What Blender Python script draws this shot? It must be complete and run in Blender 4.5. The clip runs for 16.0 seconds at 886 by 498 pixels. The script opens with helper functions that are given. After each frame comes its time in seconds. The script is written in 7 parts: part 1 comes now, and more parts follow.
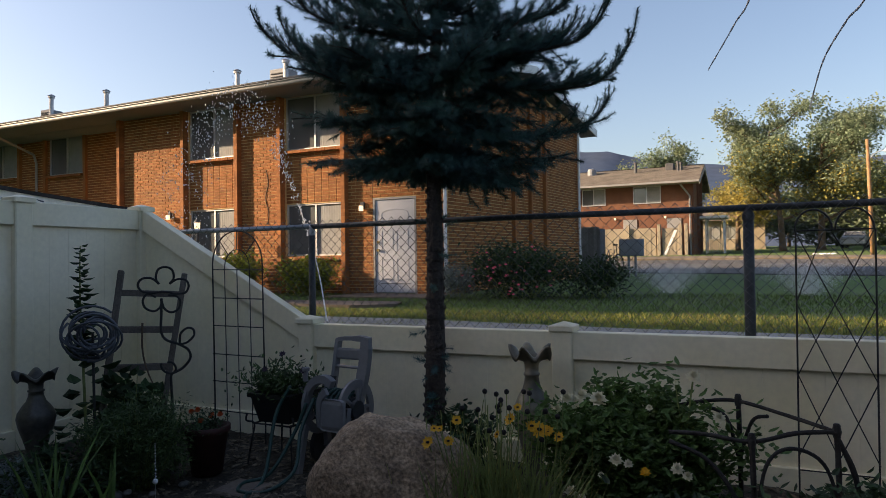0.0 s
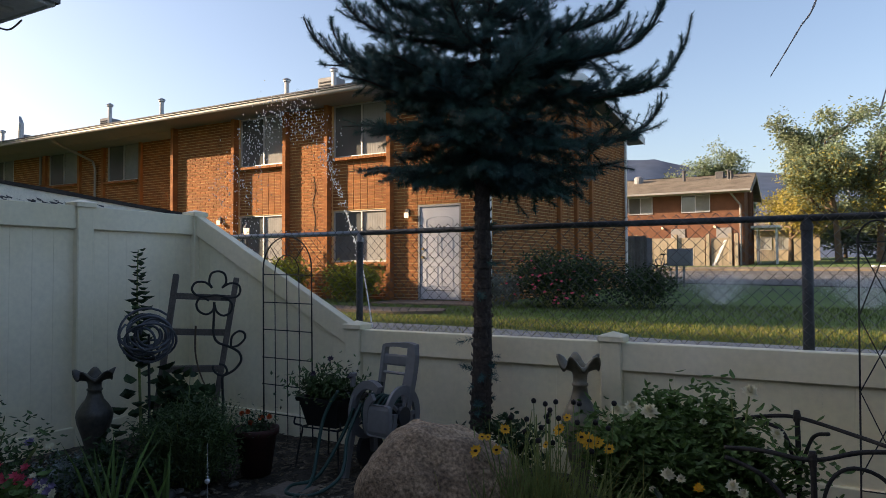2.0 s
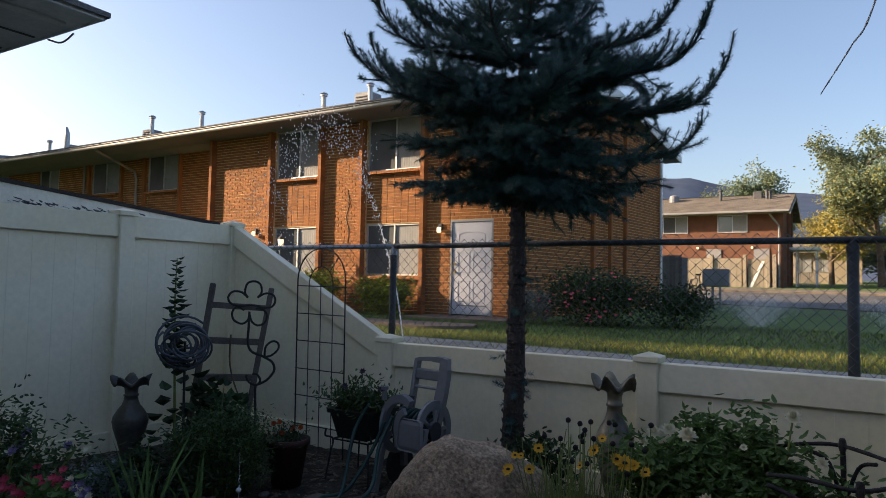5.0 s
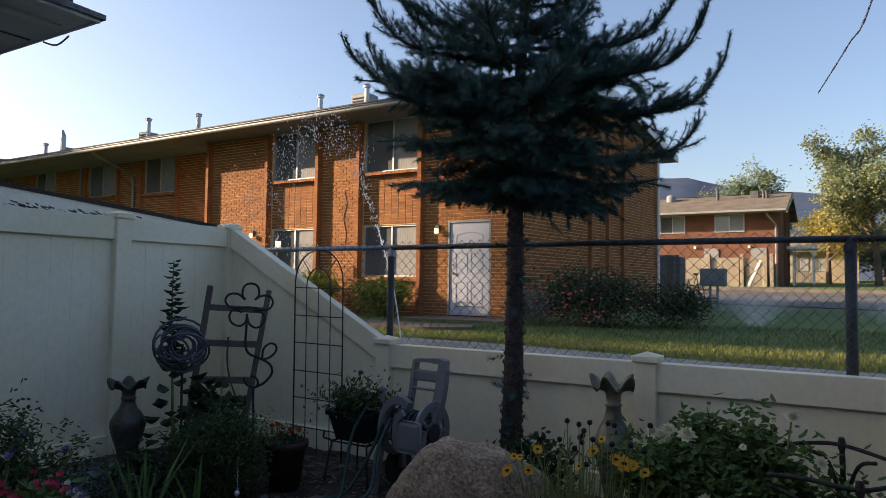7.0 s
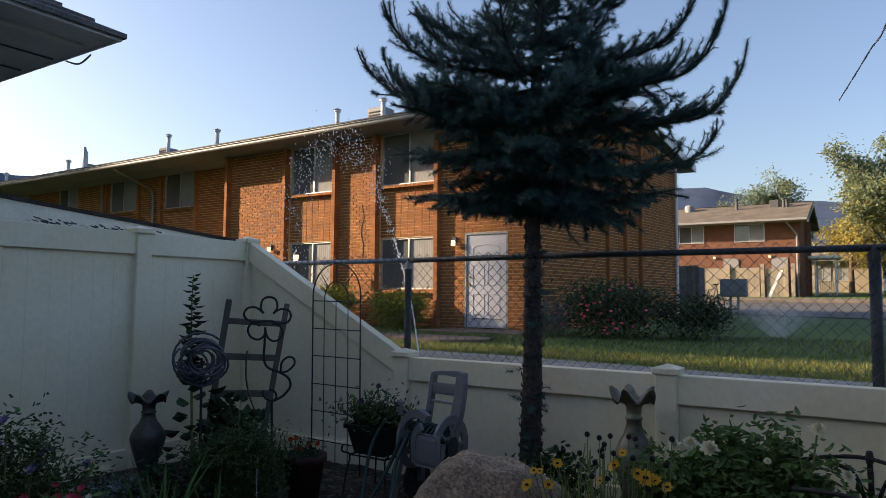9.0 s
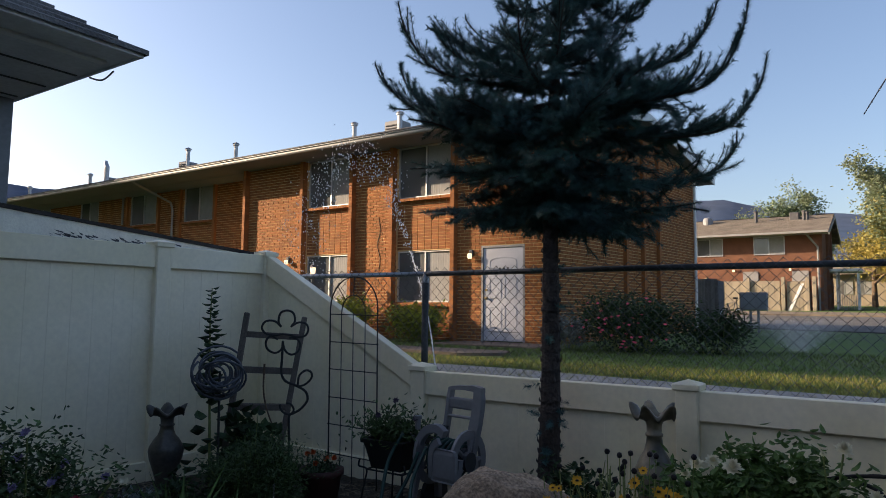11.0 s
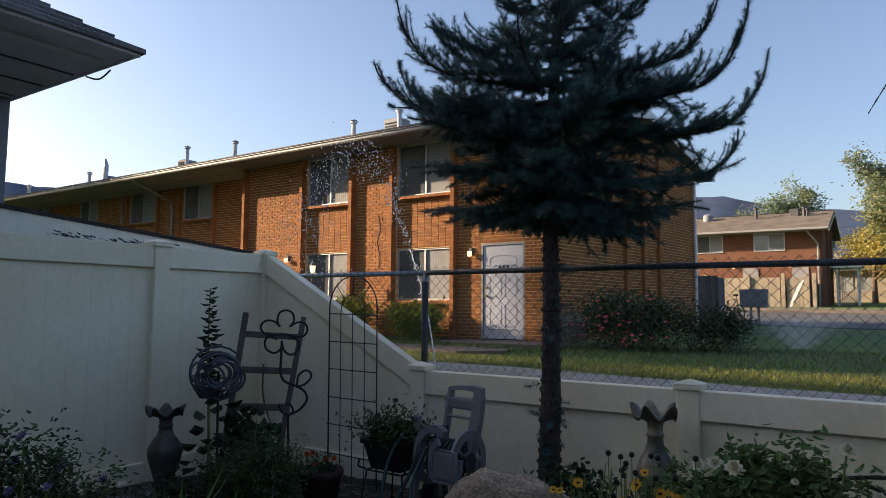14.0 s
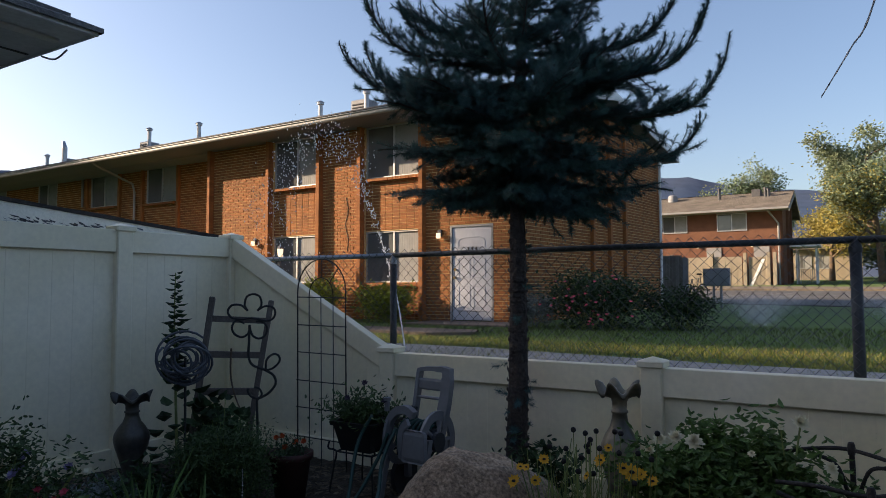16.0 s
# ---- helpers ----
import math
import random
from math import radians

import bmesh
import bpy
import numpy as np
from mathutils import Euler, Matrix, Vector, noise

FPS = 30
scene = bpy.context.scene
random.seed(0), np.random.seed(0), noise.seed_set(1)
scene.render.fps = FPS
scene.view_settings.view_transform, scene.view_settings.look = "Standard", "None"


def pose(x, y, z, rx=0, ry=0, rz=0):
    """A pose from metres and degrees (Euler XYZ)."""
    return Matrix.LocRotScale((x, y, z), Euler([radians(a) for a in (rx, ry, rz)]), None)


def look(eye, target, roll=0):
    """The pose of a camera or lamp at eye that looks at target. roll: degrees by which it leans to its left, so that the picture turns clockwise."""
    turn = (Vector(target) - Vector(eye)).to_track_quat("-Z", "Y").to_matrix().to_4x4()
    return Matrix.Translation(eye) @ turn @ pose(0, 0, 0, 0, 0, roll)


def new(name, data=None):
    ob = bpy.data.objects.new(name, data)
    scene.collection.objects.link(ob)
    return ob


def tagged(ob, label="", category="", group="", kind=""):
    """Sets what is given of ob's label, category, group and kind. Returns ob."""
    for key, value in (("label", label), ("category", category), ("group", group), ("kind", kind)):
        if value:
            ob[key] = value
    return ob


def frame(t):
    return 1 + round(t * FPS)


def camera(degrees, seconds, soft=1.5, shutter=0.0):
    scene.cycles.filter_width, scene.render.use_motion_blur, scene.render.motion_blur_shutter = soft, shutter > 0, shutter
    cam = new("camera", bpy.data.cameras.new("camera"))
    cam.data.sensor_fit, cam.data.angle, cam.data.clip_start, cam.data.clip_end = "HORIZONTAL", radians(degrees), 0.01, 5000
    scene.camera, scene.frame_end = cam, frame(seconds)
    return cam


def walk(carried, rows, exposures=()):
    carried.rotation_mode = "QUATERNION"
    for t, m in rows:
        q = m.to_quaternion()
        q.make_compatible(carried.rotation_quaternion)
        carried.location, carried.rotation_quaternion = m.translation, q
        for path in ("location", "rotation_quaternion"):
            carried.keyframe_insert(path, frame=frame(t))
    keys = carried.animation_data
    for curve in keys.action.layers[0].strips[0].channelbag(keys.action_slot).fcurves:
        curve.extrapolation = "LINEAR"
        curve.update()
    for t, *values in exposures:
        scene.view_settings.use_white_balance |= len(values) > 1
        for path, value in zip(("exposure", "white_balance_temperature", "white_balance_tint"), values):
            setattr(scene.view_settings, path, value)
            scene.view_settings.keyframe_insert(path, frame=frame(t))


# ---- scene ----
cam = camera(66.4, 16.0, soft=0.8)
PATH = [
    (0, (0.3046, 0.6213, 1.3643), (-0.5479, 2.4302, 1.3995), -0.88),
    (0.5, (0.3056, 0.6166, 1.3643), (-0.4657, 2.4616, 1.3987), -0.44),
    (1, (0.3037, 0.6050, 1.3637), (-0.4772, 2.4459, 1.3985), -0.34),
    (1.5, (0.2897, 0.6065, 1.3672), (-0.6126, 2.3906, 1.4207), -0.10),
    (2, (0.2786, 0.6075, 1.3655), (-0.6867, 2.3582, 1.4235), -0.17),
    (2.5, (0.2714, 0.6052, 1.3642), (-0.7317, 2.3340, 1.4372), 0.15),
    (3, (0.2681, 0.6035, 1.3638), (-0.7572, 2.3183, 1.4547), 1.10),
    (3.5, (0.2640, 0.6037, 1.3640), (-0.7784, 2.3074, 1.4679), 1.02),
    (4, (0.2588, 0.6014, 1.3636), (-0.7866, 2.3027, 1.4757), 1.21),
    (6.5, (0.2537, 0.6112, 1.3640), (-0.7847, 2.3185, 1.4475), 0.83),
    (7, (0.2512, 0.6107, 1.3643), (-0.7868, 2.3171, 1.4687), 0.81),
    (7.5, (0.2491, 0.6103, 1.3624), (-0.8126, 2.3006, 1.4882), 0.94),
    (8, (0.2492, 0.6099, 1.3630), (-0.8260, 2.2912, 1.4935), 0.55),
    (8.5, (0.2493, 0.6119, 1.3634), (-0.8259, 2.2931, 1.4947), 0.39),
    (9, (0.2483, 0.6134, 1.3656), (-0.8311, 2.2913, 1.5055), 0.45),
    (9.5, (0.2445, 0.6111, 1.3684), (-0.8592, 2.2710, 1.5319), 0.32),
    (10, (0.2426, 0.6098, 1.3687), (-0.8781, 2.2568, 1.5464), 0.55),
    (12.5, (0.2318, 0.6303, 1.3848), (-0.8712, 2.2902, 1.5518), 0.46),
    (13, (0.2299, 0.6351, 1.3861), (-0.8677, 2.2990, 1.5489), 0.29),
    (13.5, (0.2267, 0.6354, 1.3882), (-0.8850, 2.2896, 1.5546), 0.48),
    (14, (0.2277, 0.6345, 1.3893), (-0.8904, 2.2843, 1.5575), 0.45),
    (14.5, (0.2283, 0.6344, 1.3906), (-0.8864, 2.2864, 1.5588), 0.26),
    (15, (0.2346, 0.6280, 1.3884), (-0.8676, 2.2896, 1.5442), 0.25),
    (15.5, (0.2412, 0.6259, 1.3888), (-0.8370, 2.3047, 1.5278), -0.19),
    (16, (0.2432, 0.6264, 1.3896), (-0.8003, 2.3287, 1.5050), -0.18),
]
walk(cam, [(t, look(eye, target, roll)) for t, eye, target, roll in PATH],
     exposures=[(0.0, 1.60, 6600, 17), (0.8, 1.80, 6600, 17), (2.0, 1.78, 6550, 17), (3.5, 1.70, 6350, 17), (6.5, 1.68, 6300, 17), (10.0, 1.58, 6200, 17), (12.5, 1.56, 6200, 17), (14.5, 1.58, 6200, 17), (16.0, 1.54, 6200, 17)])

# ---- light ----
SUN_EL, SUN_AZ = radians(18.5), math.atan2(-0.92, -0.39)
world = bpy.data.worlds.new("world")
scene.world = world
world.use_nodes = True
_n = world.node_tree.nodes
_sky = _n.new("ShaderNodeTexSky")
_sky.sky_type, _sky.sun_disc, _sky.sun_elevation, _sky.sun_rotation = "NISHITA", False, SUN_EL, SUN_AZ
_sky.air_density, _sky.dust_density, _sky.ozone_density = 1.0, 2.2, 1.0
_n["Background"].inputs["Strength"].default_value = 0.075
world.node_tree.links.new(_sky.outputs[0], _n["Background"].inputs["Color"])
sun = new("sun", bpy.data.lights.new("sun", "SUN"))
sun.data.energy, sun.data.angle, sun.data.color = 4.0, radians(0.6), (1.0, 0.77, 0.49)
sun.matrix_world = look((0, 0, 40), (0.92 * 10, 0.39 * 10, 40 - 10 * math.tan(SUN_EL)))


# ---- materials ----
def mat(name, color, rough=0.7, var=0.15, scale=6.0, fine=60.0, bump=0.0, metal=0.0, second=None, island=0.0, obj=0.0, spec=0.5, translucent=0.0, bumpscale=None):
    """A surface with variation at two scales, optional relief and variation from piece to piece."""
    m = bpy.data.materials.new(name)
    m.use_nodes = True
    nt = m.node_tree
    N, L = nt.nodes.new, nt.links.new
    bsdf = nt.nodes["Principled BSDF"]
    bsdf.inputs["Roughness"].default_value = rough
    bsdf.inputs["Metallic"].default_value = metal
    bsdf.inputs["Specular IOR Level"].default_value = spec
    co = N("ShaderNodeTexCoord").outputs["Object"]

    def noise_tex(s, detail=4.0):
        t = N("ShaderNodeTexNoise")
        t.inputs["Scale"].default_value, t.inputs["Detail"].default_value = s, detail
        L(co, t.inputs["Vector"])
        return t.outputs["Fac"]

    big, small = noise_tex(scale), noise_tex(fine, 2.0)
    mix = N("ShaderNodeMix")
    mix.data_type = "RGBA"
    ramp = N("ShaderNodeValToRGB")
    ramp.color_ramp.elements[0].position, ramp.color_ramp.elements[1].position = 0.35, 0.68
    L(big, ramp.inputs[0])
    L(ramp.outputs[0], mix.inputs["Factor"])
    c = Vector(color)
    two = Vector(second) if second else c * (1 - var * 1.6)
    mix.inputs["A"].default_value = (*c, 1)
    mix.inputs["B"].default_value = (*two, 1)
    hsv = N("ShaderNodeHueSaturation")
    L(mix.outputs["Result"], hsv.inputs["Color"])
    mr = N("ShaderNodeMapRange")
    L(small, mr.inputs["Value"])
    mr.inputs["From Min"].default_value, mr.inputs["From Max"].default_value = 0.25, 0.75
    mr.inputs["To Min"].default_value, mr.inputs["To Max"].default_value = 1 - var, 1 + var
    val = mr.outputs[0]
    for amount, node, out in ((island, "ShaderNodeNewGeometry", "Random Per Island"), (obj, "ShaderNodeObjectInfo", "Random")):
        if amount:
            r = N("ShaderNodeMapRange")
            r.inputs["To Min"].default_value, r.inputs["To Max"].default_value = 1 - amount, 1 + amount
            L(N(node).outputs[out], r.inputs["Value"])
            mul = N("ShaderNodeMath")
            mul.operation = "MULTIPLY"
            L(val, mul.inputs[0])
            L(r.outputs[0], mul.inputs[1])
            val = mul.outputs[0]
    L(val, hsv.inputs["Value"])
    L(hsv.outputs[0], bsdf.inputs["Base Color"])
    if bump:
        b = N("ShaderNodeBump")
        b.inputs["Strength"].default_value, b.inputs["Distance"].default_value = min(1.0, bump), 0.02
        L(noise_tex(bumpscale or fine, 5.0), b.inputs["Height"])
        L(b.outputs[0], bsdf.inputs["Normal"])
    if translucent:
        tr = N("ShaderNodeBsdfTranslucent")
        L(hsv.outputs[0], tr.inputs["Color"])
        ms = N("ShaderNodeMixShader")
        ms.inputs[0].default_value = translucent
        L(bsdf.outputs[0], ms.inputs[1])
        L(tr.outputs[0], ms.inputs[2])
        L(ms.outputs[0], nt.nodes["Material Output"].inputs["Surface"])
    return m


def glass_mat(name, color, rough=0.02):
    m = bpy.data.materials.new(name)
    m.use_nodes = True
    b = m.node_tree.nodes["Principled BSDF"]
    b.inputs["Base Color"].default_value = (*color, 1)
    b.inputs["Roughness"].default_value = rough
    b.inputs["Transmission Weight"].default_value = 1.0
    b.inputs["IOR"].default_value = 1.33
    return m


def lamp_mat(name, color, strength):
    m = bpy.data.materials.new(name)
    m.use_nodes = True
    b = m.node_tree.nodes["Principled BSDF"]
    b.inputs["Base Color"].default_value = (color[0] * 0.3, color[1] * 0.3, color[2] * 0.3, 1)
    b.inputs["Emission Color"].default_value = (*color, 1)
    b.inputs["Emission Strength"].default_value = strength
    return m


M_VINYL = mat("white_vinyl", (0.90, 0.82, 0.63), 0.45, 0.05, 1.1, 30, second=(0.80, 0.715, 0.47))
M_BRICK = mat("orange_brick", (0.31, 0.113, 0.027), 0.9, 0.16, 3.0, 90, bump=0.35, second=(0.235, 0.085, 0.022), island=0.2, obj=0.12)
M_MORTAR = mat("mortar", (0.64, 0.43, 0.20), 0.95, 0.12, 4, 80, bump=0.3)
M_FIN = mat("brick_pier", (0.33, 0.125, 0.036), 0.9, 0.14, 5, 90, bump=0.3, island=0.15)
M_DARKBRICK = mat("red_brick", (0.165, 0.072, 0.040), 0.9, 0.15, 2, 60, bump=0.3, island=0.15)
# Soffit colour is lowered and blued to hold the shade under the eaves.
M_SOFFIT = mat("shade_toned_soffit", (0.17, 0.185, 0.225), 0.7, 0.06, 1.5, 20)
M_GUTTER = mat("painted_gutter", (0.27, 0.265, 0.26), 0.5, 0.08, 2, 30)
M_WHITE = mat("white_paint", (0.72, 0.72, 0.72), 0.5, 0.05, 3, 40)
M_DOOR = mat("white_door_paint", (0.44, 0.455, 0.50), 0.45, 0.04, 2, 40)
M_SHINGLE = mat("asphalt_shingle", (0.17, 0.165, 0.165), 0.95, 0.25, 2, 50, bump=0.6, island=0.18)
M_SHINGLE_TAN = mat("tan_shingle", (0.17, 0.15, 0.13), 0.95, 0.22, 1.2, 30, bump=0.5, island=0.15)
M_ALU = mat("aluminium", (0.55, 0.56, 0.57), 0.4, 0.08, 4, 50, metal=0.7)
M_PANE = mat("dark_glass", (0.13, 0.135, 0.135), 0.06, 0.2, 1.5, 3, spec=0.9)
M_CURTAIN = mat("pale_curtain", (0.25, 0.255, 0.25), 0.8, 0.08, 5, 20)
M_STEEL = mat("galvanised_steel", (0.42, 0.43, 0.45), 0.45, 0.15, 8, 60, metal=0.75)
M_POST = mat("weathered_shaded_pipe", (0.06, 0.064, 0.068), 0.6, 0.25, 5, 60, metal=0.2)
M_WIRE = mat("fence_wire", (0.12, 0.124, 0.13), 0.5, 0.2, 5, 60, metal=0.3)
M_IRON = mat("black_iron", (0.018, 0.017, 0.016), 0.6, 0.3, 12, 90, bump=0.2)
M_RUST = mat("dark_twig_iron", (0.03, 0.024, 0.02), 0.75, 0.35, 14, 90, bump=0.5)
M_PLASTIC = mat("grey_plastic", (0.20, 0.198, 0.205), 0.42, 0.06, 4, 40)
M_PLASTIC_D = mat("dark_plastic", (0.035, 0.037, 0.042), 0.45, 0.1, 4, 40)
M_HOSE = mat("green_hose", (0.012, 0.055, 0.045), 0.5, 0.15, 8, 40)
M_WOOD = mat("weathered_wood", (0.16, 0.135, 0.115), 0.85, 0.25, 8, 90, bump=0.5)
M_BARK = mat("spruce_bark", (0.065, 0.05, 0.042), 0.95, 0.35, 14, 60, bump=1.0, second=(0.03, 0.025, 0.022))
M_BARK2 = mat("tree_bark", (0.16, 0.11, 0.07), 0.95, 0.3, 3, 30, bump=0.8)
M_NEEDLE = mat("blue_green_needles", (0.050, 0.108, 0.112), 0.6, 0.2, 2.5, 30, second=(0.034, 0.082, 0.062), island=0.35, translucent=0.2, spec=0.3)
M_LEAF = mat("green_leaves", (0.11, 0.19, 0.045), 0.6, 0.2, 4, 40, island=0.4, translucent=0.25)
M_LEAF_M = mat("mid_green_leaves", (0.072, 0.125, 0.036), 0.6, 0.25, 4, 40, island=0.45, translucent=0.2)
M_LEAF_D = mat("dark_leaves", (0.034, 0.072, 0.022), 0.6, 0.25, 4, 40, island=0.4, translucent=0.15)
M_LEAF_Y = mat("yellow_green_leaves", (0.27, 0.30, 0.03), 0.5, 0.2, 2.2, 40, second=(0.06, 0.10, 0.018), island=0.5, translucent=0.2)
# The grey-green carries distance haze in the leaf colour.
M_LEAF_T = mat("haze_greyed_leaves", (0.20, 0.26, 0.16), 0.6, 0.25, 0.16, 3, second=(0.22, 0.245, 0.13), island=0.45, translucent=0.35)
M_TWIG = mat("pale_grey_twig", (0.42, 0.40, 0.38), 0.8, 0.15, 8, 40)
# Low sunlight on the crowns is put into this gold.
M_LEAF_GOLD = mat("sun_gold_leaves", (0.42, 0.35, 0.09), 0.6, 0.25, 0.3, 3, second=(0.16, 0.17, 0.045), island=0.45, translucent=0.3)
M_EAVE = mat("pale_grey_soffit_paint", (0.66, 0.68, 0.72), 0.7, 0.1, 3, 30)
M_LEAF_G = mat("tree_leaves", (0.17, 0.22, 0.13), 0.6, 0.25, 0.3, 3, island=0.4, translucent=0.25)
M_LEAF_B = mat("blue_grey_leaves", (0.22, 0.26, 0.25), 0.6, 0.2, 4, 40, island=0.3, translucent=0.15)
M_STEM = mat("green_stems", (0.22, 0.27, 0.075), 0.6, 0.2, 8, 40)
M_GRASS = mat("lawn", (0.072, 0.132, 0.013), 0.9, 0.25, 0.5, 14, bump=0.8, second=(0.058, 0.095, 0.017))
M_BLADE = mat("grass_blades", (0.056, 0.104, 0.015), 0.6, 0.15, 0.8, 5, second=(0.075, 0.11, 0.02), island=0.35, translucent=0.3)
# For dry stalks and grass, and for the painted sunlit lawn band.
M_DRY_LIT = mat("dry_grass", (0.31, 0.275, 0.08), 0.8, 0.2, 1.5, 8, second=(0.22, 0.23, 0.05), island=0.35, translucent=0.25)
M_SOIL = mat("garden_soil", (0.036, 0.029, 0.021), 0.95, 0.35, 7, 45, bump=1.0, second=(0.06, 0.048, 0.035))
M_MULCH = mat("bark_mulch", (0.16, 0.13, 0.09), 0.9, 0.3, 10, 70, bump=0.4, island=0.5)
M_PEBBLE = mat("pebbles", (0.22, 0.21, 0.20), 0.8, 0.2, 10, 60, bump=0.3, island=0.5)
M_CONCRETE_D = mat("dull_brown_concrete", (0.17, 0.13, 0.10), 0.9, 0.2, 2, 40, bump=0.4, second=(0.11, 0.09, 0.075))
M_CONCRETE = mat("concrete", (0.33, 0.31, 0.29), 0.9, 0.15, 2, 40, bump=0.4)
M_ASPHALT = mat("asphalt", (0.085, 0.083, 0.082), 0.9, 0.2, 0.6, 30, bump=0.4)
M_DIRT = mat("dry_dirt", (0.17, 0.135, 0.10), 0.95, 0.2, 1.2, 20, bump=0.5)
M_GRANITE = mat("red_granite", (0.39, 0.27, 0.17), 0.85, 0.6, 9, 75, bump=1.0, second=(0.20, 0.135, 0.085), bumpscale=30)
M_CERAMIC = mat("glazed_ceramic", (0.20, 0.17, 0.11), 0.35, 0.25, 5, 40, second=(0.04, 0.038, 0.03), bump=0.15)
M_CERAMIC_D = mat("dark_glazed_ceramic", (0.045, 0.042, 0.04), 0.4, 0.3, 7, 40, second=(0.085, 0.075, 0.055), bump=0.15)
M_TERRA = mat("dark_red_clay", (0.06, 0.018, 0.014), 0.7, 0.2, 6, 60)
M_POT = mat("black_pot", (0.016, 0.016, 0.017), 0.55, 0.2, 6, 60)
M_YEL = mat("yellow_petals", (0.78, 0.42, 0.012), 0.6, 0.12, 20, 80, translucent=0.25)
M_WPET = mat("cream_petals", (0.88, 0.82, 0.60), 0.6, 0.08, 20, 80, translucent=0.25)
M_PINK = mat("pink_petals", (0.72, 0.09, 0.15), 0.6, 0.15, 20, 80, translucent=0.2)
M_ORANGE = mat("orange_petals", (0.60, 0.10, 0.012), 0.6, 0.12, 20, 80, translucent=0.2)
M_LILAC = mat("lilac_petals", (0.30, 0.24, 0.42), 0.6, 0.15, 20, 80, translucent=0.2)
M_SEED = mat("dark_seed_heads", (0.014, 0.010, 0.009), 0.9, 0.2, 20, 80)
M_BLUEMETAL = mat("blue_grey_painted_metal", (0.075, 0.085, 0.105), 0.5, 0.2, 8, 50)
M_WATER = glass_mat("water", (0.97, 0.98, 1.0))
M_CRYSTAL = glass_mat("crystal", (0.95, 0.97, 1.0))
M_MIST = mat("spray_drops", (0.85, 0.87, 0.9), 0.3, 0.03, 5, 30, translucent=0.5)
M_LAMP = lamp_mat("porch_bulb_glass", (1.0, 0.74, 0.42), 0.55)
# Distance haze is mixed into the ridge's base blue.
M_MOUNT = mat("far_mountain_painted_haze", (0.058, 0.086, 0.145), 1.0, 0.12, 0.003, 0.02, second=(0.078, 0.098, 0.145), spec=0.0)
M_CREAM = mat("cream_paint", (0.30, 0.25, 0.18), 0.7, 0.1, 1.5, 20)
M_GREY = mat("grey_paint", (0.22, 0.23, 0.25), 0.6, 0.12, 3, 30)
M_BOARD = mat("weathered_grey_boards", (0.15, 0.15, 0.155), 0.85, 0.2, 4, 40, obj=0.2)
M_DGREY = mat("dark_grey_boards", (0.09, 0.09, 0.095), 0.8, 0.2, 4, 40)
# White paint is greyed to carry the shade under the trees.
M_CAR = mat("white_car_paint_shaded", (0.38, 0.39, 0.41), 0.3, 0.04, 3, 30, spec=0.7)
M_CARD = mat("dark_car_paint", (0.05, 0.055, 0.065), 0.3, 0.06, 3, 30, spec=0.7)
M_RUBBER = mat("rubber", (0.02, 0.02, 0.02), 0.9, 0.1, 5, 30)
M_PEEL = mat("peeling_white_paint", (0.90, 0.86, 0.74), 0.7, 0.06, 9, 60, second=(0.78, 0.74, 0.64), bump=0.2)
M_ROLLED = mat("brown_rolled_roofing", (0.045, 0.038, 0.036), 0.9, 0.3, 6, 50, bump=0.5)
M_BARE = mat("bare_grey_wood", (0.10, 0.10, 0.105), 0.9, 0.3, 12, 80, bump=0.3)
M_NUM = mat("black_numerals", (0.02, 0.02, 0.02), 0.5, 0.1, 5, 30)
M_BRASS = mat("brass", (0.45, 0.33, 0.14), 0.35, 0.1, 8, 60, metal=0.9)

# ---- mesh tools ----
rng = random.Random(7)


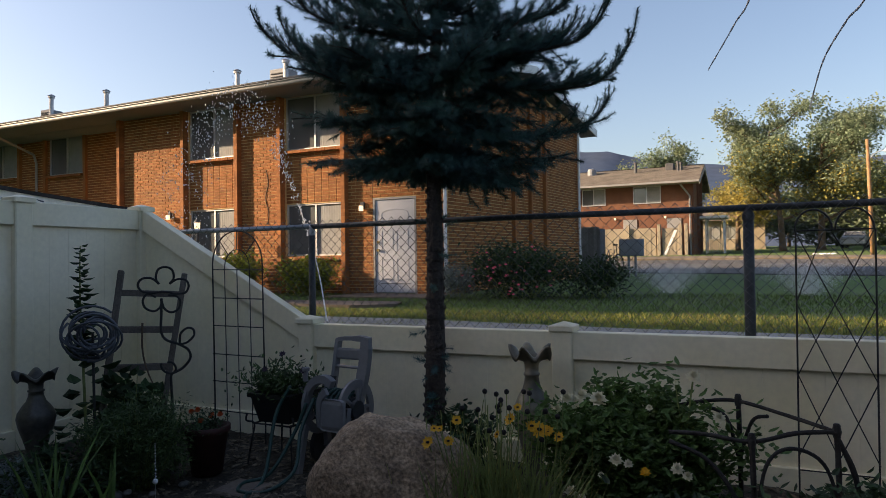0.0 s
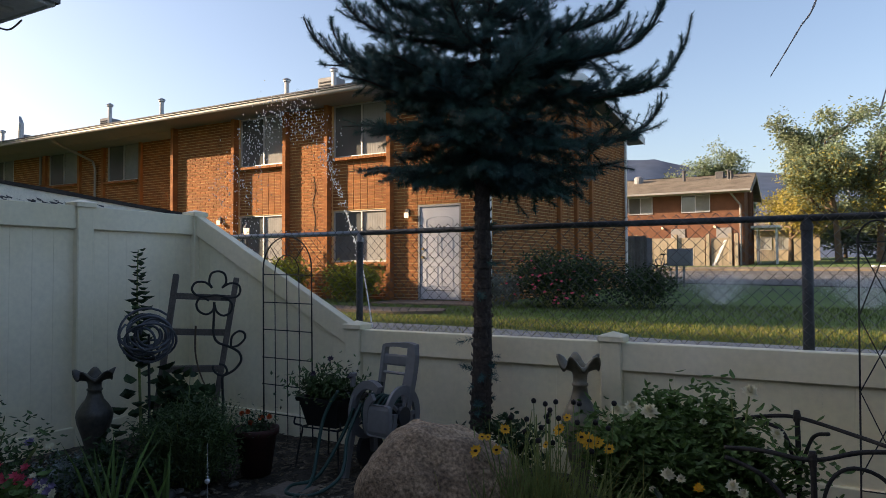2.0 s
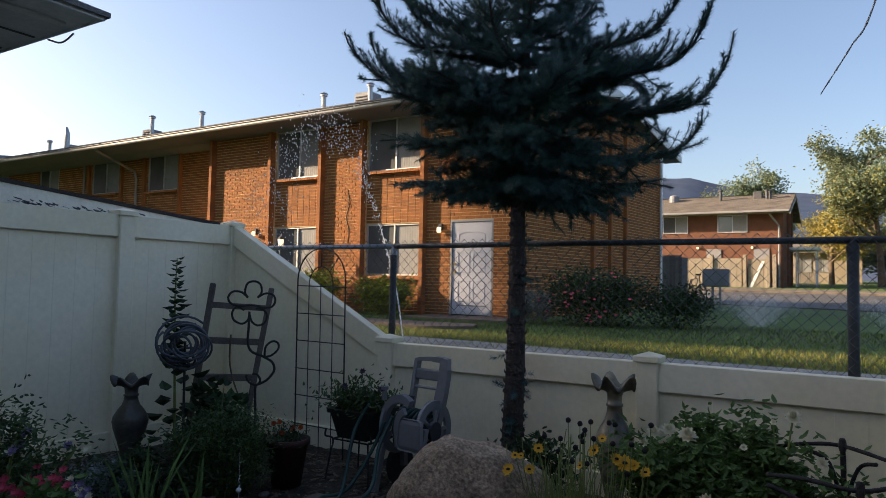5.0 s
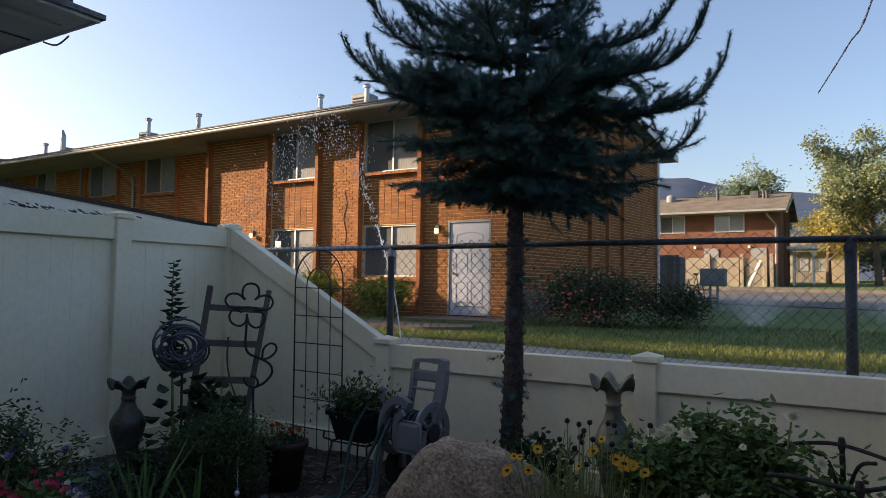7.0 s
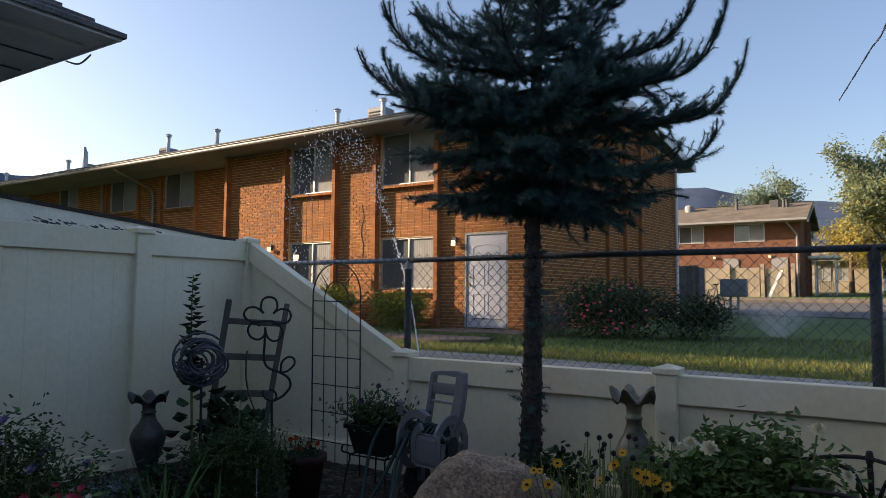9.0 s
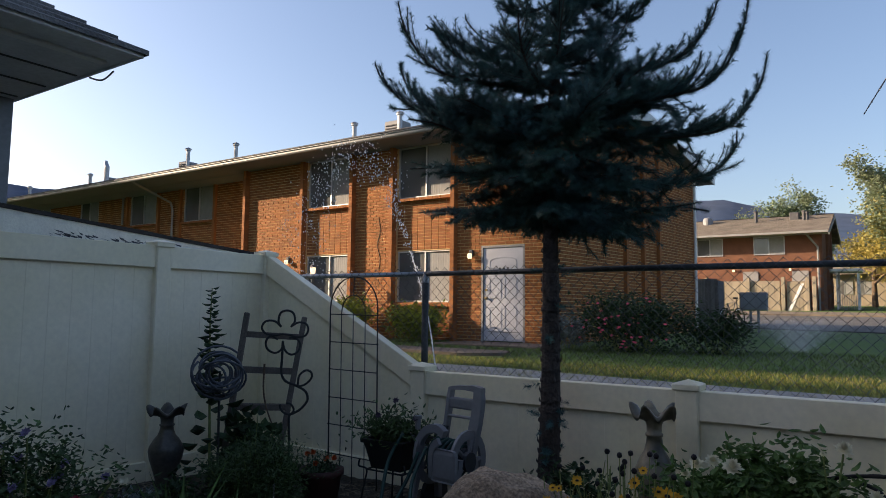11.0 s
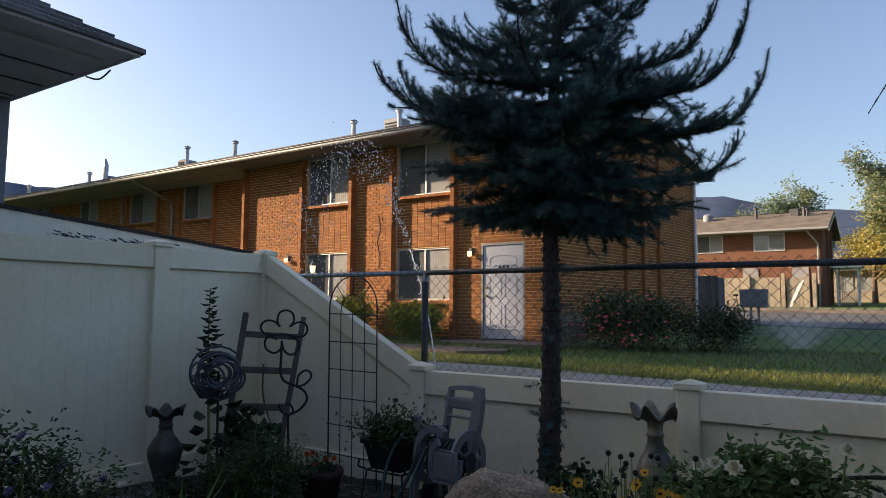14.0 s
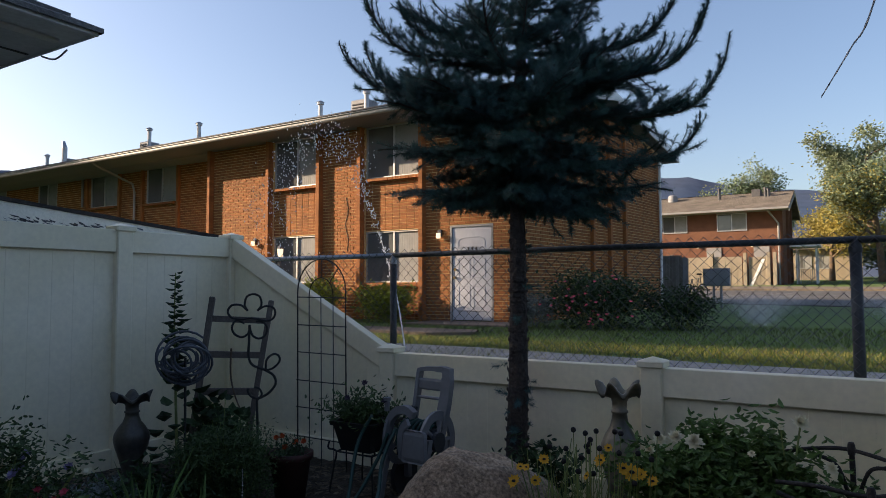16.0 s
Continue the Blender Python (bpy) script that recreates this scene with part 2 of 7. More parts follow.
class MB:
    """Collects corners and faces for one mesh."""

    def __init__(self):
        self.v, self.f = [], []

    def add(self, verts, faces):
        k = len(self.v)
        self.v.extend(tuple(p) for p in verts)
        self.f.extend(tuple(k + i for i in q) for q in faces)
        return self

    def box(self, x0, y0, z0, x1, y1, z1):
        return self.add([(x, y, z) for z in (z0, z1) for y in (y0, y1) for x in (x0, x1)],
                        [(0, 2, 3, 1), (4, 5, 7, 6), (0, 1, 5, 4), (2, 6, 7, 3), (0, 4, 6, 2), (1, 3, 7, 5)])

    def bbox(self, x0, y0, z0, x1, y1, z1, b=0.006, m=None, seg=1):
        """A box with bevelled edges, moved by m."""
        bm = bmesh.new()
        bmesh.ops.create_cube(bm, size=1)
        for v in bm.verts:
            v.co = Vector(((x0 + x1) / 2 + v.co.x * (x1 - x0), (y0 + y1) / 2 + v.co.y * (y1 - y0), (z0 + z1) / 2 + v.co.z * (z1 - z0)))
        bmesh.ops.bevel(bm, geom=bm.edges[:], offset=b, segments=seg, affect="EDGES", profile=0.5)
        return self.bm(bm, m)

    def bm(self, bm, m=None):
        bm.verts.index_update()
        self.add([(m @ v.co if m else v.co) for v in bm.verts], [[v.index for v in f.verts] for f in bm.faces])
        bm.free()
        return self

    def tube(self, pts, r, n=6, closed=False):
        """A round bar along pts; r: one radius, or one for each point."""
        pts = [Vector(p) for p in pts]
        rs = r if isinstance(r, (list, tuple)) else [r] * len(pts)
        verts, faces, side = [], [], None
        for i, p in enumerate(pts):
            a, b = pts[max(0, i - 1)], pts[min(len(pts) - 1, i + 1)]
            if closed:
                a, b = pts[i - 1], pts[(i + 1) % len(pts)]
            d = (b - a).normalized() if (b - a).length > 1e-9 else Vector((0, 0, 1))
            if side is None:
                side = d.orthogonal().normalized()
            side = side - d * side.dot(d)
            side = side.normalized() if side.length > 1e-6 else d.orthogonal().normalized()
            up = d.cross(side)
            for k in range(n):
                c = math.tau * k / n
                verts.append(p + (side * math.cos(c) + up * math.sin(c)) * rs[i])
        m = len(pts)
        for i in range(m if closed else m - 1):
            j = (i + 1) % m
            for k in range(n):
                q = (k + 1) % n
                faces.append((i * n + k, i * n + q, j * n + q, j * n + k))
        if not closed:
            faces += [tuple(range(n))[::-1], tuple((m - 1) * n + k for k in range(n))]
        return self.add(verts, faces)

    def lathe(self, profile, n=24, at=(0, 0, 0), wave=None):
        """A turned body from rows of radius and height; wave(i, angle) gives a factor on the radius and a lift."""
        verts, faces = [], []
        for i, (r, z) in enumerate(profile):
            for k in range(n):
                c = math.tau * k / n
                s, lift = wave(i, c) if wave else (1, 0)
                verts.append((at[0] + r * s * math.cos(c), at[1] + r * s * math.sin(c), at[2] + z + lift))
        for i in range(len(profile) - 1):
            for k in range(n):
                q = (k + 1) % n
                faces.append((i * n + k, i * n + q, (i + 1) * n + q, (i + 1) * n + k))
        return self.add(verts, faces)

    def leaf(self, p, d, up, length, width, fold=0.25):
        """A folded pointed leaf of four triangles' worth of faces."""
        d = d.normalized()
        s = d.cross(up)
        s = s.normalized() if s.length > 1e-6 else d.orthogonal().normalized()
        n = s.cross(d)
        mid = p + d * length * 0.5 - n * width * fold
        return self.add([p, mid + s * width * 0.5 + n * width * fold, p + d * length, mid - s * width * 0.5 + n * width * fold, mid],
                        [(0, 4, 1), (4, 2, 1), (0, 3, 4), (4, 3, 2)])

    def ovate(self, p, d, up, length, width, fold=0.25):
        """A broad folded leaf with a rounded outline and a drooping tip."""
        d = d.normalized()
        s = d.cross(up)
        s = s.normalized() if s.length > 1e-6 else d.orthogonal().normalized()
        n = s.cross(d)
        mids = [p + d * length * f - n * width * g for f, g in ((0.0, 0.0), (0.3, fold), (0.65, fold * 0.9), (1.0, -fold * 0.6))]
        edge = [mids[i] + s * sg * width * w + n * width * fold for sg in (-1, 1) for i, w in ((1, 0.46), (2, 0.38))]
        return self.add(mids + edge, [(0, 1, 4), (1, 2, 5, 4), (2, 3, 5), (0, 6, 1), (1, 6, 7, 2), (2, 7, 3)])

    def blade(self, p, q, w):
        """A thin upright blade from p to its tip q."""
        s = Vector((rng.uniform(-1, 1), rng.uniform(-1, 1), 0)).normalized() * w
        return self.add([p - s, p + s, q], [(0, 1, 2)])

    def mesh(self, name, smooth=False):
        me = bpy.data.meshes.new(name)
        me.from_pydata(self.v, [], self.f)
        if smooth:
            me.polygons.foreach_set("use_smooth", [True] * len(me.polygons))
        me.update()
        return me


def rand_dir(flat=0.0):
    while True:
        v = Vector((rng.uniform(-1, 1), rng.uniform(-1, 1), rng.uniform(-1, 1)))
        if 0.05 < v.length < 1:
            v.normalize()
            v.z *= 1 - flat
            return v.normalized()


def part(name, mb, material, parent=None, label="", smooth=False):
    me = mb if isinstance(mb, bpy.types.Mesh) else mb.mesh(name, smooth)
    if not me.materials:
        me.materials.append(material)
    ob = new(name, me)
    ob.parent = parent
    if label:
        ob["label"] = label
    return ob


def thing(name, at, label, category, group="", kind=""):
    ob = new(name)
    ob.location = at
    ob.empty_display_size = 0.1
    return tagged(ob, label, category, group, kind)


def solo(name, mb, material, label, category, group="", kind="", smooth=False):
    return tagged(part(name, mb, material, smooth=smooth), label, category, group, kind)


def shaped(name, at, label, category, group="", kind=""):
    """A thing whose parts are given in world places: returns it and a function that adds a part."""
    base = thing(name, at, label, category, group, kind)
    shift = Matrix.Translation(-Vector(at))

    def add(pname, mb, material, plabel="", under=None, smooth=False):
        ob = part(pname, mb, material, under or base, plabel, smooth)
        if under is None:
            ob.data.transform(shift)
        else:
            ob.data.transform(shift)
        return ob

    return base, add


def spline(pts, n=8):
    """A smooth line through pts."""
    pts = [Vector(p) for p in pts]
    out = []
    for i in range(len(pts) - 1):
        p0, p1, p2, p3 = pts[max(0, i - 1)], pts[i], pts[i + 1], pts[min(len(pts) - 1, i + 2)]
        for k in range(n):
            t = k / n
            out.append(0.5 * ((2 * p1) + (p2 - p0) * t + (2 * p0 - 5 * p1 + 4 * p2 - p3) * t * t + (3 * p1 - p0 - 3 * p2 + p3) * t ** 3))
    out.append(pts[-1])
    return out


SOIL = 0.10


def ground_z(y):
    """Height of the land beyond the fence, which rises gently."""
    if y < 30:
        return 0.56 + 0.0175 * (y - 7.56)
    return 0.9527 + 0.026 * (min(y, 90) - 30)

# ---- ground ----
def sheet(x_list, y_list, zf):
    mb = MB()
    nx = len(x_list)
    mb.v = [(x, y, zf(x, y)) for y in y_list for x in x_list]
    mb.f = [(j * nx + i, j * nx + i + 1, (j + 1) * nx + i + 1, (j + 1) * nx + i) for j in range(len(y_list) - 1) for i in range(nx - 1)]
    return mb


def land(x, y):
    if y < 4.76:
        return SOIL - 0.12
    return ground_z(y) + 0.02 * noise.noise(Vector((x * 0.4, y * 0.4, 0)))


xs = [-3000, -800, -200, -80] + [-50 + 2 * i for i in range(41)] + [60, 120, 400, 1200, 3000]
ys = [-3000, -600, -100, -20, 4.72, 4.78, 5.5] + [6.2 + 0.8 * i for i in range(30)] + [31, 34, 38, 44, 52, 60, 75, 90, 150, 400, 1200, 3000]
solo("ground", sheet(xs, ys, land), M_GRASS, "mown green lawn running up to the houses", "lawn", kind="structure")

gx = [-4.5 + 0.09 * i for i in range(75)]
gy = [-0.9 + 0.09 * i for i in range(63)]
solo("garden_soil", sheet(gx, gy, lambda x, y: SOIL + 0.05 * noise.noise(Vector((x * 1.7, y * 1.7, 3))) + 0.025 * noise.noise(Vector((x * 7, y * 7, 1)))), M_SOIL,
     "dark bare garden soil with mulch inside the fence", "soil", kind="structure")


def strip(name, pts_near, pts_far, lift, material, label, category):
    """A flat strip between two lines over the land, with a real edge."""
    mb = MB()
    n = len(pts_near)
    rows = []
    for (x0, y0), (x1, y1) in zip(pts_near, pts_far):
        rows.append([(x0, y0, ground_z(y0) - 0.06), (x0, y0, ground_z(y0) + lift), (x1, y1, ground_z(y1) + lift), (x1, y1, ground_z(y1) - 0.06)])
    verts = [p for r in rows for p in r]
    faces = [(4 * i + k, 4 * i + 4 + k, 4 * i + 5 + k, 4 * i + 1 + k) for i in range(n - 1) for k in range(3)]
    mb.add(verts, faces)
    return solo(name, mb, material, label, category, kind="structure")


strip("road", [(-60, 27.6), (-20, 27.0), (-4, 24.2), (4, 21.0), (14, 17.5), (60, 3.0)], [(-60, 38.5), (-20, 39.5), (-4, 39.0), (4, 37.6), (14, 33.5), (70, 17.0)], 0.03, M_ASPHALT,
      "worn grey asphalt road beyond the lawn", "road")
strip("pavement", [(-60, 39.2), (-20, 40.2), (-4, 39.8), (4, 38.4), (14, 34.4), (70, 18)], [(-60, 45.5), (-20, 46.5), (-4, 45.0), (4, 42.5), (14, 38.0), (70, 20)], 0.09, M_DIRT,
      "sunlit tan dirt and concrete verge across the road", "pavement")
strip("concrete_strip", [(-12, 6.9), (-4, 6.9), (-1, 6.75), (12, 6.3)], [(-12, 8.7), (-4, 8.5), (-1, 8.1), (12, 7.7)], 0.035, M_CONCRETE, "narrow grey concrete strip behind the chain fence", "pavement")
strip("door_path", [(-7.7, 10.35), (-5.9, 10.1), (-5.2, 10.5)], [(-7.9, 11.0), (-6.3, 11.0), (-5.4, 11.0)], 0.05, M_CONCRETE_D, "short concrete path across the lawn to the door", "pavement")

# ---- white vinyl fence ----
FY, FX = 4.68, -4.405


def vinyl_post(add, x, y, top, w=0.127):
    post = add("post", MB().bbox(x - w / 2, y - w / 2, -0.02, x + w / 2, y + w / 2, top - 0.035, 0.008), M_VINYL)
    c = w / 2 + 0.014
    cap = MB().bbox(x - c, y - c, top - 0.05, x + c, y + c, top - 0.012, 0.006)
    cap.add([(x - c, y - c, top - 0.014), (x + c, y - c, top - 0.014), (x + c, y + c, top - 0.014), (x - c, y + c, top - 0.014), (x, y, top + 0.012)],
            [(0, 1, 4), (1, 2, 4), (2, 3, 4), (3, 0, 4)])
    add("cap", cap, M_VINYL, under=post)


def vinyl_panel(add, p, q, top_p, top_q, rail=0.165):
    """Boards and rails between two posts at p and q; the top may slope."""
    p, q = Vector((*p, 0)), Vector((*q, 0))
    d = q - p
    run = d.length
    d.normalize()
    s = Vector((-d.y, d.x, 0))

    def slab(a, b, za0, za1, zb0, zb1, th):
        mb = MB()
        e = 0.004 if th > 0.05 else 0.0011
        v = []
        for base, z0, z1 in ((p + d * a, za0, za1), (p + d * b, zb0, zb1)):
            for off in (-th / 2, th / 2):
                for z in (z0, z1):
                    v.append(base + s * off + Vector((0, 0, z)))
        bm = bmesh.new()
        vs = [bm.verts.new(c) for c in v]
        for f in ((0, 1, 3, 2), (4, 6, 7, 5), (0, 4, 5, 1), (2, 3, 7, 6), (1, 5, 7, 3), (0, 2, 6, 4)):
            bm.faces.new([vs[i] for i in f])
        bmesh.ops.recalc_face_normals(bm, faces=bm.faces[:])
        bmesh.ops.bevel(bm, geom=bm.edges[:], offset=e, segments=1, affect="EDGES")
        return mb.bm(bm)

    tz = lambda a: top_p + (top_q - top_p) * a / run
    add("rail", slab(0.05, run - 0.05, tz(0.05) - rail, tz(0.05), tz(run - 0.05) - rail, tz(run - 0.05), 0.088), M_VINYL)
    add("rail", slab(0.05, run - 0.05, 0.02, 0.245, 0.02, 0.245, 0.088), M_VINYL)
    n = max(2, round((run - 0.12) / 0.147))
    w = (run - 0.12) / n
    for i in range(n):
        a, b = 0.06 + i * w, 0.06 + (i + 1) * w - 0.0003
        add("board", slab(a, b, 0.1, tz(a) - rail * 0.6, 0.1, tz(b) - rail * 0.6, 0.026), M_VINYL)


_, add_f = shaped("vinyl_fence", (-2.69, FY, 0), "low white vinyl privacy fence with capped posts and a sloped panel", "fence")
low_posts = [-2.69, -0.80, 1.24, 3.2, 5.2]
for px in low_posts:
    vinyl_post(add_f, px, FY, 0.975)
for a, b in zip(low_posts, low_posts[1:]):
    vinyl_panel(add_f, (a, FY), (b, FY), 0.925, 0.925)
vinyl_panel(add_f, (FX, FY), (-2.69, FY), 1.855, 0.945, 0.17)
_, add_t = shaped("vinyl_fence", (FX, 3.6, 0), "tall white vinyl privacy fence with capped posts, stained near the ground", "fence")
tall_posts = [FY, 3.645, 1.75, -0.15]
for py in tall_posts:
    vinyl_post(add_t, FX, py, 1.865)
for a, b in zip(tall_posts, tall_posts[1:]):
    vinyl_panel(add_t, (FX, b), (FX, a), 1.825, 1.825)

# ---- chain-link fence ----
CY, CTOP = 5.0, 1.65
_, add_c = shaped("chain_link_fence", (-2.9, CY, 0.5), "grey galvanised chain-link fence with a top rail", "fence")
cl_x = [-9.2, -6.05, -2.9, 0.234, 3.4, 6.6]
for i, px in enumerate(cl_x):
    r = 0.027 if px < 0 else 0.031
    pst = add_c("post", MB().tube([(px, CY, 0.35), (px, CY, CTOP - 0.05)], r, 12), M_POST, smooth=True)
    capm = MB().lathe([(r + 0.003, -0.03), (r + 0.003, 0.0), (r * 0.8, 0.025), (0.022, 0.045), (0.012, 0.055), (0.001, 0.058)], 12, (px, CY, CTOP - 0.04))
    add_c("post_cap", capm, M_STEEL if px < -1 else M_POST, under=pst, smooth=True)
# Light is put into the metal: silver rails and caps left, dark right.
for a, b in zip(cl_x, cl_x[1:]):
    add_c("top_rail", MB().tube([(a, CY, CTOP), ((a + b) / 2, CY, CTOP + 0.004), (b, CY, CTOP)], 0.020, 10), M_STEEL if b < -1 else M_POST, smooth=True)
mesh_mb = MB()
D = 0.0765
x0c, x1c, z0c = -9.2, 6.6, 0.56
rows = 30
for i in range(int((x1c - x0c) / D)):
    for ph in (0, 1):
        pts = []
        for k in range(rows + 1):
            off = (k + ph) % 2
            pts.append((x0c + (i + 0.5 * off) * D + (0.5 * D if ph else 0), CY - 0.03 + (0.003 if off else -0.003), z0c + k * (CTOP + 0.045 - z0c) / rows))
        mesh_mb.tube(pts, 0.0027, 3)
tagged(add_c("wire_mesh", mesh_mb, M_WIRE, "diamond-pattern steel wire mesh"), kind="stuff")

# ---- brick apartment house ----
WY, LY = 13.55, 14.38          # front walls of the near unit and of the set-back units
CORN, BACKC = (-5.66, 13.55), (-4.80, 21.3)
EAVE_Y, EAVE_Z = 12.6, 5.32
_, add_h = shaped("apartment_house", (-15, 17, 0.6), "two-storey orange brick apartment row with projecting brick piers and wide eaves", "house")

_box = MB()
_box.box(-0.0945, 0, -0.0305, 0.0945, 0.03, 0.0305)
BRICK_FULL = _box.mesh("brick")
BRICK_FULL.materials.append(M_BRICK)
near_bricks = []


def brick_face(mb, u0, u1, z0, z1, place, stack=False, near=None):
    """Courses of bricks over a rectangle; place(u, out, z) gives the point, out along the outward normal."""
    c, l, j = 0.0762, 0.204, 0.015
    n = int((z1 - z0) / c)
    for k in range(n):
        z = z0 + (k + 0.5) * (z1 - z0) / n
        u = u0 - (0 if stack or k % 2 == 0 else l / 2)
        while u < u1 - 0.02:
            a, b = max(u0, u) + j / 2, min(u1, u + l) - j / 2
            if b - a > 0.03:
                h = (z1 - z0) / n / 2 - j / 2
                o = 0.010 + rng.uniform(-0.002, 0.002)
                if near and near((a + b) / 2, z) and b - a > 0.18:
                    near_bricks.append(place((a + b) / 2, o, z))
                else:
                    p = [place(x, out, z + s) for x in (a, b) for out in (o, -0.02) for s in (-h, h)]
                    mb.add(p, [(0, 1, 5, 4), (0, 2, 3, 1), (4, 5, 7, 6), (1, 3, 7, 5), (0, 4, 6, 2)])
            u += l


def front(y):
    return lambda u, out, z: (u, y - out, z)


gz = ground_z(WY) - 0.1
win_z = ((1.53, 2.75), (4.03, 5.30))
bays = ((-13.05, -11.28), (-9.97, -8.18))
fins = (-15.37, -13.05, -11.28, -9.97, -8.18)
door_x, door_z = (-7.44, -6.46), (0.69, 2.73)

wall = MB()  # the mortar-coloured body, with openings left free
segs = [(-15.45, -12.98), (-11.35, -9.90), (-8.25, door_x[0] - 0.05), (door_x[1] + 0.05, CORN[0])]
for a, b in segs:
    wall.box(a, WY, gz, b, WY + 0.25, EAVE_Z)
wall.box(door_x[0] - 0.05, WY, door_z[1] + 0.05, door_x[1] + 0.05, WY + 0.25, EAVE_Z)
for a, b in bays:
    a, b = a + 0.07, b - 0.07
    for z0, z1 in ((gz, win_z[0][0]), (win_z[0][1], win_z[1][0])):
        wall.box(a, WY + 0.04, z0, b, WY + 0.25, z1)
    wall.box(a, WY, 5.30, b, WY + 0.25, EAVE_Z)
wall.box(-15.45, WY + 0.25, gz, -15.2, LY + 0.25, EAVE_Z + 0.3)
w1 = None
for k in range(len(wall.v) // 8):
    one = MB().add(wall.v[8 * k:8 * k + 8], [tuple(i - 8 * k for i in f) for f in wall.f[6 * k:6 * k + 6]])
    piece = add_h("wall", one, M_MORTAR, "orange brick wall with pale mortar joints")
    w1 = w1 or piece

bk = MB()
near_door = lambda u, z: u > -8.1 and 1.0 < z < 3.4
for a, b in segs:
    brick_face(bk, max(a, -15.32) if a > -15.4 else -15.32, b, gz, EAVE_Z, front(WY), near=near_door)
brick_face(bk, door_x[0] - 0.05, door_x[1] + 0.05, door_z[1] + 0.06, EAVE_Z, front(WY), near=near_door)
for a, b in bays:
    for z0, z1 in ((gz, win_z[0][0] - 0.09), (win_z[0][1] + 0.02, win_z[1][0] - 0.09)):
        brick_face(bk, a + 0.07, b - 0.07, z0, z1, front(WY + 0.04), stack=True)

left_wins = ((-19.60, -18.02, 4.17, 5.42), (-22.75, -21.14, 4.23, 5.36), (-29.9, -28.55, 4.6, 5.36), (-26.2, -24.9, 4.4, 5.36), (-36.0, -34.5, 4.6, 5.4))
lw = MB()
cuts = sorted(left_wins)
cur = -48.0
for a, b, z0, z1 in cuts:
    lw.box(cur, LY, gz, a, LY + 0.25, 5.6)
    lw.box(a, LY, gz, b, LY + 0.25, z0)
    lw.box(a, LY, z1, b, LY + 0.25, 5.6)
    brick_face(bk, max(cur, -33), a, gz + 1.6, 5.6, front(LY)) if a > -33 else None
    if a > -33:
        brick_face(bk, a, b, gz + 1.6, z0 - 0.09, front(LY))
    cur = b
lw.box(cur, LY, gz, -15.45, LY + 0.25, 5.6)
brick_face(bk, cur, -15.47, gz + 1.6, 5.6, front(LY))
for k in range(len(lw.v) // 8):
    w2 = add_h("wall", MB().add(lw.v[8 * k:8 * k + 8], [tuple(i - 8 * k for i in f) for f in lw.f[6 * k:6 * k + 6]]), M_MORTAR, "set-back orange brick wall")

# the gable end
ex, ey = BACKC[0] - CORN[0], BACKC[1] - CORN[1]
side_len = math.hypot(ex, ey)
ex, ey = ex / side_len, ey / side_len


def gable(u, out, z):
    return (CORN[0] + ex * u + ey * out, CORN[1] + ey * u - ex * out, z)


RIDGE = side_len / 2
gtop = lambda u: EAVE_Z + 0.05 + 0.17 * (RIDGE - abs(u - RIDGE)) + 0.05
gm = MB()
for u0, u1 in ((0, RIDGE), (RIDGE, side_len)):
    p = [gable(u, o, z) for u in (u0, u1) for o in (0, -0.25) for z in (gz, gtop(u))]
    gm.add(p, [(0, 1, 5, 4), (2, 6, 7, 3), (0, 2, 3, 1), (4, 5, 7, 6), (1, 3, 7, 5)])
w3 = add_h("wall", gm, M_MORTAR, "brick gable end with thin vertical piers")
gb = MB()
brick_face(gb, 0, side_len, gz, EAVE_Z + 0.05, gable)
for k in range(14):
    z = EAVE_Z + 0.05 + k * 0.0762
    h = min(RIDGE - 0.1, (z - EAVE_Z + 0.02) / 0.17)
    brick_face(gb, h, side_len - h, z, z + 0.0764, gable) if side_len - 2 * h > 0.3 else None
tagged(add_h("brickwork", gb, M_BRICK, under=w3), kind="stuff")
tagged(add_h("brickwork", bk, M_BRICK, under=w1), kind="stuff")
for u in (3.12, 4.13, 5.10):
    f = MB()
    p = [gable(u + s, o, z) for s in (-0.05, 0.05) for o in (0.10, -0.01) for z in (gz, gtop(u) - 0.03)]
    f.add(p, [(0, 1, 5, 4), (0, 2, 3, 1), (4, 5, 7, 6), (1, 3, 7, 5)])
    add_h("pier", f, M_FIN)
for fx in fins:
    f = MB()
    n = 62
    for k in range(n):
        z0 = gz + k * (EAVE_Z - gz) / n
        f.box(fx - 0.052 + rng.uniform(-0.002, 0.002), WY - 0.17, z0 + 0.004, fx + 0.052, WY + 0.05, z0 + (EAVE_Z - gz) / n - 0.004)
    f.box(fx - 0.047, WY - 0.163, gz, fx + 0.047, WY + 0.05, EAVE_Z)
    add_h("pier", f, M_FIN, "projecting brick pier")
lf = MB()
for fx in (-17.93, -19.75, -21.0, -22.9):
    lf.box(fx - 0.05, LY - 0.10, gz, fx + 0.05, LY + 0.02, 5.58)
for k in range(len(lf.v) // 8):
    add_h("pier", MB().add(lf.v[8 * k:8 * k + 8], [tuple(i - 8 * k for i in f) for f in lf.f[6 * k:6 * k + 6]]), M_FIN, "thin brick pier")


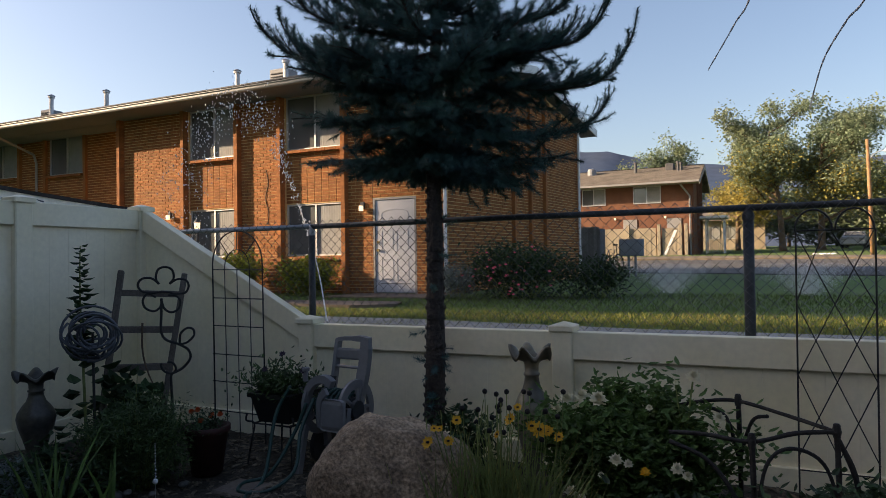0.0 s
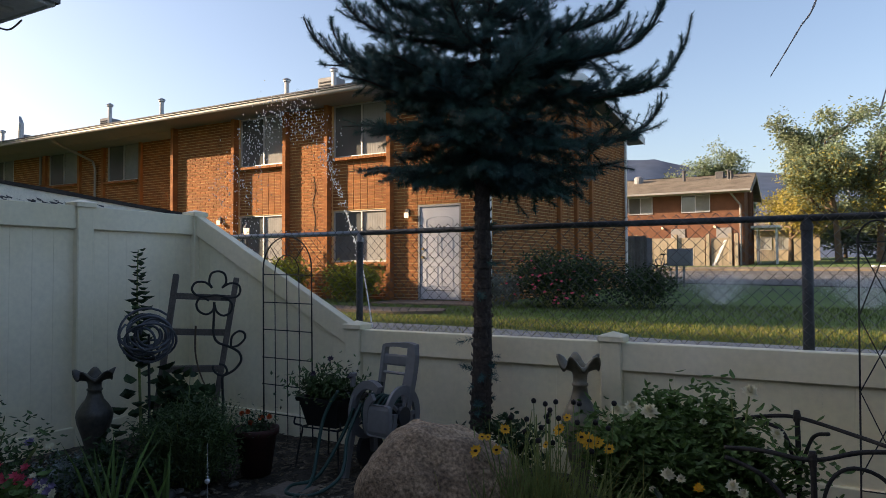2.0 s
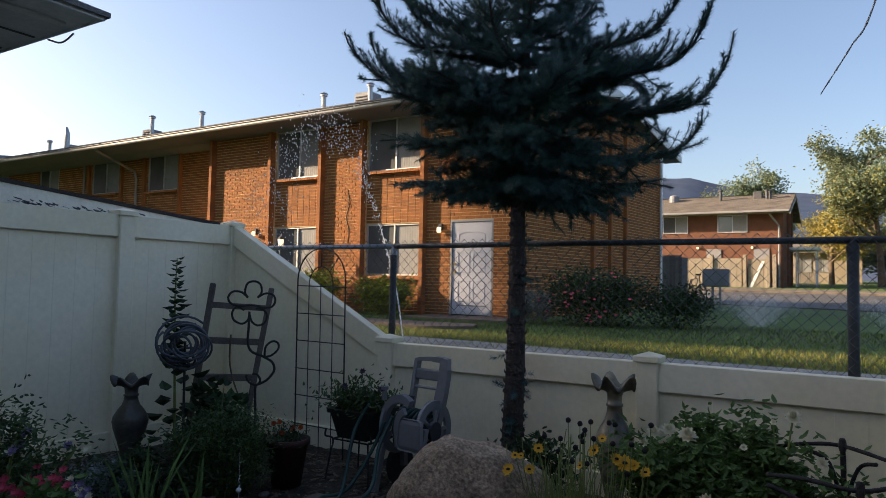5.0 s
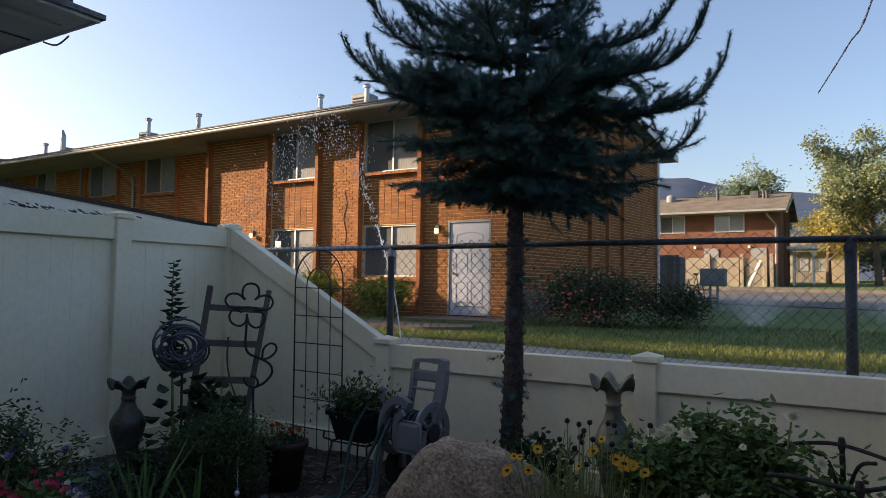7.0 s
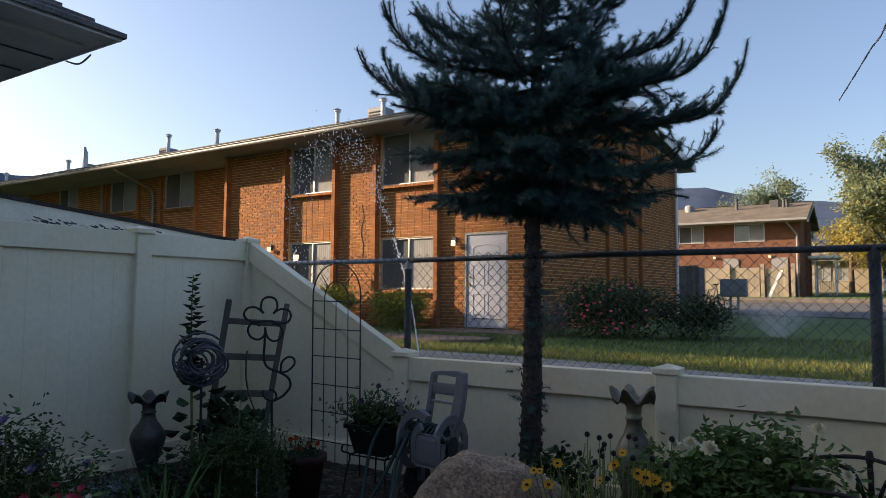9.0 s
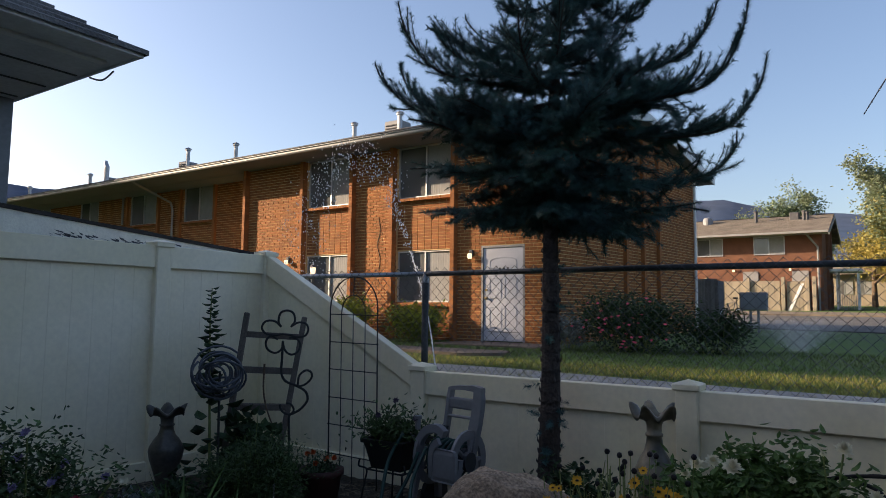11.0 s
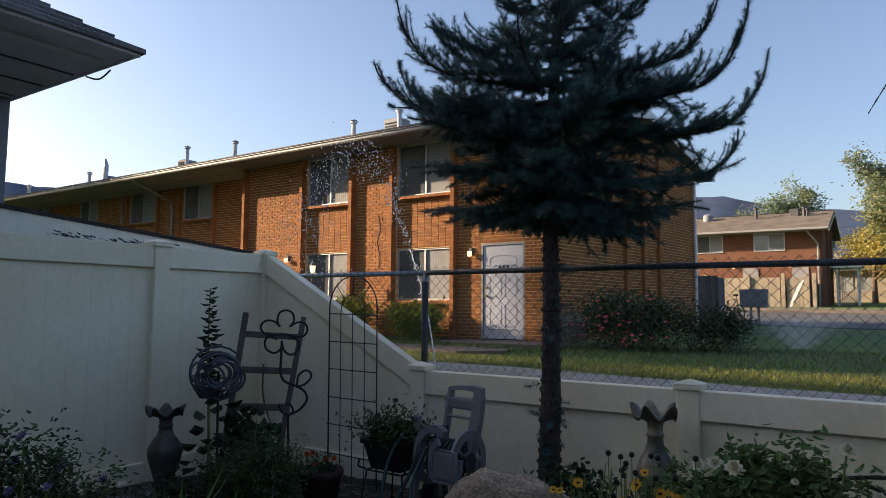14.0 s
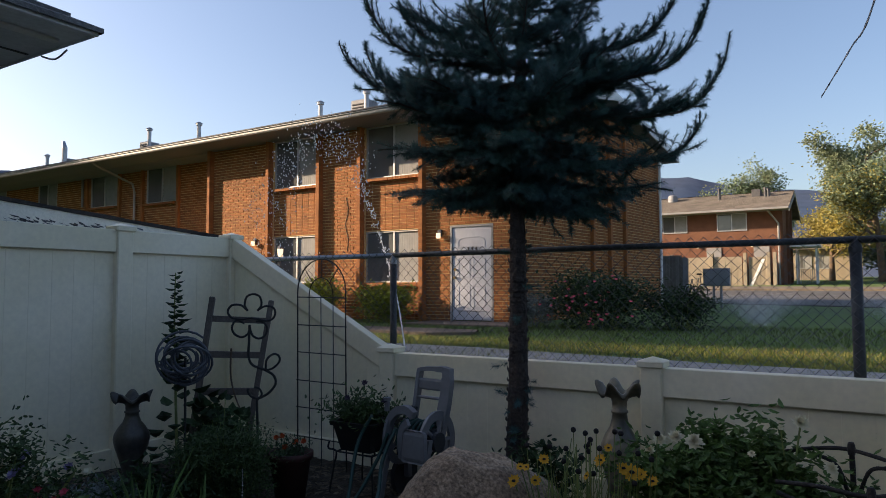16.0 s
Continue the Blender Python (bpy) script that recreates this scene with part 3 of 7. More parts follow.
def sill(a, b, y, z):
    mb = MB()
    n = max(2, int((b - a) / 0.075))
    for k in range(n):
        u = a + (b - a) * k / n
        mb.add([(u + 0.004, y - 0.10, z - 0.085), ((u + (b - a) / n) - 0.004, y - 0.10, z - 0.085), ((u + (b - a) / n) - 0.004, y - 0.10, z - 0.02), (u + 0.004, y - 0.10, z - 0.02),
                (u + 0.004, y + 0.1, z - 0.085), ((u + (b - a) / n) - 0.004, y + 0.1, z - 0.085), ((u + (b - a) / n) - 0.004, y + 0.1, z), (u + 0.004, y + 0.1, z)],
               [(0, 1, 2, 3), (3, 2, 6, 7), (0, 3, 7, 4), (1, 5, 6, 2), (0, 4, 5, 1)])
    return mb


def window(a, b, z0, z1, y, curtain=0.5, blind=False):
    win = add_h("window", MB().box(a + 0.01, y + 0.11, z0 + 0.01, b - 0.01, y + 0.13, z1 - 0.01), M_PANE, "two-pane aluminium sliding window")
    fr = MB()
    t = 0.035
    for x0, x1, c0, c1 in ((a, a + t, z0, z1), (b - t, b, z0, z1), (a + t, b - t, z0, z0 + t), (a + t, b - t, z1 - t, z1), ((a + b) / 2 - t * 0.6, (a + b) / 2 + t * 0.6, z0 + t, z1 - t)):
        fr.box(x0, y + 0.06, c0, x1, y + 0.10, c1)
    add_h("frame", fr, M_ALU, "dull aluminium frame", under=win)
    add_h("sill", sill(a, b, y, z0), M_FIN, "sloped brick sill", under=win)
    c = MB()
    x0, x1 = ((a + b) / 2 + 0.025, b - t - 0.005)
    n = 22
    rows_c = [(x0 + (x1 - x0) * k / n, y + (0.1005 if k % 2 else 0.1035), z) for k in range(n + 1) for z in (z0 + t, z1 - t)]
    c.add(rows_c, [(2 * k, 2 * k + 2, 2 * k + 3, 2 * k + 1) for k in range(n)])
    add_h("curtain", c, M_CURTAIN, "pale closed curtain", under=win)


for a, b in bays:
    for z0, z1 in win_z:
        window(a + 0.07, b - 0.07, z0, z1, WY)
for a, b, z0, z1 in left_wins:
    window(a, b, z0, z1, LY - 0.06)

# door
DY = WY - 0.035
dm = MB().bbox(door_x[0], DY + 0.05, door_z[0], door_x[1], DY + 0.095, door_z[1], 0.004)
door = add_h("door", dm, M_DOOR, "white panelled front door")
fr = MB()
fr.box(door_x[0] - 0.05, WY - 0.012, door_z[0] - 0.02, door_x[0] - 0.003, WY + 0.30, door_z[1] + 0.05)
fr.box(door_x[1] + 0.003, WY - 0.012, door_z[0] - 0.02, door_x[1] + 0.05, WY + 0.30, door_z[1] + 0.05)
fr.box(door_x[0] - 0.003, WY - 0.012, door_z[1] + 0.003, door_x[1] + 0.003, WY + 0.30, door_z[1] + 0.05)
add_h("frame", fr, M_GUTTER, "tan painted door frame", under=door)
dxm = (door_x[0] + door_x[1]) / 2


def raised(z0, z1, x0, x1, arch=False):
    pts = [(x0, DY + 0.048, z0), (x1, DY + 0.048, z0), (x1, DY + 0.048, z1)]
    if arch:
        pts += [(dxm + (x1 - dxm) * math.cos(c), DY + 0.048, z1 + 0.09 * math.sin(c)) for c in [math.pi * k / 10 for k in range(1, 10)]]
    pts.append((x0, DY + 0.048, z1))
    return MB().tube(pts, 0.009, 6, closed=True)


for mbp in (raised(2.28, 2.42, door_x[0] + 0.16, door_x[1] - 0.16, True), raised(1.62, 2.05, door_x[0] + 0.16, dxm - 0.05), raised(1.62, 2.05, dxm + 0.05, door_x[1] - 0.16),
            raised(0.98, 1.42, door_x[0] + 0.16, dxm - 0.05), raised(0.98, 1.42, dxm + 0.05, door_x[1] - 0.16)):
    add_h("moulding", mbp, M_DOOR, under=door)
add_h("kick_plate_bar", MB().bbox(door_x[0] + 0.12, DY + 0.035, 0.88, door_x[1] - 0.12, DY + 0.05, 0.90, 0.003), M_GREY, under=door)
add_h("door_handle", MB().tube([(door_x[0] + 0.075, DY + 0.05, 1.62), (door_x[0] + 0.075, DY - 0.01, 1.62)], 0.03, 10).tube([(door_x[0] + 0.075, DY + 0.05, 1.80), (door_x[0] + 0.075, DY + 0.01, 1.80)], 0.028, 10), M_BRASS, "brass knob and lock", under=door)
nums = MB()
for k, off in enumerate((-0.10, 0.0, 0.10)):
    nums.bbox(dxm + off - 0.022 + 0.02, DY + 0.036, 2.17, dxm + off + 0.022 + 0.02, DY + 0.049, 2.29, 0.003)
add_h("number_plate_bars", nums, M_NUM, "dark bars of a house number", under=door)
add_h("doorstep", MB().bbox(door_x[0] - 0.5, WY - 1.25, gz, door_x[1] + 0.9, WY - 0.005, 0.672, 0.012), M_CONCRETE_D, "worn concrete doorstep")


def porch_lamp(x, y, z):
    b = add_h("wall_lamp", MB().bbox(x - 0.05, y - 0.05, z - 0.03, x + 0.05, y, z + 0.12, 0.01), M_DGREY, "small lit porch lamp")
    add_h("bulb_glass", MB().bbox(x - 0.042, y - 0.13, z - 0.08, x + 0.042, y - 0.052, z + 0.04, 0.012), M_LAMP, under=b)


porch_lamp(-7.74, WY - 0.012, 2.58)
porch_lamp(-13.62, WY - 0.012, 2.62)
pl = add_h("post_lamp", MB().tube([(-11.8, WY - 0.9, gz), (-11.8, WY - 0.9, 2.15)], 0.03, 8), M_DGREY, "lit lantern on a dark post")
lant = MB().lathe([(0.05, 2.15), (0.06, 2.18), (0.075, 2.36)], 6, (-11.8, WY - 0.9, 0))
add_h("lantern_glass", lant, M_LAMP, under=pl)
add_h("lantern_roof", MB().lathe([(0.09, 2.36), (0.085, 2.38), (0.03, 2.44), (0.01, 2.49), (0.001, 2.50)], 6, (-11.8, WY - 0.9, 0)), M_DGREY, under=pl)

# eaves, gutter, roof
ov = 0.32
rx_f, rx_b = CORN[0] + 0.30, BACKC[0] + 0.38
back_y, ridge_y, ridge_z = 22.3, 17.45, EAVE_Z + 0.20 + 0.17 * (17.45 - EAVE_Y)
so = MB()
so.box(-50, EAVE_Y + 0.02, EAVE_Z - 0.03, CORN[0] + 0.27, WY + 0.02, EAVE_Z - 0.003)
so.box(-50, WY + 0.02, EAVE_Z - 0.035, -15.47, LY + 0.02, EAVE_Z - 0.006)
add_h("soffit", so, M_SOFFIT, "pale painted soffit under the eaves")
gt = MB()
prof = [(0.0, 0.0), (-0.07, 0.0), (-0.09, 0.03), (-0.09, 0.07), (-0.115, 0.09), (-0.115, 0.105), (-0.10, 0.105), (0.0, 0.105)]
xs2 = (-50.0, CORN[0] + 0.30)
gt.add([(x, EAVE_Y + a, EAVE_Z + b - 0.04) for x in xs2 for a, b in prof], [(i, i + 1, 8 + i + 1, 8 + i) for i in range(7)] + [tuple(range(8)), tuple(range(15, 7, -1))])
add_h("gutter", gt, M_GUTTER, "pale metal gutter")
rf = MB()
e0, e1 = EAVE_Z + 0.07, EAVE_Z + 0.10
rows_y = 16


def roof_course(y0, z0, y1, z1, x_r0, x_r1):
    """Overlapping shingle courses from an eave to the ridge."""
    verts = []
    for k in range(rows_y + 1):
        t = k / rows_y
        y, z, x = y0 + (y1 - y0) * t, z0 + (z1 - z0) * t, x_r0 + (x_r1 - x_r0) * t
        verts += [(-50, y, z), (x, y, z), (-50, y, z + 0.03), (x, y, z + 0.03)]
    rf.add(verts, [(2 * i, 2 * i + 1, 2 * i + 3, 2 * i + 2) for i in range(2 * rows_y + 1)])


mid_x = rx_f + (rx_b - rx_f) * (ridge_y - EAVE_Y) / (back_y - EAVE_Y)
roof_course(EAVE_Y - 0.06, e1, ridge_y, ridge_z, rx_f, mid_x)
roof_course(back_y, e1 + 0.02, ridge_y, ridge_z, rx_b, mid_x)
roof = add_h("roof", rf, M_SHINGLE, "low-pitched grey shingle roof")
rk = MB()
for (xa, ya, za), (xb, yb, zb) in (((rx_f, EAVE_Y - 0.05, e1), (mid_x, ridge_y, ridge_z)), ((mid_x, ridge_y, ridge_z), (rx_b, back_y, e1 + 0.02))):
    v = [(xa + o, ya, za + h) for o in (0.0, 0.03) for h in (-0.19, 0.02)] + [(xb + o, yb, zb + h) for o in (0.0, 0.03) for h in (-0.19, 0.02)]
    rk.add(v, [(0, 2, 3, 1), (4, 5, 7, 6), (0, 4, 6, 2), (2, 6, 7, 3), (3, 7, 5, 1), (0, 1, 5, 4)])
add_h("bargeboard", rk, M_WHITE, "white painted bargeboard", under=roof)
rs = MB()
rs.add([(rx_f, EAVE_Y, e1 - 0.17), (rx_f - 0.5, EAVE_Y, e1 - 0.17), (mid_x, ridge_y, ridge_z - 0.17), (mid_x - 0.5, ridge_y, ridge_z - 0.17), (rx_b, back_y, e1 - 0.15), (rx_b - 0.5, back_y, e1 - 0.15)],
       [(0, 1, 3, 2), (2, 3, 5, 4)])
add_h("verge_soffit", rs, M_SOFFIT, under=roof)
for px, top in ((-32.28, 6.69), (-27.2, 6.74), (-20.7, 6.99), (-18.09, 6.84), (-12.82, 6.76), (-11.14, 6.82)):
    py = 15.2
    pz = EAVE_Z + 0.15 + 0.17 * (py - EAVE_Y)
    pp = MB().tube([(px, py, pz - 0.1), (px, py, top - 0.08)], 0.065, 10).tube([(px, py, top - 0.08), (px, py, top - 0.02)], 0.10, 10).lathe([(0.12, top - 0.02), (0.10, top), (0.001, top + 0.05)], 10, (px, py, 0))
    add_h("vent_pipe", pp, M_STEEL, "galvanised roof vent pipe", under=roof, smooth=False)
add_h("vent_pipe", MB().tube([(-25.98, 15.2, 5.8), (-25.98, 15.2, 6.9), (-26.08, 15.2, 7.15)], [0.10, 0.10, 0.06], 10), M_STEEL, under=roof)
for x0, z0, x1, z1 in ((-26.35, 6.0, -25.9, 6.5), (-21.4, 6.0, -20.95, 6.6), (-18.6, 5.9, -18.1, 6.32), (-13.75, 5.9, -13.2, 6.36), (-11.78, 5.9, -11.2, 6.66)):
    cm = MB()
    cm.bbox(x0, 15.3, z0 - 0.1, x1, 15.8, z1, 0.02)
    cl = add_h("roof_cooler", cm, M_GREY, "louvred metal evaporative cooler", under=roof)
    for k in range(7):
        zz = z0 + 0.08 + k * (z1 - z0 - 0.14) / 7
        cm2 = MB().bbox(x0 + 0.06, 15.275, zz, x1 - 0.06, 15.31, zz + 0.03, 0.004)
        part("louvre", cm2, M_DGREY, roof).data.transform(Matrix.Translation((15, -17, -0.6)))
# downpipes
for pts in ([(-5.70, WY - 0.06, 0.7), (-5.70, WY - 0.06, 5.1), (-5.70, EAVE_Y, 5.3)], [(-19.72, EAVE_Y - 0.03, 5.30), (-19.75, EAVE_Y + 0.1, 5.22), (-20.15, LY - 0.15, 4.86), (-20.12, LY - 0.09, 4.6), (-20.12, LY - 0.09, 0.7)],
            [(BACKC[0] + 0.07, BACKC[1] - 0.15, 0.8), (BACKC[0] + 0.07, BACKC[1] - 0.15, 5.25)], [(-23.2, LY - 0.05, 4.3), (-23.2, LY - 0.05, 5.45)]):
    add_h("downpipe", MB().tube(pts, 0.04, 8), M_WHITE if pts[0][0] > -10 else M_GUTTER, "painted metal downpipe")
# stain on the wall
crack = MB().tube(spline([(-10.47, WY - 0.012, 3.62), (-10.40, WY - 0.012, 3.3), (-10.49, WY - 0.012, 2.95), (-10.40, WY - 0.012, 2.6), (-10.43, WY - 0.012, 2.3)], 4), 0.011, 5)
add_h("vine_stem", crack, M_BARK2, "dry vine stem on the brick", under=w1)
# close the far sides
cl = MB()
cl.box(-50, 21.1, gz, BACKC[0] - 0.3, 21.3, 5.5)
cl.box(-50.2, LY, gz, -50, 21.3, 5.5)
add_h("wall", cl, M_MORTAR)

# ---- neighbouring single-storey house and shed behind the tall fence ----
SZ = 2.92
_, add_n = shaped("bungalow", (-7, 0, 0), "single-storey house with a wide grey shingled eave", "house")
add_n("wall", MB().box(-10.5, -6, 0, -5.25, 2.92, SZ), M_GREY, "blue-grey painted wall")
add_n("soffit", MB().box(-10.5, -6, SZ - 0.004, -3.64, 2.925, SZ + 0.02), M_EAVE, "grey boarded soffit")
add_n("fascia", MB().bbox(-3.64, -6, SZ - 0.012, -3.612, 2.955, SZ + 0.018, 0.004).bbox(-10.5, 2.925, SZ - 0.012, -3.642, 2.952, SZ + 0.018, 0.004), M_EAVE, "thin grey fascia board")
add_n("soffit_trim", MB().bbox(-3.925, -6, SZ - 0.022, -3.865, 2.86, SZ - 0.002, 0.004), M_WHITE, "pale trim board under the eave")
for k in range(3):
    add_n("soffit_joint", MB().box(-4.32 - 0.42 * k, -6, SZ - 0.010, -4.30 - 0.42 * k, 2.90, SZ - 0.002), M_DGREY)
nrow = 26
nroof = add_n("roof", MB().add([(-3.60, -6, SZ + 0.022), (-3.60, 2.955, SZ + 0.022), (-6.98, -0.42, SZ + 2.07), (-6.98, -6, SZ + 2.07), (-10.5, 2.955, SZ + 0.022), (-10.5, -0.42, SZ + 2.07)], [(0, 1, 2, 3), (1, 4, 5, 2)]), M_DGREY, "grey asphalt shingle hip roof")
for k in range(nrow):
    t0, t1 = k / nrow, (k + 1) / nrow
    h = lambda t: (-3.585 - 3.4 * t, 2.97 - 3.4 * t, SZ + 0.006 + 2.07 * t)
    (xa, ya, za), (xb, yb, zb) = h(t0), h(t1)
    ns = MB()
    ns.add([(xa, -6, za), (xa, ya, za), (-10.5, ya, za), (xa, -6, za + 0.03), (xa, ya, za + 0.03), (-10.5, ya, za + 0.03), (xb, -6, zb + 0.01), (xb, yb, zb + 0.01), (-10.5, yb, zb + 0.01)], [(0, 1, 4, 3), (1, 2, 5, 4), (3, 4, 7, 6), (4, 5, 8, 7)])
    add_n("course", ns, M_SHINGLE, under=nroof)
add_n("eave_cable", MB().tube(spline([(-4.2, 2.93, SZ - 0.03), (-4.05, 2.935, SZ - 0.075), (-3.92, 2.935, SZ - 0.04)], 5), 0.006, 5), M_PLASTIC_D, "loose cable hanging below the eave")
add_n("service_wire", MB().tube([(-4.1, 2.2, 3.3), (-9, 10, 9.5)], 0.006, 5).tube([(-4.16, 2.24, 3.3), (-9.2, 10, 9.4)], 0.006, 5), M_PLASTIC_D, "overhead service wires")

_, add_s = shaped("garden_shed", (-5.9, 4.0, 0), "low shed with dark roof and peeling white fascia behind the fence", "shed")
add_s("wall", MB().box(-6.9, 2.99, 0, -4.95, 4.95, 1.8), M_PEEL)
fasc = MB()
fasc.add([(-4.88, 1.5, 1.62), (-4.88, 5.04, 1.62), (-4.88, 5.04, 1.862), (-4.88, 1.5, 2.147), (-4.92, 1.5, 1.62), (-4.92, 5.04, 1.62), (-4.92, 5.04, 1.862), (-4.92, 1.5, 2.147)],
         [(0, 1, 2, 3), (4, 7, 6, 5), (0, 4, 5, 1), (1, 5, 6, 2), (0, 3, 7, 4)])
add_s("fascia", fasc, M_PEEL, "peeling white painted fascia")
for k in range(64):
    y = 3.05 + 1.05 * (k / 64) + rng.uniform(-0.02, 0.02)
    zt = 1.862 + 0.0805 * (5.04 - y)
    h = rng.uniform(0.01, 0.04) * (0.5 + 0.5 * (y - 2.8))
    l = rng.uniform(0.02, 0.07)
    zz = zt - 0.035 - rng.uniform(0.0, 0.05) - 0.06 * (4.1 - y) / 1.05
    add_s("peeled_patch", MB().add([(-4.8785, y, zz), (-4.8785, y + l, zz - 0.01), (-4.8785, y + l * 0.9, zz - h), (-4.8785, y + l * 0.3, zz - h * 0.6)], [(0, 1, 2, 3)]), M_BARE)
sr = MB()
verts = []
for k in range(18):
    a = 1.5 + 0.21 * k
    za = 1.867 + 0.0805 * (5.04 - a)
    e = 0.008 * noise.noise(Vector((a * 9, 0, 0)))
    verts += [(-4.90, a, za - 0.014), (-4.865 + e, a, za - 0.012), (-4.865 + e, a, za + 0.016 + e * 0.6), (-6.9 if a > 2.95 else -5.22, a, za + (0.20 if a > 2.95 else 0.05))]
sr.add(verts, [(4 * i + k, 4 * i + 4 + k, 4 * i + 5 + k, 4 * i + 1 + k) for i in range(17) for k in range(3)])
add_s("roof", sr, M_ROLLED, "dark rolled roofing with a ragged edge")

# ---- unseen block and walls added round the camera, with trees to shade the lawn ----
# Unseen block: its roof edge sets where the garden's shade ends.
bh = MB()
bh.box(-125, -24, 0, -25, -14, 20.4)
solo("rear_building", bh, M_DARKBRICK, "unseen tall brick block added behind the garden to shade it", "building", kind="structure")
# Unseen walls added to cut the skylight on bed and fence.
gw = MB()
gw.box(-4.3, -2.6, 0, 9, -2.2, 3.4)
gw2 = MB()
gw2.box(2.3, -2.2, 0, 2.6, 4.5, 2.8)
solo("wall_east", gw2, M_GREY, "unseen plain grey wall added beside the garden to block skylight", "wall", kind="structure")
solo("wall_south", gw, M_CREAM, "unseen plain cream wall added behind the garden to block skylight", "wall", kind="structure")


# ---- trees ----
def leaf_tree(name, base, height, spread, n_leaf, leaf_size, leaf_mat, bark, label, group="", crown_low=0.3, seed=1, lean=(0, 0), squash=0.8, clump=0.44, category="tree", trunk_r=None, low_mat=None):
    r0 = random.Random(seed)
    rad = trunk_r or height * 0.022
    _, add = shaped(name, base, label, category, group)
    b = Vector(base)
    tops, tm = [], MB()
    top = b + Vector((lean[0], lean[1], height * 0.75))
    pts = spline([b + Vector((0, 0, -0.1)), b + Vector((lean[0] * 0.2, lean[1] * 0.2, height * 0.25)), b + Vector((lean[0] * 0.5 + r0.uniform(-.2, .2), lean[1] * 0.5, height * 0.5)), top], 5)
    tm.tube(pts, [rad * (1.25 if i == 0 else 1) * (1 - 0.8 * i / len(pts)) for i in range(len(pts))], 8)
    for k in range(13):
        t = r0.uniform(0.28, 0.95)
        p = pts[min(len(pts) - 1, int(t * len(pts)))]
        a = r0.uniform(0, math.tau)
        reach = spread * r0.uniform(0.45, 0.95) * (1.15 - 0.55 * t)
        e = p + Vector((math.cos(a) * reach, math.sin(a) * reach, height * r0.uniform(0.08, 0.28)))
        mid = (p + e) / 2 + Vector((0, 0, -height * 0.02))
        lp = spline([p, mid, e], 5)
        lr = rad * 0.56 * (1.1 - 0.6 * t)
        tm.tube(lp, [lr * (1 - 0.8 * i / len(lp)) for i in range(len(lp))], 6)
        for q in (lp[len(lp) // 2], lp[-3], e):
            tops.append((q, reach))
            for _k in range(2):
                w = Vector((r0.uniform(-1, 1), r0.uniform(-1, 1), r0.uniform(0.0, 0.9))) * spread * 0.28
                tm.tube([q, q + w * 0.5 + Vector((0, 0, 0.1)), q + w], [lr * 0.35, lr * 0.22, lr * 0.08], 4)
                tops.append((q + w, reach))
    tops.append((top + Vector((0, 0, height * 0.15)), spread))
    add("trunk", tm, bark, smooth=True)
    cr, gold = MB(), MB()
    per = max(1, n_leaf // len(tops))
    for q, reach in tops:
        s = spread * r0.uniform(0.16, 0.30)
        for _k in range(int(per * r0.uniform(0.6, 1.4))):
            v = Vector((r0.gauss(0, 1), r0.gauss(0, 1), r0.gauss(0, 1) * squash)) * s * clump
            p = q + v
            if p.z < b.z + height * crown_low:
                continue
            d = Vector((r0.uniform(-1, 1), r0.uniform(-1, 1), r0.uniform(-1, 0.5)))
            # Gold leaves, likelier further down, paint the sunlight on the lower crown.
            low = low_mat and r0.random() < 1.1 - 1.5 * (p.z - b.z) / height
            (gold if low else cr).leaf(p, d, Vector((r0.uniform(-1, 1), r0.uniform(-1, 1), 1)), leaf_size * r0.uniform(0.6, 1.3), leaf_size * r0.uniform(0.5, 0.9))
    tagged(add("crown", cr, leaf_mat), kind="stuff")
    if low_mat:
        tagged(add("lower_crown", gold, low_mat, "yellowing lower leaves"), kind="stuff")


def unseen_shade_tree(x, y, z0, z1, seed):
    """An unseen tall bare-stemmed tree with a dense flat-bottomed crown, added to cast shade."""
    r0 = random.Random(seed)
    _, add = shaped("unseen_shade_tree", (x, y, 0), "unseen very tall bare-stemmed tree added to cast shade", "tree", "trees behind the block")
    add("trunk", MB().tube([(x, y, -0.1), (x + 0.2, y, z0 * 0.6), (x, y, z1 - 0.5)], [0.6, 0.45, 0.1], 8), M_BARK2)
    cr = MB()
    for _k in range(int(700 * (z1 - z0))):
        p = Vector((x + r0.uniform(-4.2, 4.2), y + r0.uniform(-0.3, 0.3), r0.uniform(z0, z1)))
        cr.leaf(p, Vector((r0.uniform(-1, 1), r0.uniform(-1, 1), r0.uniform(-1, 1))), Vector((0, 0, 1)), r0.uniform(0.7, 1.2), r0.uniform(0.5, 0.8))
    tagged(add("crown", cr, M_LEAF_G), kind="stuff")


# Unseen crowns that darken the lawn beyond the lit grass band.
for k in range(12):
    unseen_shade_tree(-122 + 7.6 * k, -28.0, 34.0, 35.4 if k < 3 else 40.0, 40 + k)

# Higher unseen crowns that put the set-back wall in shade.
for k in range(4):
    unseen_shade_tree(-121 - 8.0 * k, -28.0, 37.7, 43.0, 60 + k)

leaf_tree("street_tree", (1.8, 60.5, ground_z(60.5)), 12.6, 5.2, 19000, 0.24, M_LEAF_T, M_BARK2, "large tree with green and yellow leaves across the road", "trees across the road", 0.22, 3, lean=(-0.8, 0), clump=0.38, trunk_r=0.27, low_mat=M_LEAF_GOLD)
leaf_tree("street_tree", (4.6, 62.0, ground_z(62)), 11.2, 5.6, 23000, 0.24, M_LEAF_T, M_BARK2, "large spreading tree beside the road, sunlit gold painted into its lower leaves", "trees across the road", 0.22, 8, lean=(0.2, 0), clump=0.42, trunk_r=0.30, low_mat=M_LEAF_GOLD)
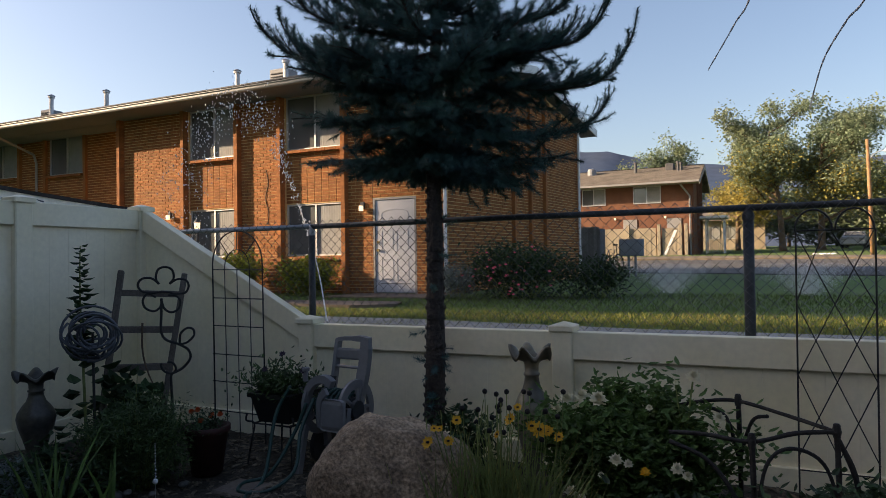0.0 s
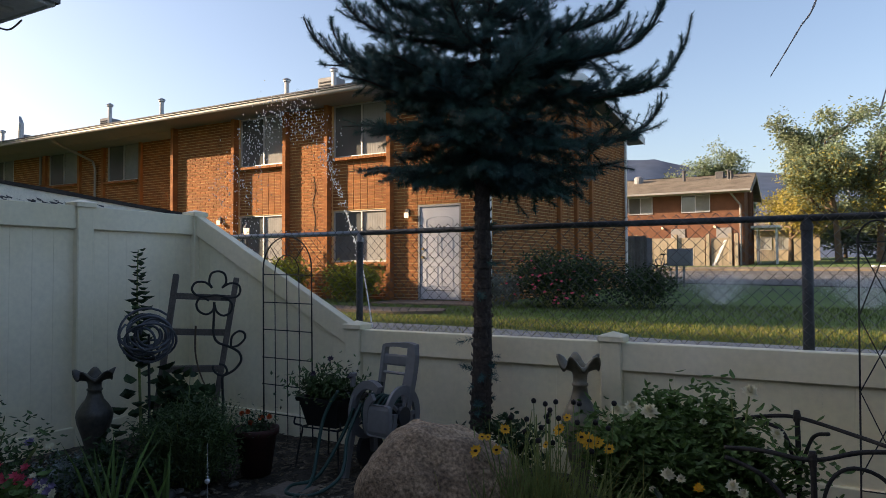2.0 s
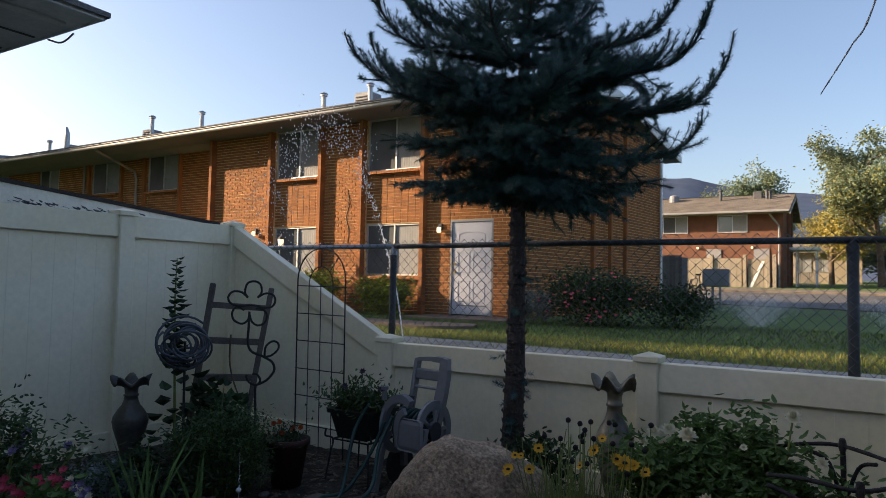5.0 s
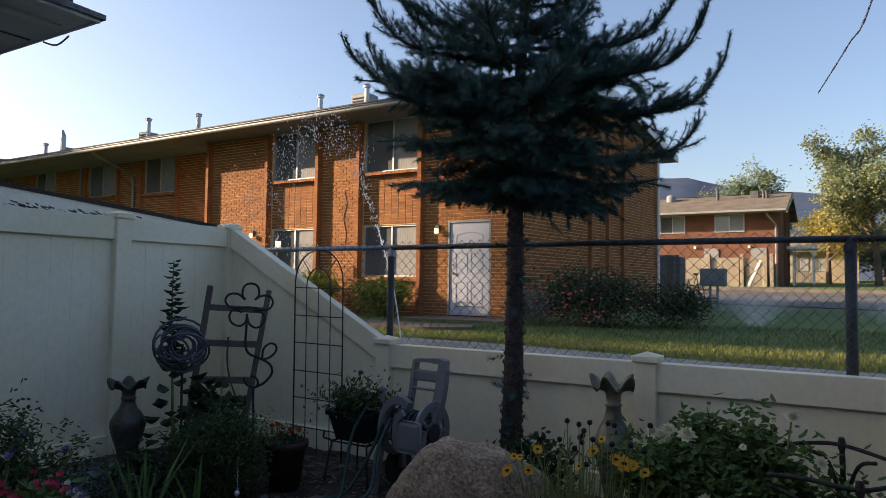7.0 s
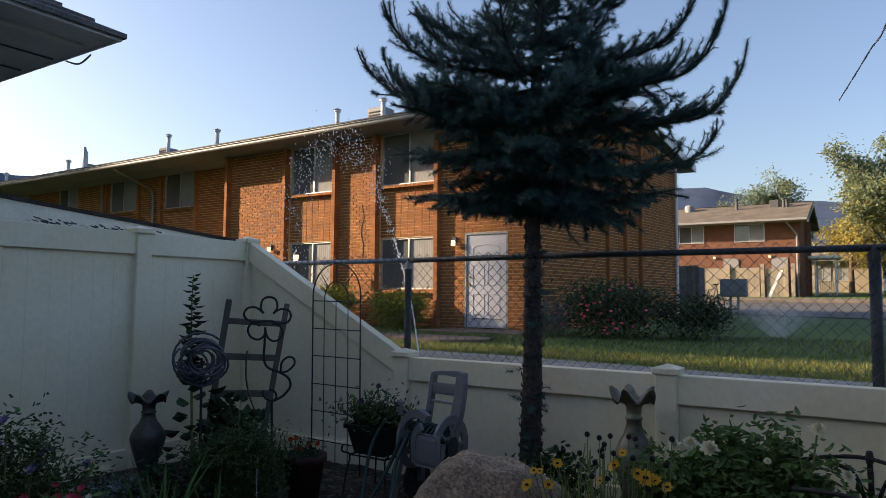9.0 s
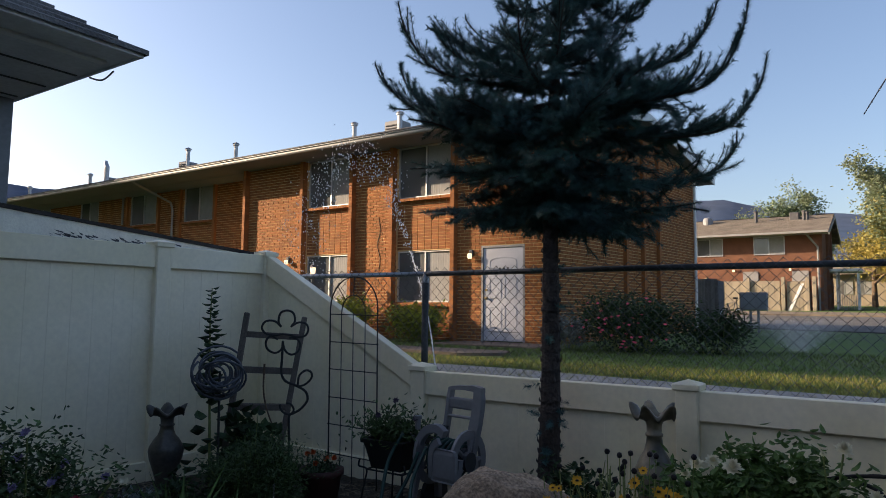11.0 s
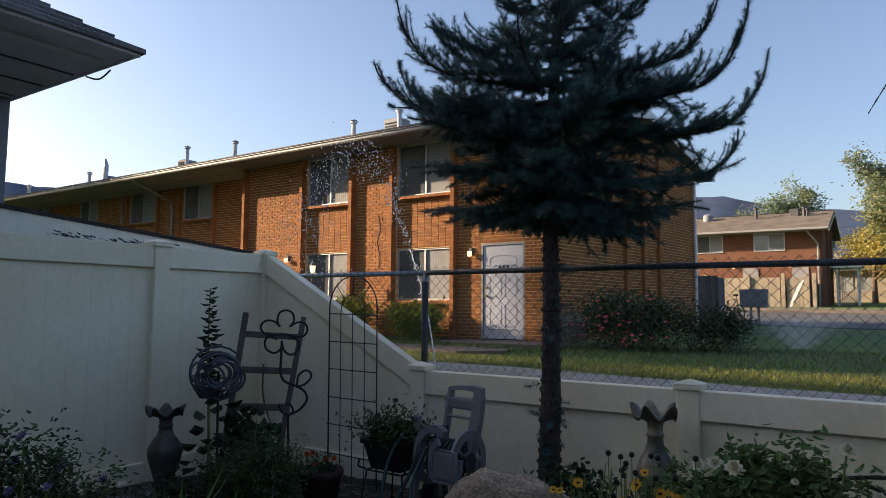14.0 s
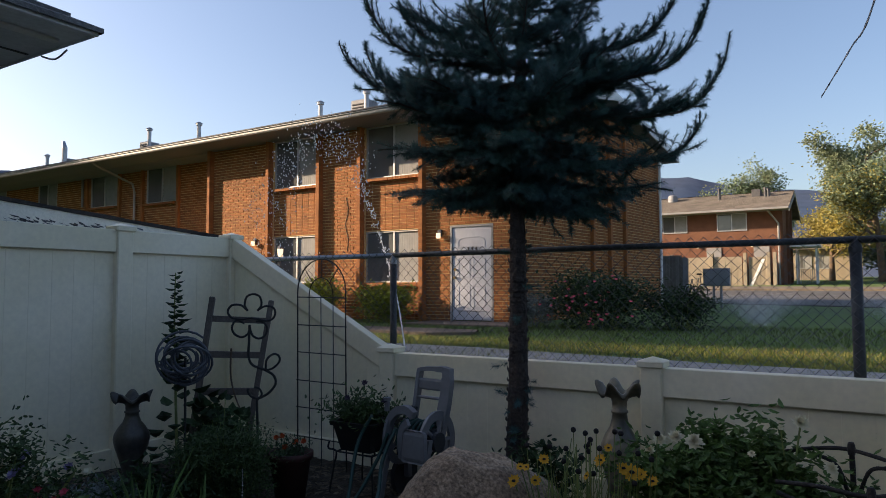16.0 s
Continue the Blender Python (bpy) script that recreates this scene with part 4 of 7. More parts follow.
leaf_tree("street_tree", (13.0, 64.0, ground_z(64)), 8.8, 4.6, 18000, 0.27, M_LEAF_G, M_BARK2, "broad green tree across the road", "trees across the road", 0.1, 12, trunk_r=0.4)
leaf_tree("street_tree", (-1.6, 66.0, ground_z(66)), 6.4, 4.0, 9000, 0.25, M_LEAF_GOLD, M_BARK2, "low golden-leaved tree behind the brick house", "trees across the road", 0.15, 17, trunk_r=0.25)
leaf_tree("far_tree", (-9.6, 76.0, ground_z(76)), 10.5, 4.7, 15000, 0.27, M_LEAF_T, M_BARK2, "round green tree rising behind a roof", "far trees", 0.3, 21, trunk_r=0.3)
leaf_tree("street_tree", (20.0, 58.0, ground_z(58)), 9.5, 5.0, 12000, 0.27, M_LEAF_G, M_BARK2, "green tree beside the parked cars", "trees across the road", 0.1, 25, trunk_r=0.35)

for k in range(7):
    leaf_tree("far_tree", (3.0 + 6.0 * k, 84 + 2.0 * (k % 2), ground_z(84)), 6.5 + (k % 3), 4.6, 4200, 0.45, M_LEAF_G, M_BARK2, "dense dark green tree behind the parked cars", "far trees", 0.0, 80 + k, trunk_r=0.2)

# ---- far brick house across the road ----
HZ = 1.40
_, add_b = shaped("brick_house", (-9, 54, HZ), "two-storey red brick house with a tan shingle roof", "house")
hx0, hx1, hy, hyb = -18.0, -4.05, 52.0, 60.0
he = 6.65
ap = 8.25
bw = MB()
bw.box(hx0, hy, HZ - 0.3, hx1, hyb, he)
bw.add([(hx1, hy, he), (hx1, hyb, he), (hx1, (hy + hyb) / 2, ap), (hx0, hy, he), (hx0, hyb, he), (hx0, (hy + hyb) / 2, ap)], [(0, 1, 2), (3, 5, 4)])
bwall = add_b("wall", bw, M_DARKBRICK, "red brick wall")
for y in (hy + 2.6, hy + 3.6, hy + 5.4):
    add_b("pier", MB().box(hx1, y, HZ, hx1 + 0.16, y + 0.2, he + 0.8), M_DARKBRICK, under=bwall)
br = MB()
n = 22
ym = (hy + hyb) / 2
for y0 in (hy - 1.35, hyb + 1.35):
    verts = []
    for k in range(n + 1):
        y, z = y0 + (ym - y0) * k / n, he + 0.06 + (ap + 0.12 - he) * k / n
        verts += [(hx0 - 0.4, y, z), (hx1 + 0.5, y, z), (hx0 - 0.4, y, z + 0.04), (hx1 + 0.5, y, z + 0.04)]
    br.add(verts, [(2 * i, 2 * i + 1, 2 * i + 3, 2 * i + 2) for i in range(2 * n + 1)])
broof = add_b("roof", br, M_SHINGLE_TAN, "tan shingle gable roof")
add_b("soffit", MB().box(hx0 - 0.4, hy - 1.25, he - 0.03, hx1 + 0.45, hy, he + 0.06), M_GUTTER, under=broof)
add_b("gutter", MB().bbox(hx0 - 0.4, hy - 1.4, he - 0.05, hx1 + 0.5, hy - 1.27, he + 0.1, 0.02), M_GUTTER, "pale gutter", under=broof)
bg = MB()
for sgn in (-1, 1):
    ye = (hy + hyb) / 2 + sgn * ((hyb - hy) / 2 + 1.35)
    ym = (hy + hyb) / 2
    bg.add([(hx1 + 0.5, ye, he + 0.02), (hx1 + 0.55, ye, he + 0.02), (hx1 + 0.55, ym, ap + 0.08), (hx1 + 0.5, ym, ap + 0.08), (hx1 + 0.5, ye, he - 0.22), (hx1 + 0.55, ye, he - 0.22), (hx1 + 0.55, ym, ap - 0.16), (hx1 + 0.5, ym, ap - 0.16)],
           [(0, 1, 2, 3), (1, 5, 6, 2), (4, 7, 6, 5), (0, 3, 7, 4), (0, 4, 5, 1)])
add_b("bargeboard", bg, M_GUTTER, under=broof)


def far_window(add, a, b, z0, z1, y, under):
    w = add("window", MB().box(a, y - 0.03, z0, b, y - 0.004, z1), M_PANE, "two-pane window", under=under)
    f = MB()
    for x0, x1, c0, c1 in ((a - 0.06, a, z0, z1), (b, b + 0.06, z0, z1), (a - 0.06, b + 0.06, z0 - 0.06, z0), (a - 0.06, b + 0.06, z1, z1 + 0.06), ((a + b) / 2 - 0.03, (a + b) / 2 + 0.03, z0, z1)):
        f.box(x0, y - 0.06, c0, x1, y - 0.003, c1)
    part("frame", f, M_ALU, w.parent).data.transform(Matrix.Translation(-w.parent.parent.location if w.parent.parent else -w.parent.location))
    part("curtain", MB().box((a + b) / 2 + 0.03, y - 0.038, z0, b, y - 0.032, z1), M_CURTAIN, w.parent).data.transform(Matrix.Translation(-w.parent.parent.location if w.parent.parent else -w.parent.location))


for a, b in ((-12.0, -10.35), (-8.2, -6.35), (-16.6, -14.8)):
    far_window(add_b, a, b, 5.40, 6.55, hy, bwall)
# pale garage fronts and doors at ground level
gx0 = -11.2
for a, b, z1 in ((-11.1, -8.65, 3.5), (-8.4, -6.55, 3.5), (-6.15, -5.0, 3.45)):
    g = add_b("garage_panel", MB().bbox(a, hy - 0.9, HZ - 0.1, b, hy - 0.75, z1, 0.02), M_CREAM, "cream painted boarded screen")
    for k in range(1, 5):
        u = a + (b - a) * k / 5
        add_b("batten", MB().box(u - 0.02, hy - 0.915, HZ, u + 0.02, hy - 0.898, z1 - 0.05), M_CREAM, under=g)
for u in (-11.25, -8.52, -6.35, -4.9, -4.5):
    add_b("post", MB().bbox(u - 0.12, hy - 1.05, HZ - 0.1, u + 0.12, hy - 0.70, 3.75, 0.02), M_CREAM, "cream post")
add_b("brace", MB().add([(-6.1, hy - 0.93, 1.5), (-5.9, hy - 0.93, 1.5), (-5.1, hy - 0.93, 3.3), (-5.3, hy - 0.93, 3.3), (-6.1, hy - 0.90, 1.5), (-5.9, hy - 0.90, 1.5), (-5.1, hy - 0.90, 3.3), (-5.3, hy - 0.90, 3.3)],
                        [(0, 1, 2, 3), (1, 5, 6, 2), (0, 3, 7, 4)]), M_WHITE, "white diagonal brace")
for a, b in ((-9.0, -8.0), (-5.9, -4.9)):
    add_b("door", MB().bbox(a, hy - 0.06, HZ, b, hy - 0.004, 4.2, 0.01), M_GUTTER, "pale door")
for u in (-9.6, -6.0):
    add_b("wall_lamp", MB().bbox(u - 0.07, hy - 0.2, 4.2, u + 0.07, hy - 0.01, 4.36, 0.03), M_LAMP, "lit wall lamp")
add_b("downpipe", MB().tube([(-4.9, hy - 0.9, he), (-4.75, hy - 0.6, he - 0.25), (-4.3, hy - 0.12, he - 0.9), (-4.3, hy - 0.12, HZ)], 0.07, 8), M_GUTTER)
for u, top in ((-8.43, 8.75), (-5.1, 8.5), (-5.3, 8.6)):
    add_b("vent_pipe", MB().tube([(u, hy + 2.4, 7.0), (u, hy + 2.4, top)], 0.11, 8).tube([(u, hy + 2.4, top - 0.1), (u, hy + 2.4, top)], 0.17, 8), M_DGREY, under=broof)
for u0, u1, z1 in ((-6.25, -5.65, 8.55),):
    add_b("roof_cooler", MB().bbox(u0, hy + 2.6, 7.2, u1, hy + 3.4, z1, 0.04), M_DGREY, "metal roof cooler", under=broof)
add_b("roof_cooler", MB().lathe([(0.28, 7.3), (0.30, 7.9), (0.36, 8.0), (0.36, 8.4), (0.30, 8.52), (0.001, 8.6)], 14, (-11.9, hy + 2.8, 0)), M_GREY, "round metal roof cooler", under=broof)
add_b("vent_hood", MB().bbox(-9.95, hy + 0.6, 7.0, -9.8, hy + 0.75, 7.35, 0.02), M_DGREY, under=broof)

# porch roof beside it
_, add_p = shaped("entrance_canopy", (-3.3, 56.4, ground_z(56)), "white flat canopy on posts beside the brick house", "canopy")
cz = ground_z(56)
add_p("canopy_roof", MB().bbox(-4.7, 55.2, 4.25, -2.0, 57.6, 4.45, 0.03), M_WHITE)
for u in (-4.45, -3.5, -2.25):
    add_p("post", MB().bbox(u - 0.05, 55.4, cz - 0.1, u + 0.05, 55.5, 4.26, 0.02), M_WHITE)
    add_p("post", MB().bbox(u - 0.05, 57.2, cz - 0.1, u + 0.05, 57.3, 4.26, 0.02), M_WHITE)
for k in range(9):
    u = -3.4 + 0.14 * k
    add_p("baluster", MB().box(u, 55.45, cz, u + 0.05, 55.5, cz + 1.0), M_GREY)
_, add_y = shaped("yellow_house", (0, 72, ground_z(72)), "pale tan bungalow with a low roof behind the trees", "house")
yz = ground_z(72)
yw = add_y("wall", MB().box(-5.4, 71, yz - 0.3, 0.6, 79, 5.0), M_CREAM, "tan stucco wall")
yr = MB().add([(-6.0, 70.2, 4.95), (1.2, 70.2, 4.95), (1.2, 75, 6.4), (-6.0, 75, 6.4), (-6.0, 79.8, 4.95), (1.2, 79.8, 4.95), (-6.0, 70.2, 4.8), (1.2, 70.2, 4.8)], [(0, 1, 2, 3), (3, 2, 5, 4), (6, 7, 1, 0), (1, 5, 2), (0, 3, 4)])
add_y("roof", yr, M_SHINGLE_TAN)
for a, b in ((-4.6, -3.4), (-3.0, -1.9)):
    far_window(add_y, a, b, 3.1, 4.2, 71, yw)

# ---- street furniture, boxes and vehicles ----
pz = ground_z(45.2)
_, add_u = shaped("utility_pole", (5.85, 45.2, pz), "brown wooden utility pole with a street lamp arm", "pole")
add_u("pole", MB().tube([(5.9, 45.2, pz - 0.2), (5.85, 45.2, pz + 3.5), (5.78, 45.2, 7.85)], [0.12, 0.11, 0.085], 10), mat("pole_wood", (0.30, 0.17, 0.08), 0.85, 0.2, 3, 30, bump=0.4), smooth=True)
arm = add_u("lamp_arm", MB().tube(spline([(5.8, 45.2, 6.6), (6.1, 45.15, 7.0), (6.55, 45.1, 7.15)], 5), 0.03, 6), M_ALU)
add_u("lamp_head", MB().lathe([(0.001, 0.10), (0.10, 0.08), (0.16, 0.0), (0.10, -0.05), (0.001, -0.06)], 10, (6.68, 45.08, 7.12)), M_WHITE, under=arm)
add_u("wire", MB().tube(spline([(5.8, 45.2, 6.2), (9, 45, 5.9), (16, 44.5, 6.6)], 8), 0.012, 4), M_PLASTIC_D)

sz = ground_z(21.4)
_, add_k = shaped("utility_box", (-3.35, 21.4, sz), "grey metal utility cabinet on two posts at the lawn's edge", "utility box")
box_u = add_k("cabinet", MB().bbox(-3.58, 21.25, 1.42, -2.88, 21.5, 1.93, 0.015), M_GREY)
add_k("cabinet_door", MB().bbox(-3.54, 21.235, 1.46, -2.92, 21.252, 1.89, 0.006), M_GREY, under=box_u)
for u in (-3.32, -3.12):
    add_k("post", MB().bbox(u - 0.03, 21.33, sz - 0.1, u + 0.03, 21.41, 1.42, 0.006), M_GREY)
ez = ground_z(24)
_, add_e = shaped("bin_enclosure", (-4.9, 24.4, ez), "dark grey boarded bin enclosure at the lawn's edge", "enclosure")
for k in range(7):
    u = -5.45 + 0.1 * k
    add_e("board", MB().bbox(u, 24.0, ez - 0.05, u + 0.094, 24.03, 2.46, 0.004), M_BOARD)
add_e("frame", MB().box(-5.47, 24.031, ez - 0.05, -4.74, 24.9, 2.40), M_DGREY)
_, add_bi = shaped("parked_bicycle", (-4.2, 23.2, ground_z(23.2)), "dark bicycle leaning beside the bin enclosure", "bicycle")
for u, v in ((-4.35, 23.0), (-4.05, 23.6)):
    bz = ground_z(v)
    wl = add_bi("wheel", MB().tube([(u + 0.1 * math.cos(c), v + 0.32 * math.cos(c), bz + 0.33 + 0.32 * math.sin(c)) for c in [math.tau * k / 20 for k in range(20)]], 0.022, 6, closed=True), M_RUBBER)
    add_bi("rim", MB().tube([(u + 0.09 * math.cos(c), v + 0.29 * math.cos(c), bz + 0.33 + 0.29 * math.sin(c)) for c in [math.tau * k / 20 for k in range(20)]], 0.010, 5, closed=True), M_ALU, under=wl)
bz = ground_z(23.3)
add_bi("frame", MB().tube([(-4.35, 23.0, bz + 0.33), (-4.28, 23.15, bz + 0.8), (-4.12, 23.45, bz + 0.85), (-4.2, 23.3, bz + 0.35), (-4.28, 23.15, bz + 0.8)], 0.018, 6).tube([(-4.2, 23.3, bz + 0.35), (-4.05, 23.6, bz + 0.33), (-4.1, 23.5, bz + 0.95)], 0.015, 6), M_CARD)
add_bi("saddle", MB().bbox(-4.18, 23.36, bz + 0.95, -4.05, 23.62, bz + 1.0, 0.02), M_RUBBER)


def car(at, turn, paint, label):
    base = thing("parked_car", at, label, "car", "cars parked across the road")
    base.rotation_euler = (0, 0, radians(turn))
    L, W, H = 4.4, 1.75, 1.42
    prof = [(-2.2, 0.35), (-2.2, 0.75), (-2.1, 0.92), (-1.25, 0.98), (-0.65, 1.38), (0.1, 1.43), (1.0, 1.40), (1.75, 1.0), (2.15, 0.95), (2.2, 0.4), (1.9, 0.28), (-1.9, 0.28)]
    bm = bmesh.new()
    f = bm.faces.new([bm.verts.new((x, -W / 2, z)) for x, z in prof])
    r = bmesh.ops.extrude_face_region(bm, geom=[f])
    for e in r["geom"]:
        if isinstance(e, bmesh.types.BMVert):
            e.co.y = W / 2
    for v in bm.verts:
        if v.co.z > 1.2:
            v.co.y *= 0.80
    bmesh.ops.recalc_face_normals(bm, faces=bm.faces[:])
    bmesh.ops.bevel(bm, geom=bm.edges[:], offset=0.06, segments=2, affect="EDGES")
    part("body", MB().bm(bm), paint, base, smooth=False)
    for s in (-1, 1):
        gl = MB().add([(-1.05, s * 0.86, 1.02), (1.45, s * 0.86, 1.04), (0.95, s * 0.735, 1.33), (-0.55, s * 0.735, 1.33)], [(0, 1, 2, 3)])
        part("side_window", gl, M_PANE, base)
    part("windscreen", MB().add([(-1.22, -0.70, 1.02), (-1.22, 0.70, 1.02), (-0.72, 0.60, 1.36), (-0.72, -0.60, 1.36)], [(0, 1, 2, 3)]), M_PANE, base)
    for x in (-1.35, 1.35):
        for s in (-1, 1):
            wh = part("wheel", MB().tube([(x, s * 0.70, 0.32), (x, s * 0.89, 0.32)], 0.32, 18), M_RUBBER, base)
            part("rim", MB().tube([(x, s * 0.72, 0.32), (x, s * 0.897, 0.32)], 0.20, 14), M_ALU, wh)
    for s in (-0.62, 0.62):
        part("headlight", MB().bbox(-2.24, s - 0.16, 0.66, -2.12, s + 0.16, 0.80, 0.03), M_CURTAIN, base)


car((7.4, 66.5, ground_z(66.5)), 78, M_CAR, "white car parked beneath the trees across the road, paint greyed for shade")
car((10.6, 66.0, ground_z(66.0)), 82, M_CARD, "dark car parked beneath the trees across the road")
car((14.2, 65.0, ground_z(65.0)), 84, M_CARD, "dark car parked beside another under the trees")
rag = MB()
for k in range(14):
    p = Vector((3.4 + rng.uniform(-0.5, 0.5), 43.0 + rng.uniform(-0.2, 0.2), ground_z(43) + 0.10))
    rag.lathe([(0.001, 0.10), (0.10, 0.08), (0.14, 0.02), (0.12, 0.0)], 7, p)
solo("litter_pile", rag, M_WHITE, "small heap of white rubbish on the far verge", "litter")

# ---- mountains, distance haze painted into their blue ----
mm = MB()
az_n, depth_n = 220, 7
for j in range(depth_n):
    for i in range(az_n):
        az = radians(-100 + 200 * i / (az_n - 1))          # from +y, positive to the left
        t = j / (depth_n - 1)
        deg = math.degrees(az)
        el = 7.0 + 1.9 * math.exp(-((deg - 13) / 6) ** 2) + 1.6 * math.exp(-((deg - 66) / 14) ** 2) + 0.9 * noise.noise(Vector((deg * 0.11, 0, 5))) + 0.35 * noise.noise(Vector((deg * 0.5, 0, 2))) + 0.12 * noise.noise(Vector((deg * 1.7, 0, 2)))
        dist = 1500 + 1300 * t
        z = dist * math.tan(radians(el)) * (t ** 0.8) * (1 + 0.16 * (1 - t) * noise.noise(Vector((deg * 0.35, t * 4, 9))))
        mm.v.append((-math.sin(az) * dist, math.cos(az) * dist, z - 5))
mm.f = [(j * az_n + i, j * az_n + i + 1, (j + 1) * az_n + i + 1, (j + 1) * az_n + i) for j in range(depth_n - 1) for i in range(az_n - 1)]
solo("mountain_backdrop", mm, M_MOUNT, "mountain ridge on the horizon, distance haze painted in as blue", "mountain", kind="structure", smooth=True)


# ---- spruce ----
def needle_mesh(segs, per_m, length, width, seed):
    """Needles set round many twigs; segs: rows of start and end."""
    r = np.random.RandomState(seed)
    s = np.array(segs, float)
    a, b = s[:, 0], s[:, 1]
    ln = np.linalg.norm(b - a, axis=1)
    cnt = np.maximum(3, (ln * per_m).astype(int))
    idx = np.repeat(np.arange(len(s)), cnt)
    t = r.rand(len(idx))[:, None]
    p = a[idx] + (b - a)[idx] * t
    d = (b - a)[idx] / ln[idx][:, None]
    w = r.normal(size=p.shape)
    w -= d * (w * d).sum(1, keepdims=True)
    w /= np.linalg.norm(w, axis=1, keepdims=True) + 1e-9
    tip = p + (w * 0.90 + d * 0.46) * length * (0.7 + 0.6 * r.rand(len(idx), 1))
    side = np.cross(w, d) * width / 2
    v = np.stack([p - side, p + side, tip], 1).reshape(-1, 3)
    mb = MB()
    mb.v = v.tolist()
    mb.f = np.arange(len(v)).reshape(-1, 3).tolist()
    return mb


def spruce(base):
    r = random.Random(11)
    b = Vector(base)
    _, add = shaped("spruce_tree", base, "young dark blue-green spruce with a bare lower trunk and upturned tips", "tree")
    H = 4.75
    tp = [b + Vector((0.03 * z + 0.012 * math.sin(z * 2.1), 0.01 * math.cos(z * 1.7), z)) for z in [i * 0.06 for i in range(int(H / 0.06))]]
    tr = [0.069 * (1 - 0.9 * i / len(tp)) * (1 + 0.10 * noise.noise(Vector((i * 0.9, 0, 0)))) for i in range(len(tp))]
    tr[0] = 0.09
    tm = MB().tube(tp, tr, 12)
    for _k in range(420):
        i = r.randrange(2, int(len(tp) * 0.5))
        c = r.uniform(0, math.tau)
        o = Vector((math.cos(c), math.sin(c), 0))
        q = tp[i] + o * tr[i] * 0.97
        s = Vector((-o.y, o.x, 0)) * r.uniform(0.008, 0.02)
        h = Vector((0, 0, r.uniform(0.015, 0.035)))
        tm.add([q - s, q + s, q + s * 0.7 + h + o * 0.006, q - s * 0.7 + h + o * 0.009, q + h * 0.4 + o * 0.013], [(0, 1, 4), (1, 2, 4), (2, 3, 4), (3, 0, 4)])
    add("trunk", tm, M_BARK, "rough scaly bark", smooth=False)
    limbs, segs = MB(), []

    def brush(p, d, length, lift, wood=0.0028):
        """One needled shoot that bends upwards."""
        pts = [Vector(p)]
        d = d.normalized()
        n = max(2, int(length / 0.06))
        for k in range(n):
            d = (d + Vector((r.gauss(0, 0.06), r.gauss(0, 0.06), lift / n + r.gauss(0, 0.04)))).normalized()
            pts.append(pts[-1] + d * length / n)
        for u, w in zip(pts, pts[1:]):
            segs.append((u, w))
        limbs.tube(pts, [wood * (1 - 0.6 * k / n) for k in range(n + 1)], 4)
        return pts

    def shoot(p, d, length, lift, forks):
        pts = brush(p, d, length, lift)
        for k in range(forks):
            i = 1 + k * (len(pts) - 2) // max(1, forks)
            e = (pts[i] - pts[i - 1]).normalized()
            sd = e.cross(Vector((0, 0, 1))).normalized() * (1 if k % 2 else -1)
            brush(pts[i], e + sd * r.uniform(0.6, 1.1) + Vector((0, 0, r.uniform(-0.15, 0.25))), length * r.uniform(0.35, 0.6), lift, 0.002)

    def limb(zz, a, R, zt, curl, full=1.0):
        """A limb from the trunk at height zz out to R at angle a, its end curling up to zt by the share curl."""
        o = Vector((math.cos(a), math.sin(a), 0))
        across = Vector((-o.y, o.x, 0))
        bow = r.uniform(-0.10, 0.10)
        pts = []
        N = 16
        for i in range(N + 1):
            q = i / N
            k = max(0.0, (q - 0.62) / 0.38)
            out = R * (q - 0.20 * curl * k * k) / (1 - 0.20 * curl)
            rise = (zt - zz) * ((1 - curl) * q + curl * k ** 1.7) - 0.07 * R * math.sin(math.pi * min(1.0, q * 1.25))
            pts.append(Vector((b.x + 0.03 * (zz - b.z), b.y, zz + rise)) + o * (0.03 + out) + across * bow * R * math.sin(2.2 * q))
        limbs.tube(pts, [0.015 * (1 - 0.86 * i / N) * min(1.0, R) + 0.002 for i in range(N + 1)], 5)
        low = max(0.0, min(1.0, (2.55 - zz) / 0.5))
        for i in range(2, N + 1):
            q = i / N
            p, d = pts[i], (pts[i] - pts[i - 1]).normalized()
            side = d.cross(Vector((0, 0, 1))).normalized()
            segs.append((pts[i - 1], p))
            if r.random() > full:
                continue
            for sg in (-1, 1):
                if q > 0.72 and r.random() < (0.35 if q < 0.9 else 0.8):
                    continue
                hh = p - (p - pts[i - 1]) * r.uniform(0, 0.8)
                L = (0.10 + 0.30 * R * (1.0 - q)) * r.uniform(0.75, 1.25)
                tilt = r.uniform(-0.35, 0.15) - 0.55 * low * (1 - 0.6 * q) + 0.25 * (1 - low) * q
                shoot(hh, d * 0.9 + side * sg * r.uniform(0.55, 1.05) + Vector((0, 0, tilt)), L, 0.1 + 0.9 * curl * q * (1 - 0.5 * low), 2 if q < 0.5 else 1 if q < 0.7 else 0)
            if q < 0.62:
                shoot(p, d * 0.7 + side * r.uniform(-0.5, 0.5) + Vector((0, 0, r.choice((-0.9, 0.6)))), 0.10 + 0.10 * R, 0.2, 2)
        for q in (0.56, 0.64, 0.72, 0.80, 0.87):
            if curl > 0.25 and R > 0.6:
                i = int(q * N)
                d = (pts[i] - pts[i - 1]).normalized()
                shoot(pts[i], d + across * r.choice((-1, 1)) * r.uniform(0.3, 0.8) + Vector((0, 0, 0.2)), r.uniform(0.12, 0.24), 1.4 * curl, 0)

    # the long limbs at the outline: height at the trunk, turn, reach, height of the tip, curl
    right = math.atan2(0.53, 0.85)
